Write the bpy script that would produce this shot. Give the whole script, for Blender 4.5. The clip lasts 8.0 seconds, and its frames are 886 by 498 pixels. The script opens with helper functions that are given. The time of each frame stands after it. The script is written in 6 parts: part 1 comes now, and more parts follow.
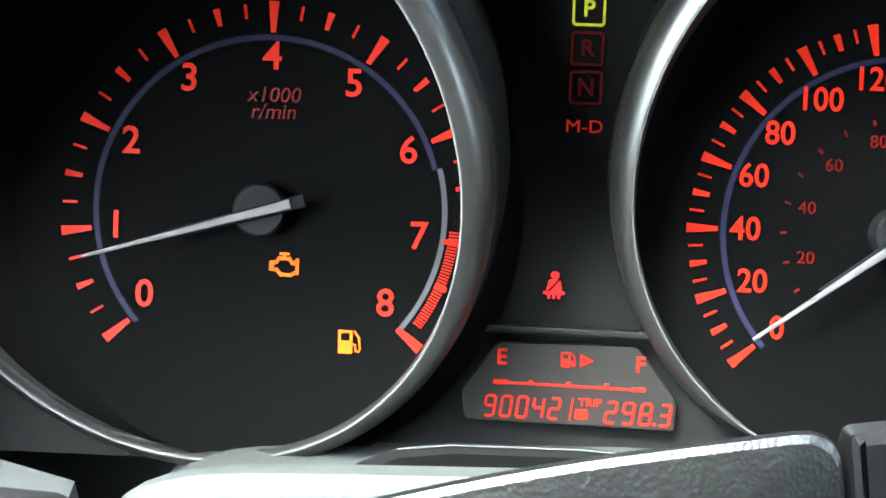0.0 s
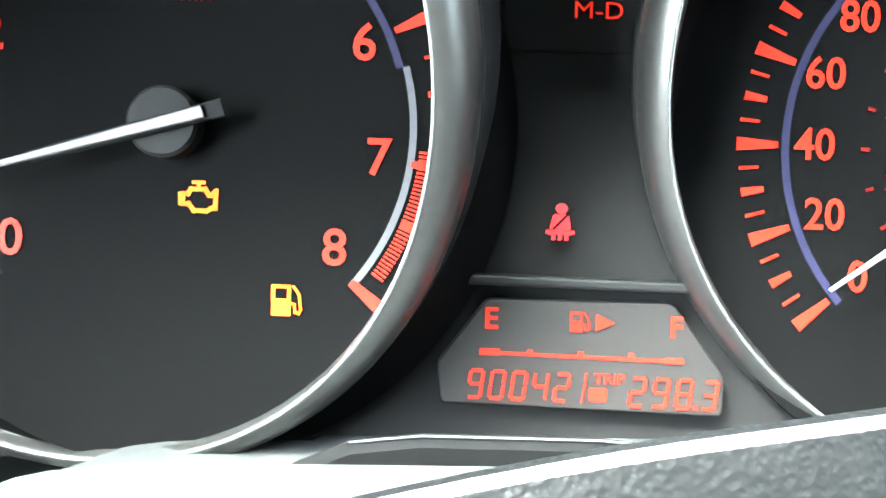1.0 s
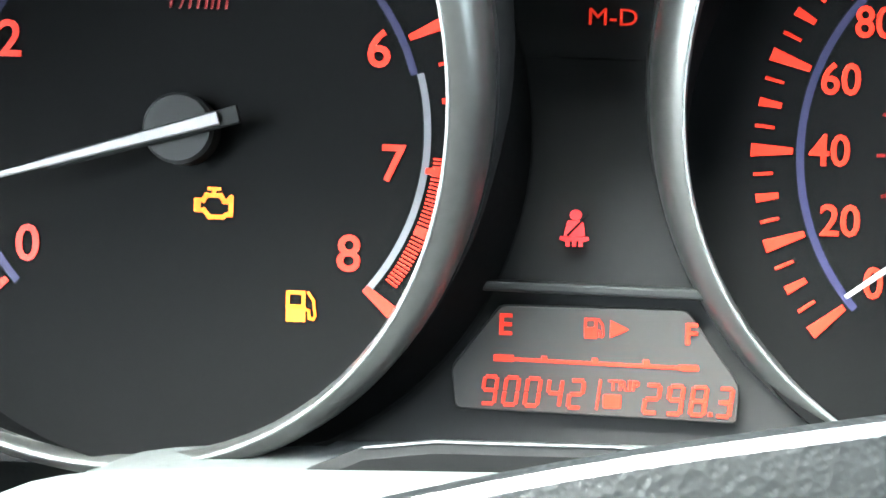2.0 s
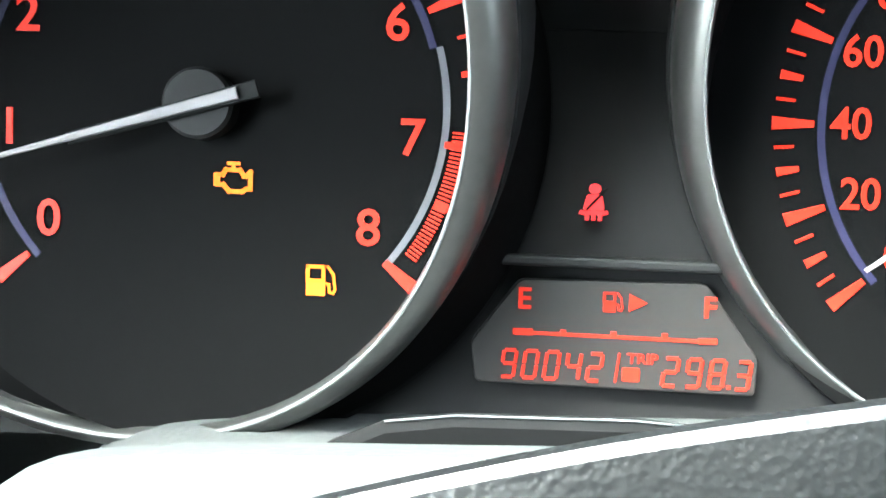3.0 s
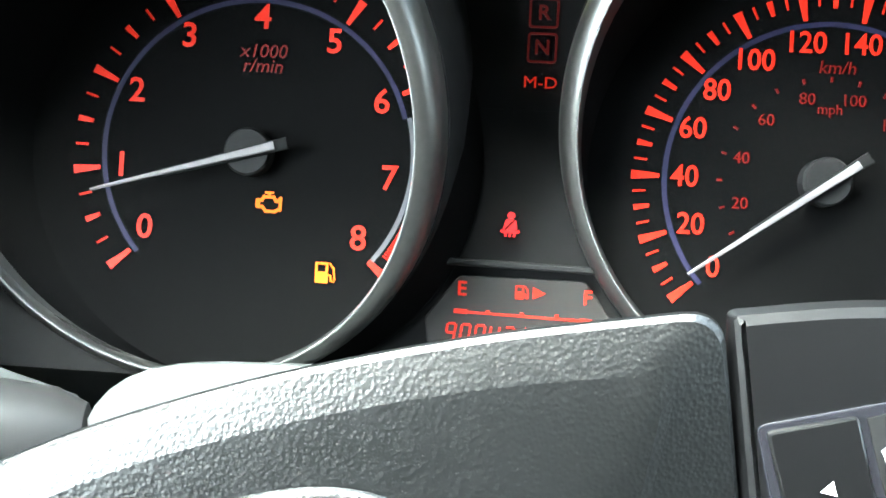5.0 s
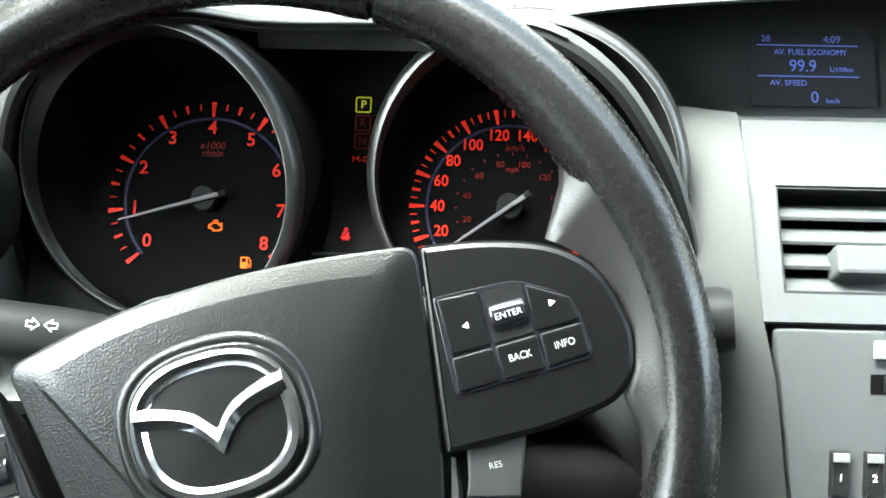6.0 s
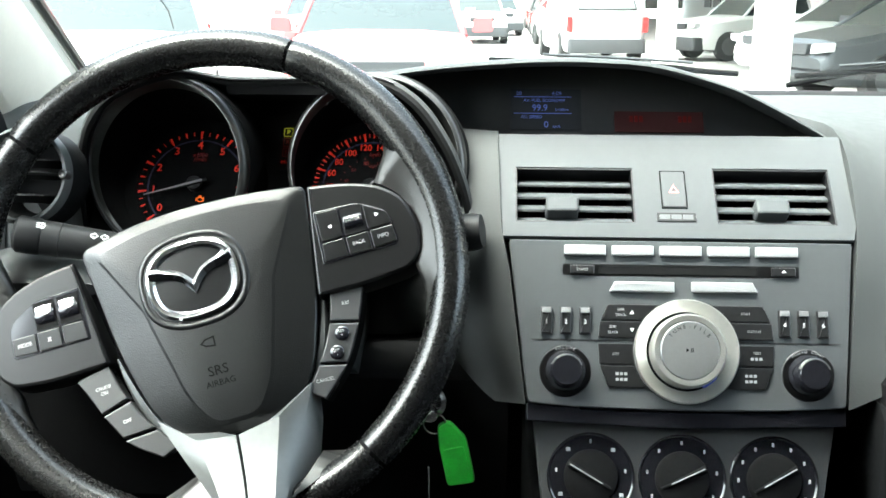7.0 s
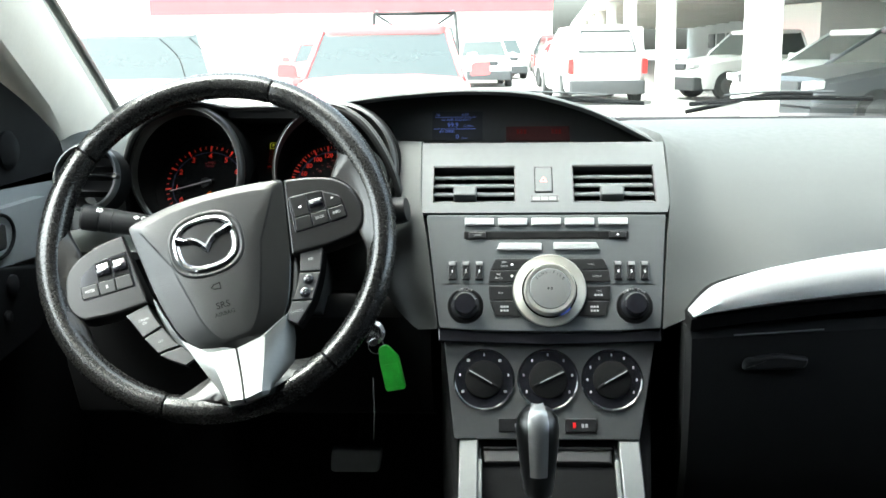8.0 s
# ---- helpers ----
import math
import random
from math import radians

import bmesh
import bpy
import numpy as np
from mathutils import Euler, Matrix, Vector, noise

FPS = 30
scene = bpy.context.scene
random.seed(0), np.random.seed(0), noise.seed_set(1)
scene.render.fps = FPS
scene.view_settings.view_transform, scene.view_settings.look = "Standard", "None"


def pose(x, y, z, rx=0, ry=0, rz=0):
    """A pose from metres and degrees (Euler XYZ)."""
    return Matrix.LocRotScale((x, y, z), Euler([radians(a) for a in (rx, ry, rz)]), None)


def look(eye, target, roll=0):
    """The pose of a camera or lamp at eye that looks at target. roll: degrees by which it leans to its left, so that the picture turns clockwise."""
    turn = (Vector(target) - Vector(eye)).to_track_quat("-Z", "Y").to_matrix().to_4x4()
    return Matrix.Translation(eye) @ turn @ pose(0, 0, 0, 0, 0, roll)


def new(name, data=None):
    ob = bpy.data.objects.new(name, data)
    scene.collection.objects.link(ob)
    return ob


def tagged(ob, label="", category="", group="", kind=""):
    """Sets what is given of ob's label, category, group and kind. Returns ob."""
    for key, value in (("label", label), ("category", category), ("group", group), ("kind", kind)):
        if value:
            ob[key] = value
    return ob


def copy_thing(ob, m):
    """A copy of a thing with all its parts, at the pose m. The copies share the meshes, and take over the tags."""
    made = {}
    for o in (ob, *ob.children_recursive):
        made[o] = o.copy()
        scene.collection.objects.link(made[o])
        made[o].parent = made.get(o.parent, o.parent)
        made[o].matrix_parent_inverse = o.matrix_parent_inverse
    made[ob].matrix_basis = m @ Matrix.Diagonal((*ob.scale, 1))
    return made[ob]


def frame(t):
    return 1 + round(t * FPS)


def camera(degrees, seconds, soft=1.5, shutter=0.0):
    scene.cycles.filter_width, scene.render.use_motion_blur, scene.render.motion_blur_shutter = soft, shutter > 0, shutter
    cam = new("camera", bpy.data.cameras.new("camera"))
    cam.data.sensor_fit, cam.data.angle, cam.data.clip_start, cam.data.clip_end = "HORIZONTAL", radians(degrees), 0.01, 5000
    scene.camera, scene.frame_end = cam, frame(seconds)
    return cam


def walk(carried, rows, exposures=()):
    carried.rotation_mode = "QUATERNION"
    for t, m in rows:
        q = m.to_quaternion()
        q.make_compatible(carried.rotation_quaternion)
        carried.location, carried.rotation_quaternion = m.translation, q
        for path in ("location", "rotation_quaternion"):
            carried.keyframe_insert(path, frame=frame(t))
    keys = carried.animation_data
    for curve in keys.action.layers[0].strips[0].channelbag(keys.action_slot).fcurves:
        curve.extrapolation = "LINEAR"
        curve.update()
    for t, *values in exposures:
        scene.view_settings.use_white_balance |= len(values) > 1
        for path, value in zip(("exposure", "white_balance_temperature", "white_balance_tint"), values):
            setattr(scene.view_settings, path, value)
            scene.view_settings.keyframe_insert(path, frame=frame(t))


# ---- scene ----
cam = camera(47.07, 8.0, soft=1.6)
PATH = [
    (0, (-0.3600, -0.0137, 1.1398), (-0.3733, 0.8161, 0.5820), 1.36),
    (0.1, (-0.3587, 0.0026, 1.1205), (-0.3755, 0.8475, 0.5857), 1.35),
    (0.2, (-0.3570, 0.0255, 1.0989), (-0.3731, 0.8797, 0.5791), 1.37),
    (0.3, (-0.3556, 0.0306, 1.0906), (-0.3697, 0.8898, 0.5793), 1.47),
    (0.5, (-0.3595, 0.0291, 1.0894), (-0.3440, 0.8821, 0.5678), 2.13),
    (1, (-0.3573, 0.0309, 1.0915), (-0.3564, 0.8655, 0.5407), 1.56),
    (1.5, (-0.3580, 0.0308, 1.0912), (-0.3596, 0.8710, 0.5490), 1.48),
    (2.8, (-0.3561, 0.0297, 1.0913), (-0.3859, 0.8556, 0.5281), 0.46),
    (3, (-0.3592, 0.0310, 1.0929), (-0.3805, 0.8505, 0.5201), 0.65),
    (3.5, (-0.3670, 0.0272, 1.0899), (-0.3783, 0.8601, 0.5366), 1.09),
    (4, (-0.3691, 0.0229, 1.0943), (-0.3686, 0.8633, 0.5523), 1.66),
    (4.2, (-0.3671, 0.0161, 1.1007), (-0.3676, 0.8573, 0.5599), 1.74),
    (5.3, (-0.3295, -0.1008, 1.1554), (-0.3960, 0.7640, 0.6577), 0.87),
    (5.5, (-0.3232, -0.1439, 1.1732), (-0.3801, 0.7379, 0.7050), 0.75),
    (5.7, (-0.3042, -0.1924, 1.1825), (-0.3536, 0.7032, 0.7404), 0.78),
    (6, (-0.2715, -0.2832, 1.1970), (-0.2992, 0.6296, 0.7896), 0.62),
    (6.5, (-0.2166, -0.4418, 1.1953), (-0.2562, 0.5047, 0.8749), 0.08),
    (7, (-0.1520, -0.6759, 1.1609), (-0.1930, 0.2957, 0.9280), 0.26),
    (7.2, (-0.1067, -0.7974, 1.1692), (-0.1612, 0.1758, 0.9459), 0.03),
    (7.5, (-0.0816, -0.9873, 1.1823), (-0.1346, -0.0111, 0.9720), -0.72),
    (7.6, (-0.0880, -1.0319, 1.1814), (-0.1297, -0.0559, 0.9675), -0.80),
    (8, (-0.0526, -1.0289, 1.1636), (-0.1044, -0.0488, 0.9720), -0.72),
]
walk(cam, [(t, look(eye, target, roll)) for t, eye, target, roll in PATH],
     [(0.0, 6.0, 5900, -5), (0.3, 7.12, 5900, -5), (1.5, 7.25, 5900, -5), (3.0, 6.65, 5900, -5), (4.2, 6.65, 5900, -5), (5.5, 6.0, 6000, -7), (6.0, 5.4, 6150, -4), (6.5, 4.95, 6150, -4), (7.0, 4.6, 6150, -4), (8.0, 4.55, 6150, -4)])

# ---- world and light: bright overcast day ----
world = bpy.data.worlds.new("sky")
scene.world = world
world.use_nodes = True
wn = world.node_tree.nodes
sky = wn.new("ShaderNodeTexSky")
sky.sky_type = "NISHITA"
sky.sun_disc = False
sky.sun_elevation = radians(66)
sky.sun_rotation = radians(-114)
sky.air_density, sky.dust_density, sky.ozone_density = 1.0, 7.0, 0.4
wn["Background"].inputs["Strength"].default_value = 0.15
haze = wn.new("ShaderNodeHueSaturation")
haze.inputs["Saturation"].default_value = 0.5
world.node_tree.links.new(sky.outputs["Color"], haze.inputs["Color"])
world.node_tree.links.new(haze.outputs["Color"], wn["Background"].inputs["Color"])
sun = new("sun", bpy.data.lights.new("sun", "SUN"))
sun.data.energy, sun.data.angle, sun.data.color = 0.2, radians(35), (1.0, 0.98, 0.96)
sun.matrix_world = look((-4.8, -2.1, 11.8), (0, 0, 0))


# ---- materials ----
def mat(name, color, rough=0.5, metal=0.0, vary=0.12, scale=40.0, bump=0.0, grain=900.0, emit=0.0, coat=0.0, spec=0.5, voronoi=False, wear=None, depth=0.00025):
    """A surface with colour variation at two scales, fine relief and, where given, worn patches (colour, amount)."""
    m = bpy.data.materials.new(name)
    m.use_nodes = True
    t = m.node_tree
    b = t.nodes["Principled BSDF"]
    b.inputs["Metallic"].default_value = metal
    b.inputs["Coat Weight"].default_value = coat
    b.inputs["Coat Roughness"].default_value = 0.08
    b.inputs["Specular IOR Level"].default_value = spec
    co = t.nodes.new("ShaderNodeTexCoord")
    big, small = t.nodes.new("ShaderNodeTexNoise"), t.nodes.new("ShaderNodeTexNoise")
    big.inputs["Scale"].default_value, small.inputs["Scale"].default_value = scale, scale * 9
    big.inputs["Detail"].default_value = small.inputs["Detail"].default_value = 3
    mixv = t.nodes.new("ShaderNodeMath")
    mixv.operation = "ADD"
    for n in (big, small):
        t.links.new(co.outputs["Object"], n.inputs["Vector"])
    t.links.new(big.outputs["Fac"], mixv.inputs[0])
    t.links.new(small.outputs["Fac"], mixv.inputs[1])
    ramp = t.nodes.new("ShaderNodeMapRange")
    ramp.inputs["From Min"].default_value, ramp.inputs["From Max"].default_value = 0.6, 1.4
    ramp.inputs["To Min"].default_value, ramp.inputs["To Max"].default_value = 1 - vary, 1 + vary
    t.links.new(mixv.outputs[0], ramp.inputs["Value"])
    hsv = t.nodes.new("ShaderNodeHueSaturation")
    hsv.inputs["Color"].default_value = (*color, 1)
    t.links.new(ramp.outputs["Result"], hsv.inputs["Value"])
    source = hsv.outputs["Color"]
    rr = t.nodes.new("ShaderNodeMapRange")
    rr.inputs["From Min"].default_value, rr.inputs["From Max"].default_value = 0.3, 0.7
    rr.inputs["To Min"].default_value, rr.inputs["To Max"].default_value = rough * (0.97 if metal else 0.93), min(1, rough * (1.03 if metal else 1.06))
    t.links.new(small.outputs["Fac"], rr.inputs["Value"])
    t.links.new(rr.outputs["Result"], b.inputs["Roughness"])
    if wear:
        wn_ = t.nodes.new("ShaderNodeTexNoise")
        wn_.inputs["Scale"].default_value, wn_.inputs["Detail"].default_value = wear[2], 6
        wn_.inputs["Roughness"].default_value = 0.7
        t.links.new(co.outputs["Object"], wn_.inputs["Vector"])
        wr = t.nodes.new("ShaderNodeMapRange")
        wr.inputs["From Min"].default_value, wr.inputs["From Max"].default_value = wear[1], wear[1] + 0.05
        # flecks gather in larger rubbed patches
        pn, pm, ad = t.nodes.new("ShaderNodeTexNoise"), t.nodes.new("ShaderNodeMapRange"), t.nodes.new("ShaderNodeMath")
        pn.inputs["Scale"].default_value, pn.inputs["Detail"].default_value = 45.0, 2
        pm.inputs["From Min"].default_value, pm.inputs["From Max"].default_value = 0.35, 0.68
        pm.inputs["To Min"].default_value, pm.inputs["To Max"].default_value = -0.20, 0.03
        t.links.new(co.outputs["Object"], pn.inputs["Vector"])
        t.links.new(pn.outputs["Fac"], pm.inputs["Value"])
        t.links.new(wn_.outputs["Fac"], ad.inputs[0])
        t.links.new(pm.outputs["Result"], ad.inputs[1])
        last = ad.outputs[0]
        if len(wear) > 3:
            # worn flecks and painted grain glints along the inner side of the rim
            off, sc_, ln = t.nodes.new("ShaderNodeVectorMath"), t.nodes.new("ShaderNodeVectorMath"), t.nodes.new("ShaderNodeVectorMath")
            off.operation, sc_.operation, ln.operation = "ADD", "MULTIPLY", "LENGTH"
            off.inputs[1].default_value, sc_.inputs[1].default_value = (0.0122, -0.0198, 0), (1, 1, 0)
            t.links.new(co.outputs["Object"], off.inputs[0])
            t.links.new(off.outputs[0], sc_.inputs[0])
            t.links.new(sc_.outputs[0], ln.inputs[0])
            band, a2 = t.nodes.new("ShaderNodeMapRange"), t.nodes.new("ShaderNodeMath")
            band.inputs["From Min"].default_value, band.inputs["From Max"].default_value = 0.178, 0.193
            band.inputs["To Min"].default_value, band.inputs["To Max"].default_value = 0.015, -0.16
            t.links.new(ln.outputs["Value"], band.inputs["Value"])
            t.links.new(last, a2.inputs[0])
            t.links.new(band.outputs["Result"], a2.inputs[1])
            last = a2.outputs[0]
        t.links.new(last, wr.inputs["Value"])
        mx = t.nodes.new("ShaderNodeMix")
        mx.data_type = "RGBA"
        t.links.new(wr.outputs["Result"], mx.inputs["Factor"])
        t.links.new(source, mx.inputs["A"])
        mx.inputs["B"].default_value = (*wear[0], 1)
        source = mx.outputs["Result"]
    t.links.new(source, b.inputs["Base Color"])
    if bump:
        bp = t.nodes.new("ShaderNodeBump")
        bp.inputs["Strength"].default_value, bp.inputs["Distance"].default_value = bump, depth
        g = t.nodes.new("ShaderNodeTexVoronoi" if voronoi else "ShaderNodeTexNoise")
        g.inputs["Scale"].default_value = grain
        if voronoi:
            g.feature = "SMOOTH_F1"
            g.inputs["Smoothness"].default_value = 0.6
        t.links.new(co.outputs["Object"], g.inputs["Vector"])
        t.links.new(g.outputs["Distance" if voronoi else "Fac"], bp.inputs["Height"])
        t.links.new(bp.outputs["Normal"], b.inputs["Normal"])
    if emit:
        b.inputs["Emission Color"].default_value = (*color, 1)
        b.inputs["Emission Strength"].default_value = emit
    return m


def glass_mat(name, tint=(0.42, 0.44, 0.435), rough=0.0):
    m = bpy.data.materials.new(name)
    m.use_nodes = True
    t = m.node_tree
    t.nodes.remove(t.nodes["Principled BSDF"])
    tr, gl, mx = t.nodes.new("ShaderNodeBsdfTransparent"), t.nodes.new("ShaderNodeBsdfGlossy"), t.nodes.new("ShaderNodeMixShader")
    tr.inputs["Color"].default_value = (*tint, 1)
    gl.inputs["Roughness"].default_value = rough
    mx.inputs[0].default_value = 0.05
    t.links.new(tr.outputs[0], mx.inputs[1])
    t.links.new(gl.outputs[0], mx.inputs[2])
    t.links.new(mx.outputs[0], t.nodes["Material Output"].inputs["Surface"])
    return m


M = dict(
    dash=mat("grey_dash_plastic", (0.035, 0.0375, 0.0375), 0.66, spec=0.22, vary=0.06, scale=12, bump=0.22, grain=700, voronoi=True),
    stack=mat("painted_grey_panel", (0.052, 0.056, 0.058), 0.55, metal=0.0, spec=0.18, vary=0.05, scale=15, bump=0.05, grain=1500),
    dark=mat("dark_trim_plastic", (0.006, 0.0062, 0.0064), 0.6, spec=0.1, vary=0.15, scale=20, bump=0.2, grain=800, voronoi=True),
    black=mat("black_plastic", (0.009, 0.009, 0.0095), 0.35, spec=0.3, vary=0.2, scale=30, bump=0.05),
    matt=mat("matt_black", (0.0075, 0.0075, 0.0077), 0.9, spec=0.05, vary=0.2, scale=30),
    gloss=mat("glossy_black", (0.008, 0.008, 0.01), 0.12, vary=0.2, scale=30),
    # the leather's pale flecks are part wear, part glints painted into the colour
    leather=mat("worn_black_leather", (0.0048, 0.0047, 0.0046), 0.27, spec=0.42, vary=0.1, scale=50, bump=0.08, depth=0.0003, grain=900, voronoi=True, wear=((0.036, 0.035, 0.034), 0.60, 900, True)),
    thumb=mat("worn_grey_leather", (0.0085, 0.0082, 0.0079), 0.36, spec=0.4, vary=0.2, scale=90, bump=0.3, depth=0.0003, grain=900, voronoi=True),
    pad=mat("grained_black_vinyl", (0.0022, 0.0024, 0.0025), 0.34, spec=0.42, vary=0.1, scale=25, bump=0.42, depth=0.0003, grain=1050, voronoi=True),
    button_dark=mat("dark_grey_button", (0.013, 0.0135, 0.014), 0.5, vary=0.1, scale=40, bump=0.05),
    spoke=mat("satin_black_plastic", (0.0022, 0.0022, 0.0024), 0.34, spec=0.30, vary=0.12, scale=40, bump=0.06, grain=1400),
    silver=mat("silver_paint", (0.10, 0.104, 0.103), 0.42, metal=0.45, vary=0.06, scale=30, bump=0.04),
    satin=mat("satin_metal_ring", (0.085, 0.085, 0.083), 0.34, metal=0.9, vary=0.1, scale=60, wear=((0.5, 0.5, 0.48), 0.72, 500)),
    bright=mat("bright_silver_paint", (0.48, 0.49, 0.485), 0.3, metal=0.35, vary=0.05, scale=40, bump=0.03),
    chrome=mat("chrome", (0.80, 0.80, 0.81), 0.14, metal=1.0, vary=0.02, scale=40),
    heater=mat("dark_silver_paint", (0.075, 0.078, 0.079), 0.38, metal=0.5, vary=0.06, scale=30, bump=0.04),
    capgrey=mat("brushed_grey_cap", (0.21, 0.212, 0.21), 0.36, metal=0.6, vary=0.05, scale=60),
    stalk=mat("stalk_grey_plastic", (0.013, 0.0132, 0.0136), 0.45, spec=0.16, vary=0.08, scale=30, bump=0.05),
    knobring=mat("warm_brushed_metal", (0.54, 0.535, 0.50), 0.30, metal=0.85, vary=0.05, scale=60),
    button=mat("silver_button", (0.32, 0.33, 0.33), 0.36, metal=0.4, vary=0.03, scale=50),
    cream=mat("beige_pillar_trim", (0.50, 0.47, 0.41), 0.75, vary=0.06, scale=20, bump=0.3, grain=1200),
    # headliner grey is lowered so the unseen roof throws less light on the wheel
    headliner=mat("grey_headliner", (0.20, 0.198, 0.188), 0.9, vary=0.06, scale=20, bump=0.3, grain=1200),
    carpet=mat("black_carpet", (0.016, 0.016, 0.0165), 0.95, spec=0.1, vary=0.3, scale=60, bump=0.8, grain=1600),
    dial=mat("dial_face", (0.0018, 0.0018, 0.00187), 0.8, spec=0.02, vary=0.15, scale=60, bump=0.05),
    red=mat("lit_red", (0.25, 0.009, 0.004), 0.5, emit=0.021, spec=0.1, vary=0.02),
    dimred=mat("dim_red", (0.065, 0.003, 0.0025), 0.5, emit=0.0052, spec=0.1, vary=0.02),
    icon=mat("lit_icon_red", (0.35, 0.012, 0.014), 0.5, emit=0.035, spec=0.1, vary=0.02),
    amber=mat("lit_amber", (0.45, 0.075, 0.003), 0.5, emit=0.018, spec=0.1, vary=0.02),
    yellow=mat("lit_yellow", (0.28, 0.27, 0.02), 0.5, emit=0.025, spec=0.1, vary=0.02),
    blue=mat("lit_blue", (0.10, 0.14, 0.48), 0.5, emit=0.010, vary=0.02),
    bluering=mat("blue_ring_print", (0.008, 0.008, 0.021), 0.6, emit=0.0025, spec=0.1, vary=0.05),
    lcd=mat("lit_grey_lcd", (0.011, 0.0105, 0.0102), 0.6, spec=0.1, emit=0.004, vary=0.05),
    lcdred=mat("dark_red_display", (0.032, 0.012, 0.012), 0.6, emit=0.003, spec=0.06, vary=0.05),
    lcdblue=mat("dark_display", (0.026, 0.0265, 0.030), 0.7, emit=0.0005, spec=0.05, vary=0.05),
    white=mat("white_print", (0.75, 0.75, 0.73), 0.5, vary=0.03),
    grey=mat("grey_print", (0.30, 0.30, 0.30), 0.5, vary=0.05),
    zone=mat("zone_print", (0.045, 0.045, 0.050), 0.6, vary=0.05, spec=0.1),
    needle=mat("pale_needle", (0.11, 0.103, 0.107), 0.6, spec=0.05, vary=0.05),
    hub=mat("grey_hub", (0.008, 0.008, 0.0083), 0.6, spec=0.05, vary=0.1, scale=60),
    smoked=mat("smoked_screen", (0.030, 0.0308, 0.0315), 0.5, spec=0.14, vary=0.08, scale=20),
    green=mat("green_key_tag", (0.035, 0.30, 0.028), 0.4, vary=0.25, scale=90, coat=0.3),
    steel=mat("key_steel", (0.55, 0.55, 0.54), 0.25, metal=1.0, vary=0.1, scale=80),
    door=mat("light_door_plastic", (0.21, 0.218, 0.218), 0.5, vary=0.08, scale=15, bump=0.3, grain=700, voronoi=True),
    # the door plastic again, its colour darkened as if in shade
    shadowed=mat("shaded_door_plastic", (0.055, 0.058, 0.06), 0.5, vary=0.08, scale=15, bump=0.3, grain=700, voronoi=True),
    asphalt=mat("pale_asphalt", (0.30, 0.29, 0.275), 0.9, vary=0.25, scale=0.6, bump=0.5, grain=60),
    concrete=mat("white_painted_concrete", (0.72, 0.71, 0.66), 0.8, vary=0.08, scale=1.5, bump=0.2, grain=40),
    wallred=mat("red_painted_wall", (0.62, 0.10, 0.11), 0.7, vary=0.08, scale=1.0),
    carred=mat("red_car_paint", (0.58, 0.11, 0.115), 0.4, vary=0.04, scale=2, coat=0.45, spec=0.4),
    carwhite=mat("white_car_paint", (0.78, 0.78, 0.76), 0.3, vary=0.04, scale=2, coat=0.6),
    cardark=mat("dark_car_paint", (0.045, 0.05, 0.055), 0.35, vary=0.05, scale=2, coat=0.25),
    cargrey=mat("grey_bumper_plastic", (0.045, 0.047, 0.05), 0.6, vary=0.08, scale=3),
    carglass=mat("car_window", (0.024, 0.033, 0.033), 0.10, spec=0.5, vary=0.05, scale=2),
    # pale base colour stands for the sky mirrored in the glass
    palewindow=mat("window_painted_sky", (0.26, 0.29, 0.285), 0.2, vary=0.05, scale=2),
    tyre=mat("tyre_rubber", (0.03, 0.03, 0.03), 0.85, vary=0.2, scale=10),
    lampred=mat("red_lamp", (0.55, 0.03, 0.03), 0.2, vary=0.05, coat=0.5),
    lampclear=mat("clear_lamp", (0.65, 0.66, 0.66), 0.1, vary=0.05, coat=0.5),
    glass=glass_mat("clear_glass"),
)


# ---- building helpers ----
def part(name, bm, material, parent=None, label="", flat=False, angle=35):
    """Links a bmesh as one mesh object under a thing or a part; it is built in the parent's own frame."""
    bmesh.ops.recalc_face_normals(bm, faces=bm.faces)
    me = bpy.data.meshes.new(name)
    bm.to_mesh(me)
    bm.free()
    if not flat:
        me.polygons.foreach_set("use_smooth", [True] * len(me.polygons))
        me.set_sharp_from_angle(angle=radians(angle))
        for f in me.polygons:
            if f.loop_total > 6:
                f.use_smooth = False
    me.materials.append(material)
    ob = new(name, me)
    ob.parent = parent
    if label:
        ob["label"] = label
    return ob


def thing(name, m, label, category, group="", kind=""):
    ob = new(name)
    ob.empty_display_size = 0.02
    ob.matrix_world = m
    return tagged(ob, label, category, group, kind)


def axes_pose(origin, xa, ya):
    """A pose whose x and y axes run along the given ways."""
    xa, ya = Vector(xa).normalized(), Vector(ya).normalized()
    za = xa.cross(ya).normalized()
    ya = za.cross(xa)
    return Matrix.Translation(origin) @ Matrix((xa, ya, za)).transposed().to_4x4()


def rounded(pts, r, n=4):
    """The polygon with its corners rounded; r: one radius or one for each corner."""
    out, k = [], len(pts)
    for i, p in enumerate(pts):
        p, a, b = Vector(p), Vector(pts[i - 1]), Vector(pts[(i + 1) % k])
        ri = r[i] if isinstance(r, (list, tuple)) else r
        ua, ub = (a - p), (b - p)
        d = min(ri, ua.length * 0.48, ub.length * 0.48)
        if d < 1e-6:
            out.append(p)
            continue
        s, e = p + ua.normalized() * d, p + ub.normalized() * d
        for j in range(n + 1):
            f = j / n
            out.append(s.lerp(p, f).lerp(p.lerp(e, f), f))
    return out


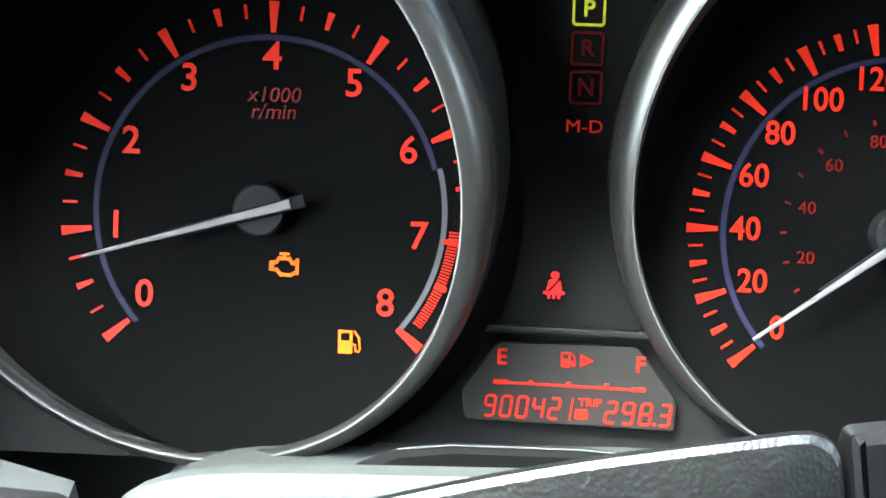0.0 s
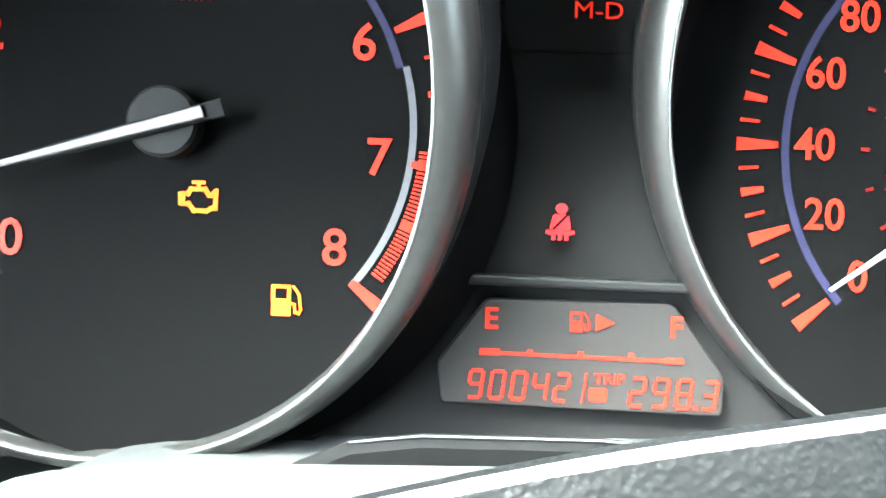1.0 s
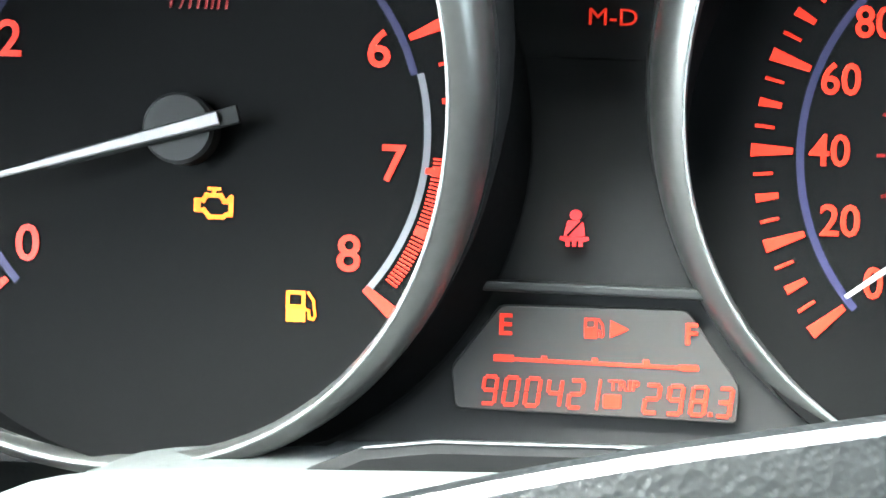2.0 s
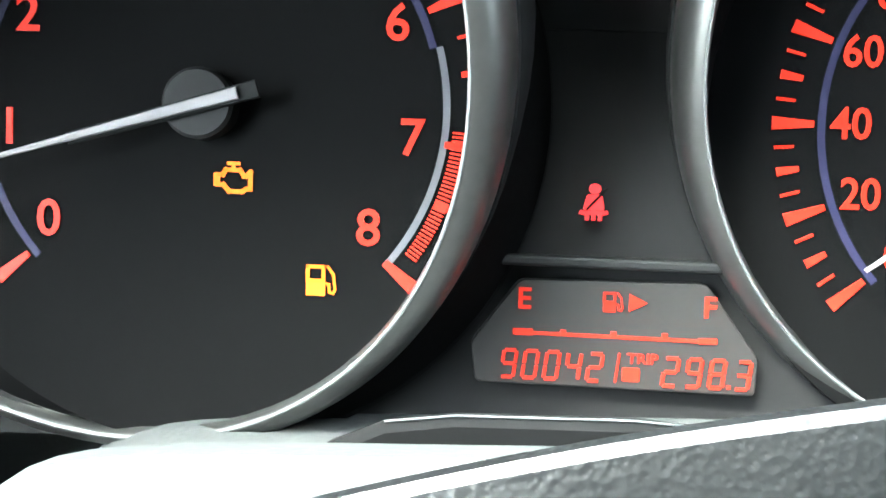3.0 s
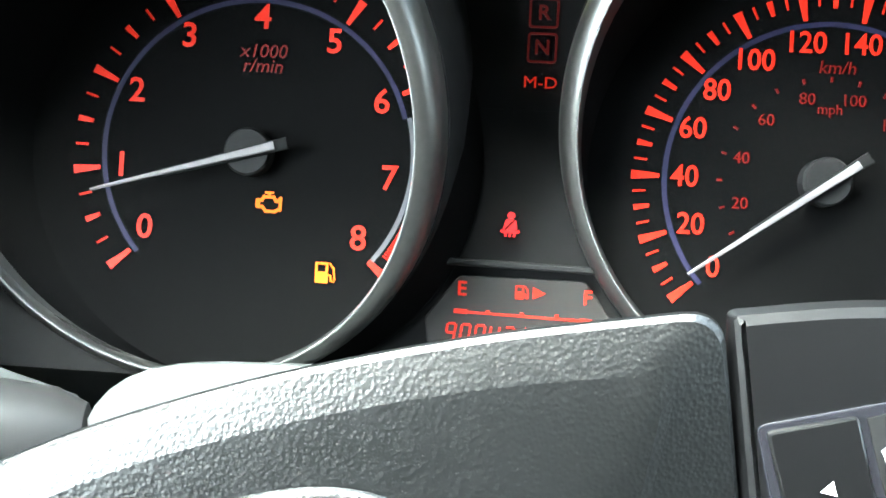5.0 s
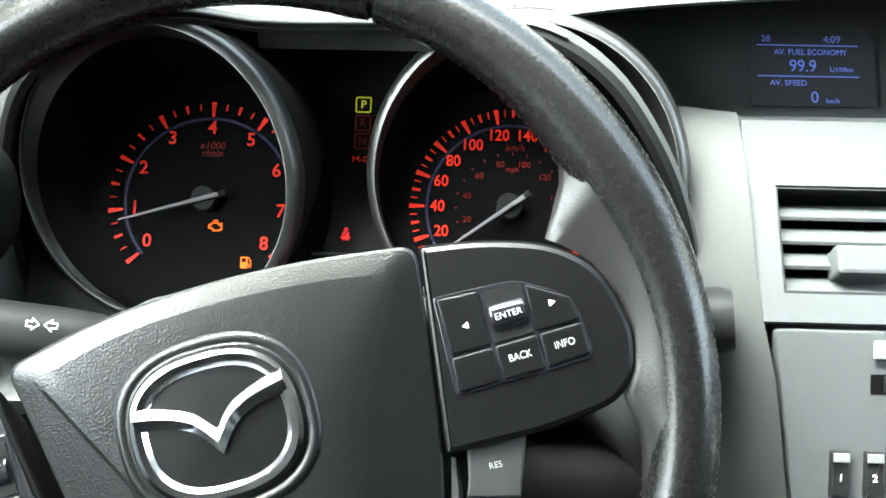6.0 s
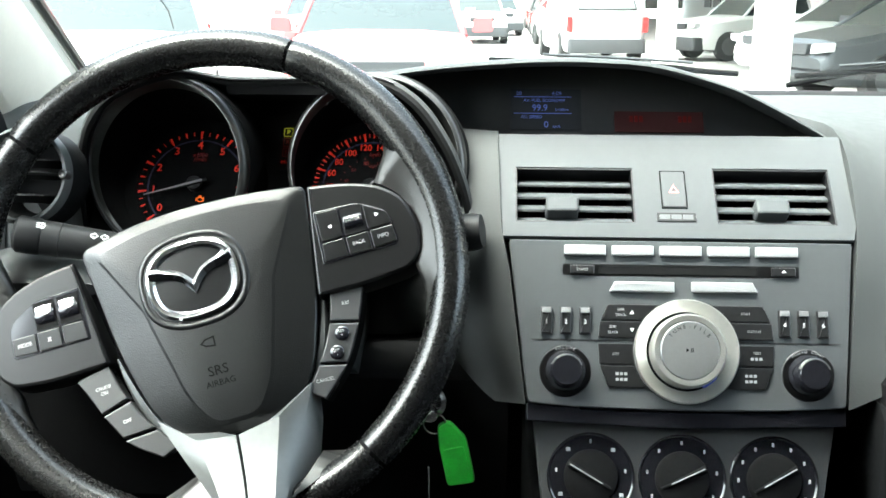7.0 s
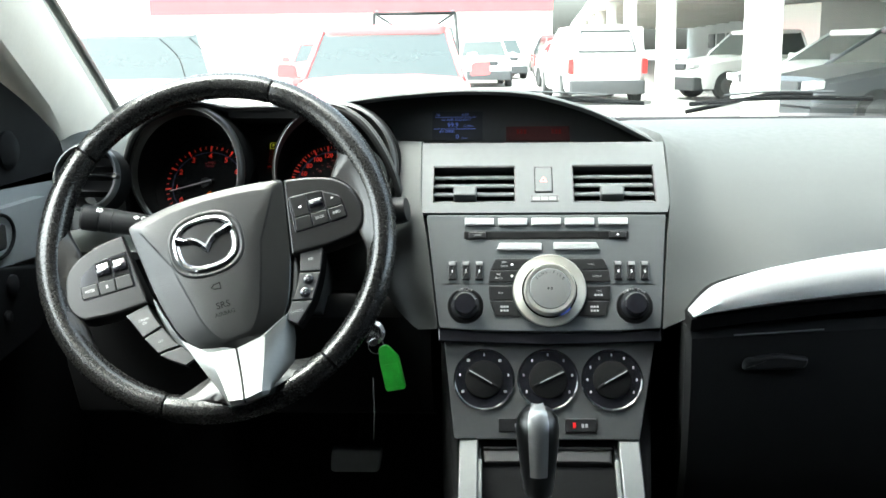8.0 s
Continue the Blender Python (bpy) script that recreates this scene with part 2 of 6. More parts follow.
def prism(bm, pts, z0, z1, bevel=0.0, m=None):
    """A slab over a polygon in the xy plane, with its upper rim bevelled."""
    cx = sum(p[0] for p in pts) / len(pts)
    cy = sum(p[1] for p in pts) / len(pts)
    rings = [(0.0, z0), (0.0, z1 - bevel), (bevel * 0.35, z1 - bevel * 0.3), (bevel, z1)] if bevel else [(0.0, z0), (0.0, z1)]
    k = len(pts)
    loops = []
    for inset, z in rings:
        loop = []
        for i, p in enumerate(pts):
            a, b, c = Vector(pts[i - 1]).to_2d(), Vector(p).to_2d(), Vector(pts[(i + 1) % k]).to_2d()
            t = (c - a)
            t = t.normalized() if t.length > 1e-9 else Vector((1, 0))
            nrm = Vector((t.y, -t.x))
            if nrm.dot(b - Vector((cx, cy))) < 0:
                nrm = -nrm
            q = b - nrm * inset
            v = Vector((q.x, q.y, z))
            loop.append(bm.verts.new(m @ v if m else v))
        loops.append(loop)
    for l0, l1 in zip(loops, loops[1:]):
        for i in range(k):
            bm.faces.new((l0[i], l0[(i + 1) % k], l1[(i + 1) % k], l1[i]))
    bm.faces.new(loops[-1])
    bm.faces.new(loops[0][::-1])
    return bm


def rect(x0, y0, x1, y1, r=0.0, n=4):
    pts = [(x0, y0), (x1, y0), (x1, y1), (x0, y1)]
    return rounded(pts, r, n) if r else [Vector(p) for p in pts]


def slab(x0, y0, x1, y1, z0, z1, r=0.0, bevel=0.0):
    return prism(bmesh.new(), rect(x0, y0, x1, y1, r), z0, z1, bevel)


def loft(sections, closed=True, caps=True, bm=None):
    """Skins rings of points, each with as many points."""
    bm = bm or bmesh.new()
    rows = [[bm.verts.new(p) for p in s] for s in sections]
    k = len(rows[0])
    for a, b in zip(rows, rows[1:]):
        for i in range(k if closed else k - 1):
            j = (i + 1) % k
            bm.faces.new((a[i], a[j], b[j], b[i]))
    if caps and closed:
        bm.faces.new(rows[0][::-1])
        bm.faces.new(rows[-1])
    return bm


def lathe(profile, seg=48, bm=None, m=None, arc=(0, 360)):
    """Turns a profile of (radius, height) round the z axis."""
    bm = bm or bmesh.new()
    full = arc[1] - arc[0] >= 359.9
    n = seg if full else seg + 1
    rows = []
    for r, z in profile:
        row = []
        for i in range(n):
            a = radians(arc[0] + (arc[1] - arc[0]) * i / seg)
            v = Vector((r * math.cos(a), r * math.sin(a), z))
            row.append(bm.verts.new(m @ v if m else v))
        rows.append(row)
    for a, b in zip(rows, rows[1:]):
        for i in range(n if full else n - 1):
            j = (i + 1) % n
            bm.faces.new((a[i], a[j], b[j], b[i]))
    return bm


def tube(pts, radius, seg=12, bm=None, squash=1.0):
    """A round bar along a line of points; radius: one or one for each point."""
    bm = bm or bmesh.new()
    pts = [Vector(p) for p in pts]
    rows, side = [], None
    for i, p in enumerate(pts):
        d = (pts[min(i + 1, len(pts) - 1)] - pts[max(i - 1, 0)]).normalized()
        if side is None:
            side = d.cross(Vector((0, 0, 1)) if abs(d.z) < 0.9 else Vector((1, 0, 0))).normalized()
        else:
            side = (side - d * side.dot(d)).normalized()
        up = side.cross(d)
        r = radius[i] if isinstance(radius, (list, tuple)) else radius
        rows.append([p + r * (math.cos(a) * side + squash * math.sin(a) * up) for a in (2 * math.pi * j / seg for j in range(seg))])
    return loft(rows, bm=bm)


def smooth_line(pts, n=6):
    """Catmull-Rom through points."""
    pts = [Vector(p) for p in pts]
    ext = [2 * pts[0] - pts[1], *pts, 2 * pts[-1] - pts[-2]]
    out = []
    for a, b, c, d in zip(ext, ext[1:], ext[2:], ext[3:]):
        for j in range(n):
            t = j / n
            out.append(0.5 * (2 * b + (c - a) * t + (2 * a - 5 * b + 4 * c - d) * t * t + (3 * b - a - 3 * c + d) * t ** 3))
    out.append(pts[-1])
    return out


def writing(name, text, x, y, size, material, parent, z=0.0, turn=0.0, squeeze=1.0, slant=0.0, thick=0.00012, label="", bold=0.0):
    """Letters of the built-in font, as a mesh lying in the parent's xy plane, centred at x, y."""
    cu = bpy.data.curves.new(name, "FONT")
    cu.body, cu.size, cu.align_x, cu.align_y = text, size, "CENTER", "CENTER"
    cu.extrude, cu.shear, cu.resolution_u, cu.offset = thick, slant, 3, bold * size
    tmp = bpy.data.objects.new(name, cu)
    scene.collection.objects.link(tmp)
    me = bpy.data.meshes.new_from_object(tmp.evaluated_get(bpy.context.evaluated_depsgraph_get()))
    bpy.data.objects.remove(tmp)
    me.transform(Matrix.Translation((x, y, z)) @ Matrix.Rotation(turn, 4, "Z") @ Matrix.Diagonal((squeeze, 1, 1, 1)))
    me.materials.clear()
    me.materials.append(material)
    ob = new(name, me)
    ob.parent = parent
    if label:
        ob["label"] = label
    return ob


def bars(name, x, y, w, h, material, parent, z=0.0, n=1, gap=0.3):
    """Short plain bars in place of writing that cannot be read."""
    bm = bmesh.new()
    step = w / n
    for i in range(n):
        x0 = x - w / 2 + i * step
        prism(bm, rect(x0, y - h / 2, x0 + step * (1 - gap), y + h / 2), z - 0.0001, z + 0.00012)
    return part(name, bm, material, parent, flat=True)


# ---- cabin shell ----
def box_bm(x0, y0, z0, x1, y1, z1):
    return prism(bmesh.new(), rect(x0, y0, x1, y1), z0, z1)


floor = tagged(part("floor", box_bm(-0.79, -2.3, 0.30, 0.79, 0.95, 0.34), M["carpet"]), "black carpeted car floor in deep shade", "car floor", kind="structure")
ceiling = tagged(part("ceiling", loft([[(-w, y, z), (w, y, z), (w, y, z + 0.03), (-w, y, z + 0.03)] for y, z, w in ((0.03, 1.43, 0.60), (-0.12, 1.45, 0.66), (-0.5, 1.48, 0.72), (-1.25, 1.455, 0.74))]), M["headliner"]), "unseen grey fabric headliner, darkened to bounce less light", "headliner", kind="structure")
# unseen wall added behind the camera to block rear light
wall_rear = tagged(part("wall_rear", box_bm(-0.74, -1.20, 0.30, 0.74, -1.16, 1.455), M["dark"]), "unseen dark wall added to keep out light from behind", "cabin wall", kind="structure")
# unseen side walls, added to limit light from beside the seats
for side, word in ((-1, "left"), (1, "right")):
    tagged(part("wall_" + word + "_rear", loft([[(side * x, y, z) for x, z in ((0.72, 0.98), (0.72, 1.47), (0.78, 1.47), (0.78, 0.98))] for y in (-1.2, -0.42)]), M["headliner"]), "unseen side wall added to narrow the side window light", "pillar trim", kind="structure")
wall_front = tagged(part("wall_front", box_bm(-0.79, 0.62, 0.30, 0.79, 0.66, 0.98), M["matt"]), "black carpeted firewall in the footwell", "firewall", kind="structure")
# boxes added to close gaps before and behind the door against stray light
for yy0, yy1, word in ((0.523, 0.70, "front"), (-1.20, -1.003, "rear")):
    tagged(part("wall_left_" + word + "_lower", box_bm(-0.85, yy0, 0.30, -0.772, yy1, 0.985), M["dark"]), "dark lower side box added to stop light leaking in", "cabin wall", kind="structure")
# out of view; uses the door plastic with shade put into its colour
wall_right = tagged(part("wall_right", box_bm(0.75, -2.3, 0.30, 0.81, 0.70, 1.06), M["shadowed"]), "unseen passenger door lining in the shaded door plastic", "door lining", kind="structure")

windscreen = tagged(part("windscreen", loft([smooth_line([(-w, y, z), (-w * 0.5, y + 0.05, z + 0.004), (0, y + 0.065, z + 0.005), (w * 0.5, y + 0.05, z + 0.004), (w, y, z)], 4) for w, y, z in ((0.775, 0.76, 1.045), (0.725, 0.5, 1.17), (0.63, 0.05, 1.43))], closed=False), M["glass"]), "clear curved windscreen above the dashboard", "windscreen", kind="structure")
windscreen.visible_shadow = False


def pillar(name, s):
    """Beige trim along the windscreen's edge, with a black rubber seal on its inner side."""
    inner = [(0.86, 1.025), (0.800, 1.058), (0.640, 1.135), (0.43, 1.235), (0.25, 1.315), (0.05, 1.400), (-0.02, 1.43)]
    outer_ = [(0.53, 0.960), (0.520, 0.985), (0.500, 1.035), (0.42, 1.085), (0.24, 1.170), (0.02, 1.275), (-0.06, 1.32)]
    rows, line = [], []
    for (yi, zi), (yo, zo) in zip(inner, outer_):
        a = Vector((s * (0.747 - 0.30 * (zi - 1.045)), yi, zi))
        b = Vector((s * (0.730 - 0.34 * (zo - 1.0)), yo, zo))
        out = Vector((s * 0.05, 0, 0))
        rows.append([a, a.lerp(b, 0.08) - out * 0.14, a.lerp(b, 0.35) - out * 0.36, a.lerp(b, 0.7) - out * 0.34, a.lerp(b, 0.95) - out * 0.12, b + out * 0.1, b + out, a + out])
        line.append(a + Vector((-s * 0.004, 0.006, 0.004)))
    ob = thing(name, Matrix(), "beige moulded trim on the windscreen pillar", "pillar trim", "pillars", "structure")
    part("trim", loft(rows), M["cream"], ob)
    part("seal", tube(smooth_line(line), 0.0075, 10), M["black"], ob, "black rubber seal")
    return ob


pillar("pillar_left", -1)
pillar("pillar_right", 1)

# driver's door: black mirror corner, grey lining with switch pod
door = thing("door_1", Matrix.Translation((-0.034, 0, 0)), "closed driver door with grey lining and black mirror corner", "car door", kind="structure")
part("lining", loft([[(-0.735, y, 0.34), (-0.700, y, 0.40), (-0.690, y, 0.80), (-0.672, y, 0.95), (-0.672, y, 0.995), (-0.69, y, 1.005), (-0.76, y, 1.005), (-0.76, y, 0.34)] for y in (0.52, 0.2, -0.4, -1.0)]), M["door"], door)
part("lower_lining", loft([[(-0.735, y, 0.335), (-0.697, y, 0.40), (-0.687, y, 0.785), (-0.692, y, 0.800), (-0.74, y, 0.800)] for y in (0.522, 0.2, -0.4, -1.0)]), M["dark"], door, "dark lower part of the lining")
part("mirror_corner", loft([[Vector((x, y, z)) for y, z in rounded([(0.05, 1.000), (0.495, 0.980), (0.469, 1.043), (0.387, 1.092), (0.296, 1.132), (0.05, 1.245)], [0.01, 0.02, 0.02, 0.05, 0.05, 0.02])] for x in (-0.70, -0.676, -0.672)]), M["matt"], door, "black triangular mirror cover")
part("tweeter_cover", lathe([(0.026, 0), (0.026, 0.004), (0.020, 0.009), (0.0, 0.011)], 28, m=axes_pose((-0.672, 0.30, 1.040), (0, 1, 0), (0, 0, 1))), M["matt"], door, "round black tweeter cover")
bm = loft([[Vector((x, y, z)) for y, z in rounded([(0.02, 0.905), (0.34, 0.890), (0.41, 0.925), (0.39, 0.968), (0.02, 0.972)], 0.02)] for x in (-0.70, -0.655)])
part("armrest_panel", bm, M["door"], door, "raised grey panel around the door pull")
part("inner_handle_bezel", tube([Vector((-0.652, 0.215 + 0.045 * math.cos(a), 0.937 + 0.028 * math.sin(a))) for a in (2 * math.pi * i / 28 for i in range(29))], 0.0025, 8), M["dark"], door)
part("inner_handle", prism(bmesh.new(), rect(0.185, 0.920, 0.225, 0.954, 0.008), -0.652, -0.644, 0.003, Matrix(((0, 0, 1, 0), (1, 0, 0, 0), (0, 1, 0, 0), (0, 0, 0, 1)))), M["steel"], door, "chromed pull handle")
pod = part("switch_pod", prism(bmesh.new(), rounded([(-0.02, 0.77), (0.30, 0.79), (0.345, 0.875), (0.20, 0.900), (-0.02, 0.900)], 0.02), -0.69, -0.645, 0.004, Matrix(((0, 0, 1, 0), (1, 0, 0, 0), (0, 1, 0, 0), (0, 0, 0, 1)))), M["dark"], door, "sloping window switch pod")
for yy, zz, rr in ((0.225, 0.872, 0.014), (0.205, 0.835, 0.008)):
    part("mirror_switch", lathe([(rr, 0), (rr, 0.004), (rr * 0.7, 0.006), (0, 0.006)], 20, m=axes_pose((-0.645, yy, zz), (0, 1, 0), (0, 0, 1))), M["black"], pod)
for yy in (0.13, 0.07):
    part("window_switch", prism(bmesh.new(), rect(yy, 0.83, yy + 0.04, 0.865, 0.006), -0.645, -0.637, 0.003, Matrix(((0, 0, 1, 0), (1, 0, 0, 0), (0, 1, 0, 0), (0, 0, 0, 1)))), M["black"], pod)

# ---- dashboard ----
DASH = [  # x, then (y, z) from the windscreen down to the lower edge
    (-0.79, [(0.78, 1.035), (0.62, 1.042), (0.53, 1.036), (0.50, 1.010), (0.49, 0.96), (0.48, 0.90), (0.48, 0.865)]),
    (-0.66, [(0.78, 1.035), (0.60, 1.045), (0.50, 1.040), (0.47, 1.010), (0.46, 0.96), (0.45, 0.90), (0.45, 0.865)]),
    (-0.605, [(0.78, 1.035), (0.53, 1.050), (0.40, 1.050), (0.34, 1.020), (0.31, 0.96), (0.29, 0.90), (0.28, 0.865)]),
    (-0.565, [(0.78, 1.035), (0.50, 1.050), (0.31, 1.062), (0.22, 1.050), (0.176, 0.985), (0.165, 0.91), (0.155, 0.865)]),
    (-0.525, [(0.78, 1.035), (0.50, 1.050), (0.31, 1.062), (0.22, 1.050), (0.176, 0.985), (0.165, 0.91), (0.155, 0.865)]),
    (-0.48, [(0.79, 1.035), (0.52, 1.050), (0.32, 1.060), (0.27, 1.030), (0.24, 0.97), (0.20, 0.91), (0.17, 0.865)]),
    (-0.25, [(0.80, 1.035), (0.55, 1.050), (0.35, 1.045), (0.29, 1.032), (0.27, 0.97), (0.23, 0.91), (0.18, 0.855)]),
    (-0.20, [(0.80, 1.035), (0.55, 1.050), (0.262, 1.050), (0.226, 1.060), (0.195, 0.985), (0.170, 0.915), (0.215, 0.865)]),
    (-0.185, [(0.80, 1.035), (0.55, 1.050), (0.258, 1.047), (0.219, 1.0545), (0.174, 0.978), (0.145, 0.91), (0.180, 0.862)]),
    (-0.168, [(0.80, 1.035), (0.55, 1.050), (0.252, 1.045), (0.2115, 1.0515), (0.151, 0.974), (0.118, 0.905), (0.140, 0.860)]),
    (-0.1418, [(0.80, 1.035), (0.55, 1.050), (0.250, 1.043), (0.2010, 1.0515), (0.1290, 0.975), (0.0975, 0.90), (0.079, 0.855)]),
    (-0.1395, [(0.80, 1.035), (0.55, 1.050), (0.34, 1.046), (0.275, 1.043), (0.190, 0.965), (0.150, 0.90), (0.130, 0.850)]),
    (0.0, [(0.81, 1.035), (0.55, 1.050), (0.34, 1.046), (0.275, 1.043), (0.190, 0.965), (0.150, 0.90), (0.130, 0.850)]),
    (0.1465, [(0.80, 1.035), (0.55, 1.050), (0.34, 1.046), (0.275, 1.043), (0.190, 0.965), (0.150, 0.90), (0.130, 0.850)]),
    (0.1495, [(0.80, 1.035), (0.55, 1.050), (0.32, 1.058), (0.2012, 1.0512), (0.1293, 0.975), (0.097, 0.90), (0.080, 0.855)]),
    (0.185, [(0.80, 1.038), (0.55, 1.052), (0.33, 1.058), (0.215, 1.035), (0.140, 0.97), (0.100, 0.91), (0.080, 0.880)]),
    (0.30, [(0.79, 1.040), (0.55, 1.053), (0.34, 1.056), (0.225, 1.030), (0.140, 0.98), (0.085, 0.945), (0.062, 0.928)]),
    (0.50, [(0.78, 1.040), (0.55, 1.053), (0.34, 1.054), (0.225, 1.030), (0.140, 0.995), (0.085, 0.968), (0.060, 0.955)]),
    (0.79, [(0.74, 1.040), (0.52, 1.053), (0.34, 1.052), (0.225, 1.030), (0.140, 1.00), (0.085, 0.98), (0.060, 0.970)]),
]


def dash_section(x):
    for (xa, a), (xb, b) in zip(DASH, DASH[1:]):
        if x <= xb:
            f = (x - xa) / (xb - xa)
            f = f * f * (3 - 2 * f)
            return [(p[0] + (q[0] - p[0]) * f, p[1] + (q[1] - p[1]) * f) for p, q in zip(a, b)]
    return DASH[-1][1]


def lean(z):
    k = ((0.857, 0.0240), (0.970, 0.0080), (0.980, 0.0030), (1.05, 0.0))
    if z <= k[0][0]:
        return k[0][1]
    for (za, a), (zb, b) in zip(k, k[1:]):
        if z <= zb:
            return a + (b - a) * (z - za) / (zb - za)
    return 0.0


dashboard = thing("dashboard", Matrix(), "light grey grained plastic dashboard with silver trim strips", "dashboard")
xs = sorted([-0.79 + 1.58 * i / 79 for i in range(80)] + [-0.1418, -0.1407, -0.1395, 0.1465, 0.148, 0.1495])
rows = []
for x in xs:
    line = smooth_line([(x, y, z) for y, z in dash_section(x)], 4)
    # the edges beside the centre panels run inwards towards the bottom
    share = max(0.0, 1 - abs(x + 0.1410) / 0.03) if x < 0 else -0.7 * max(0.0, 1 - abs(x - 0.148) / 0.03)
    if x < -0.139 or x > 0.146:
        line = [p + Vector((share * lean(p.z) * (1 if p.y < 0.25 else 0), 0, 0)) for p in line]
    line += [Vector((x, line[-1].y + 0.02, line[-1].z - 0.006)), Vector((x, 0.60, line[-1].z - 0.006)), Vector((x, 0.79, 0.99))]
    rows.append(line)
part("upper_pad", loft(rows), M["dash"], dashboard, angle=60)

# passenger side: silver strip, dark gap above it and the glovebox below
strip_top = [(0.158, 0.883), (0.175, 0.902), (0.196, 0.914), (0.256, 0.931), (0.357, 0.948), (0.50, 0.962), (0.72, 0.975)]
strip_bot = [(0.158, 0.881), (0.175, 0.884), (0.196, 0.887), (0.256, 0.895), (0.357, 0.906), (0.50, 0.920), (0.72, 0.940)]
tl, bl = smooth_line([(x, 0, z) for x, z in strip_top], 5), smooth_line([(x, 0, z) for x, z in strip_bot], 5)
rows = []
for a, b in zip(tl, bl):
    h = a.z - b.z
    y0 = 0.036
    rows.append([Vector((a.x, y0 + 0.028, a.z)), Vector((a.x, y0 + 0.012, a.z + 0.0004)), Vector((a.x, y0 + 0.002, a.z - 0.18 * h)), Vector((b.x, y0 - 0.004, b.z + 0.45 * h)), Vector((b.x, y0 - 0.004, b.z + 0.12 * h)), Vector((b.x, y0 + 0.003, b.z - 0.0005)), Vector((b.x, y0 + 0.028, b.z - 0.001))])
part("silver_strip", loft(rows), M["bright"], dashboard, "silver-painted curved trim strip")
rows = []
for a, b in zip(tl, bl):
    rows.append([Vector((a.x, 0.066, a.z - 0.007)), Vector((a.x, 0.062, a.z - 0.010)), Vector((b.x, 0.062, b.z - 0.004)), Vector((b.x, 0.045, b.z - 0.006)), Vector((b.x, 0.05, b.z - 0.02)), Vector((b.x, 0.16, b.z - 0.02)), Vector((a.x, 0.16, a.z - 0.007))])
part("strip_recess", loft(rows), M["matt"], dashboard, "dark recess behind the trim strip")

glove = thing("glovebox", Matrix(), "black plastic glovebox door with a recessed handle", "glovebox")
rows = []
for x in (0.155, 0.16, 0.18, 0.30, 0.45, 0.60, 0.70, 0.715):
    e = 0.012 if x in (0.155, 0.715) else 0.0
    zt = 0.862 + 0.06 * (x - 0.155)
    rows.append([Vector((x, 0.062 + e, zt)), Vector((x, 0.050 + e, zt - 0.01)), Vector((x, 0.046 + e, 0.80)), Vector((x, 0.055 + e, 0.70)), Vector((x, 0.085 + e, 0.60)), Vector((x, 0.12, 0.57)), Vector((x, 0.20, 0.57)), Vector((x, 0.20, zt))])
part("lid", loft(rows), M["dark"], glove)
part("lid_gap", tube([(0.205, 0.0475, 0.8575), (0.25, 0.0475, 0.8605), (0.30, 0.0475, 0.864)], 0.0009, 6), M["shadowed"], glove, "narrow line above the handle")
part("handle", prism(bmesh.new(), rounded([(0.213, 0.820), (0.28, 0.822), (0.284, 0.834), (0.25, 0.838), (0.216, 0.832)], 0.005), -0.046, -0.038, 0.003, Matrix(((1, 0, 0, 0), (0, 0, -1, 0), (0, 1, 0, 0), (0, 0, 0, 1)))), M["black"], glove, "dark grey recessed handle")

# driver's side: lower panel and silver strip under the left vent
rows = []
for x in (-0.575, -0.52, -0.45, -0.30, -0.20, -0.13):
    rows.append([Vector((x, 0.16, 0.872)), Vector((x, 0.13, 0.855)), Vector((x, 0.14, 0.79)), Vector((x, 0.165, 0.725)), Vector((x, 0.24, 0.695)), Vector((x, 0.58, 0.695)), Vector((x, 0.58, 0.872))])
part("knee_panel", loft(rows), M["matt"], dashboard, "black lower panel in the driver's footwell")
rows = []
for x, zt, zb in ((-0.575, 0.952, 0.922), (-0.55, 0.958, 0.918), (-0.52, 0.958, 0.918), (-0.48, 0.955, 0.922), (-0.455, 0.945, 0.927)):
    rows.append([Vector((x, 0.165, zt)), Vector((x, 0.125, zt - 0.006)), Vector((x, 0.112, (zt + zb) / 2)), Vector((x, 0.12, zb + 0.004)), Vector((x, 0.165, zb))])
part("silver_strip", loft(rows), M["silver"], dashboard, "silver-painted trim strip beside the steering column")
part("speaker_grille", slab(-0.55, 0.31, -0.47, 0.36, 1.052, 1.062, 0.01, 0.003), M["matt"], dashboard, "small black demister grille")

# round outer vent
vent_m = axes_pose((-0.5375, 0.1500, 1.0210), (1, -0.12, 0), (0, 0.30, 1))
rvent = thing("side_air_vent", vent_m, "round black air vent in a satin silver ring beside the instruments", "air vent")
part("ring", lathe([(0.0365, -0.012), (0.0365, 0.004), (0.038, 0.0065), (0.0400, 0.006), (0.0412, 0.003), (0.0416, -0.004), (0.0365, -0.012)], 56), M["silver"], rvent, "satin silver ring")
part("sleeve", lathe([(0.0414, -0.003), (0.0422, -0.03), (0.036, -0.03)], 48), M["dark"], rvent, "dark sleeve behind the ring")
part("barrel", lathe([(0.0368, 0.002), (0.034, -0.02), (0.030, -0.035), (0.0, -0.036)], 40), M["matt"], rvent)
bm = bmesh.new()
for yv, wv in ((0.012, 0.066), (0.002, 0.072), (-0.018, 0.060)):
    prism(bm, rect(-wv / 2, -0.006, wv / 2, 0.006, 0.002), -0.001, 0.001, 0, Matrix.Translation((0, yv, -0.012)) @ Matrix.Rotation(radians(65), 4, "X"))
part("slats", bm, M["dark"], rvent)
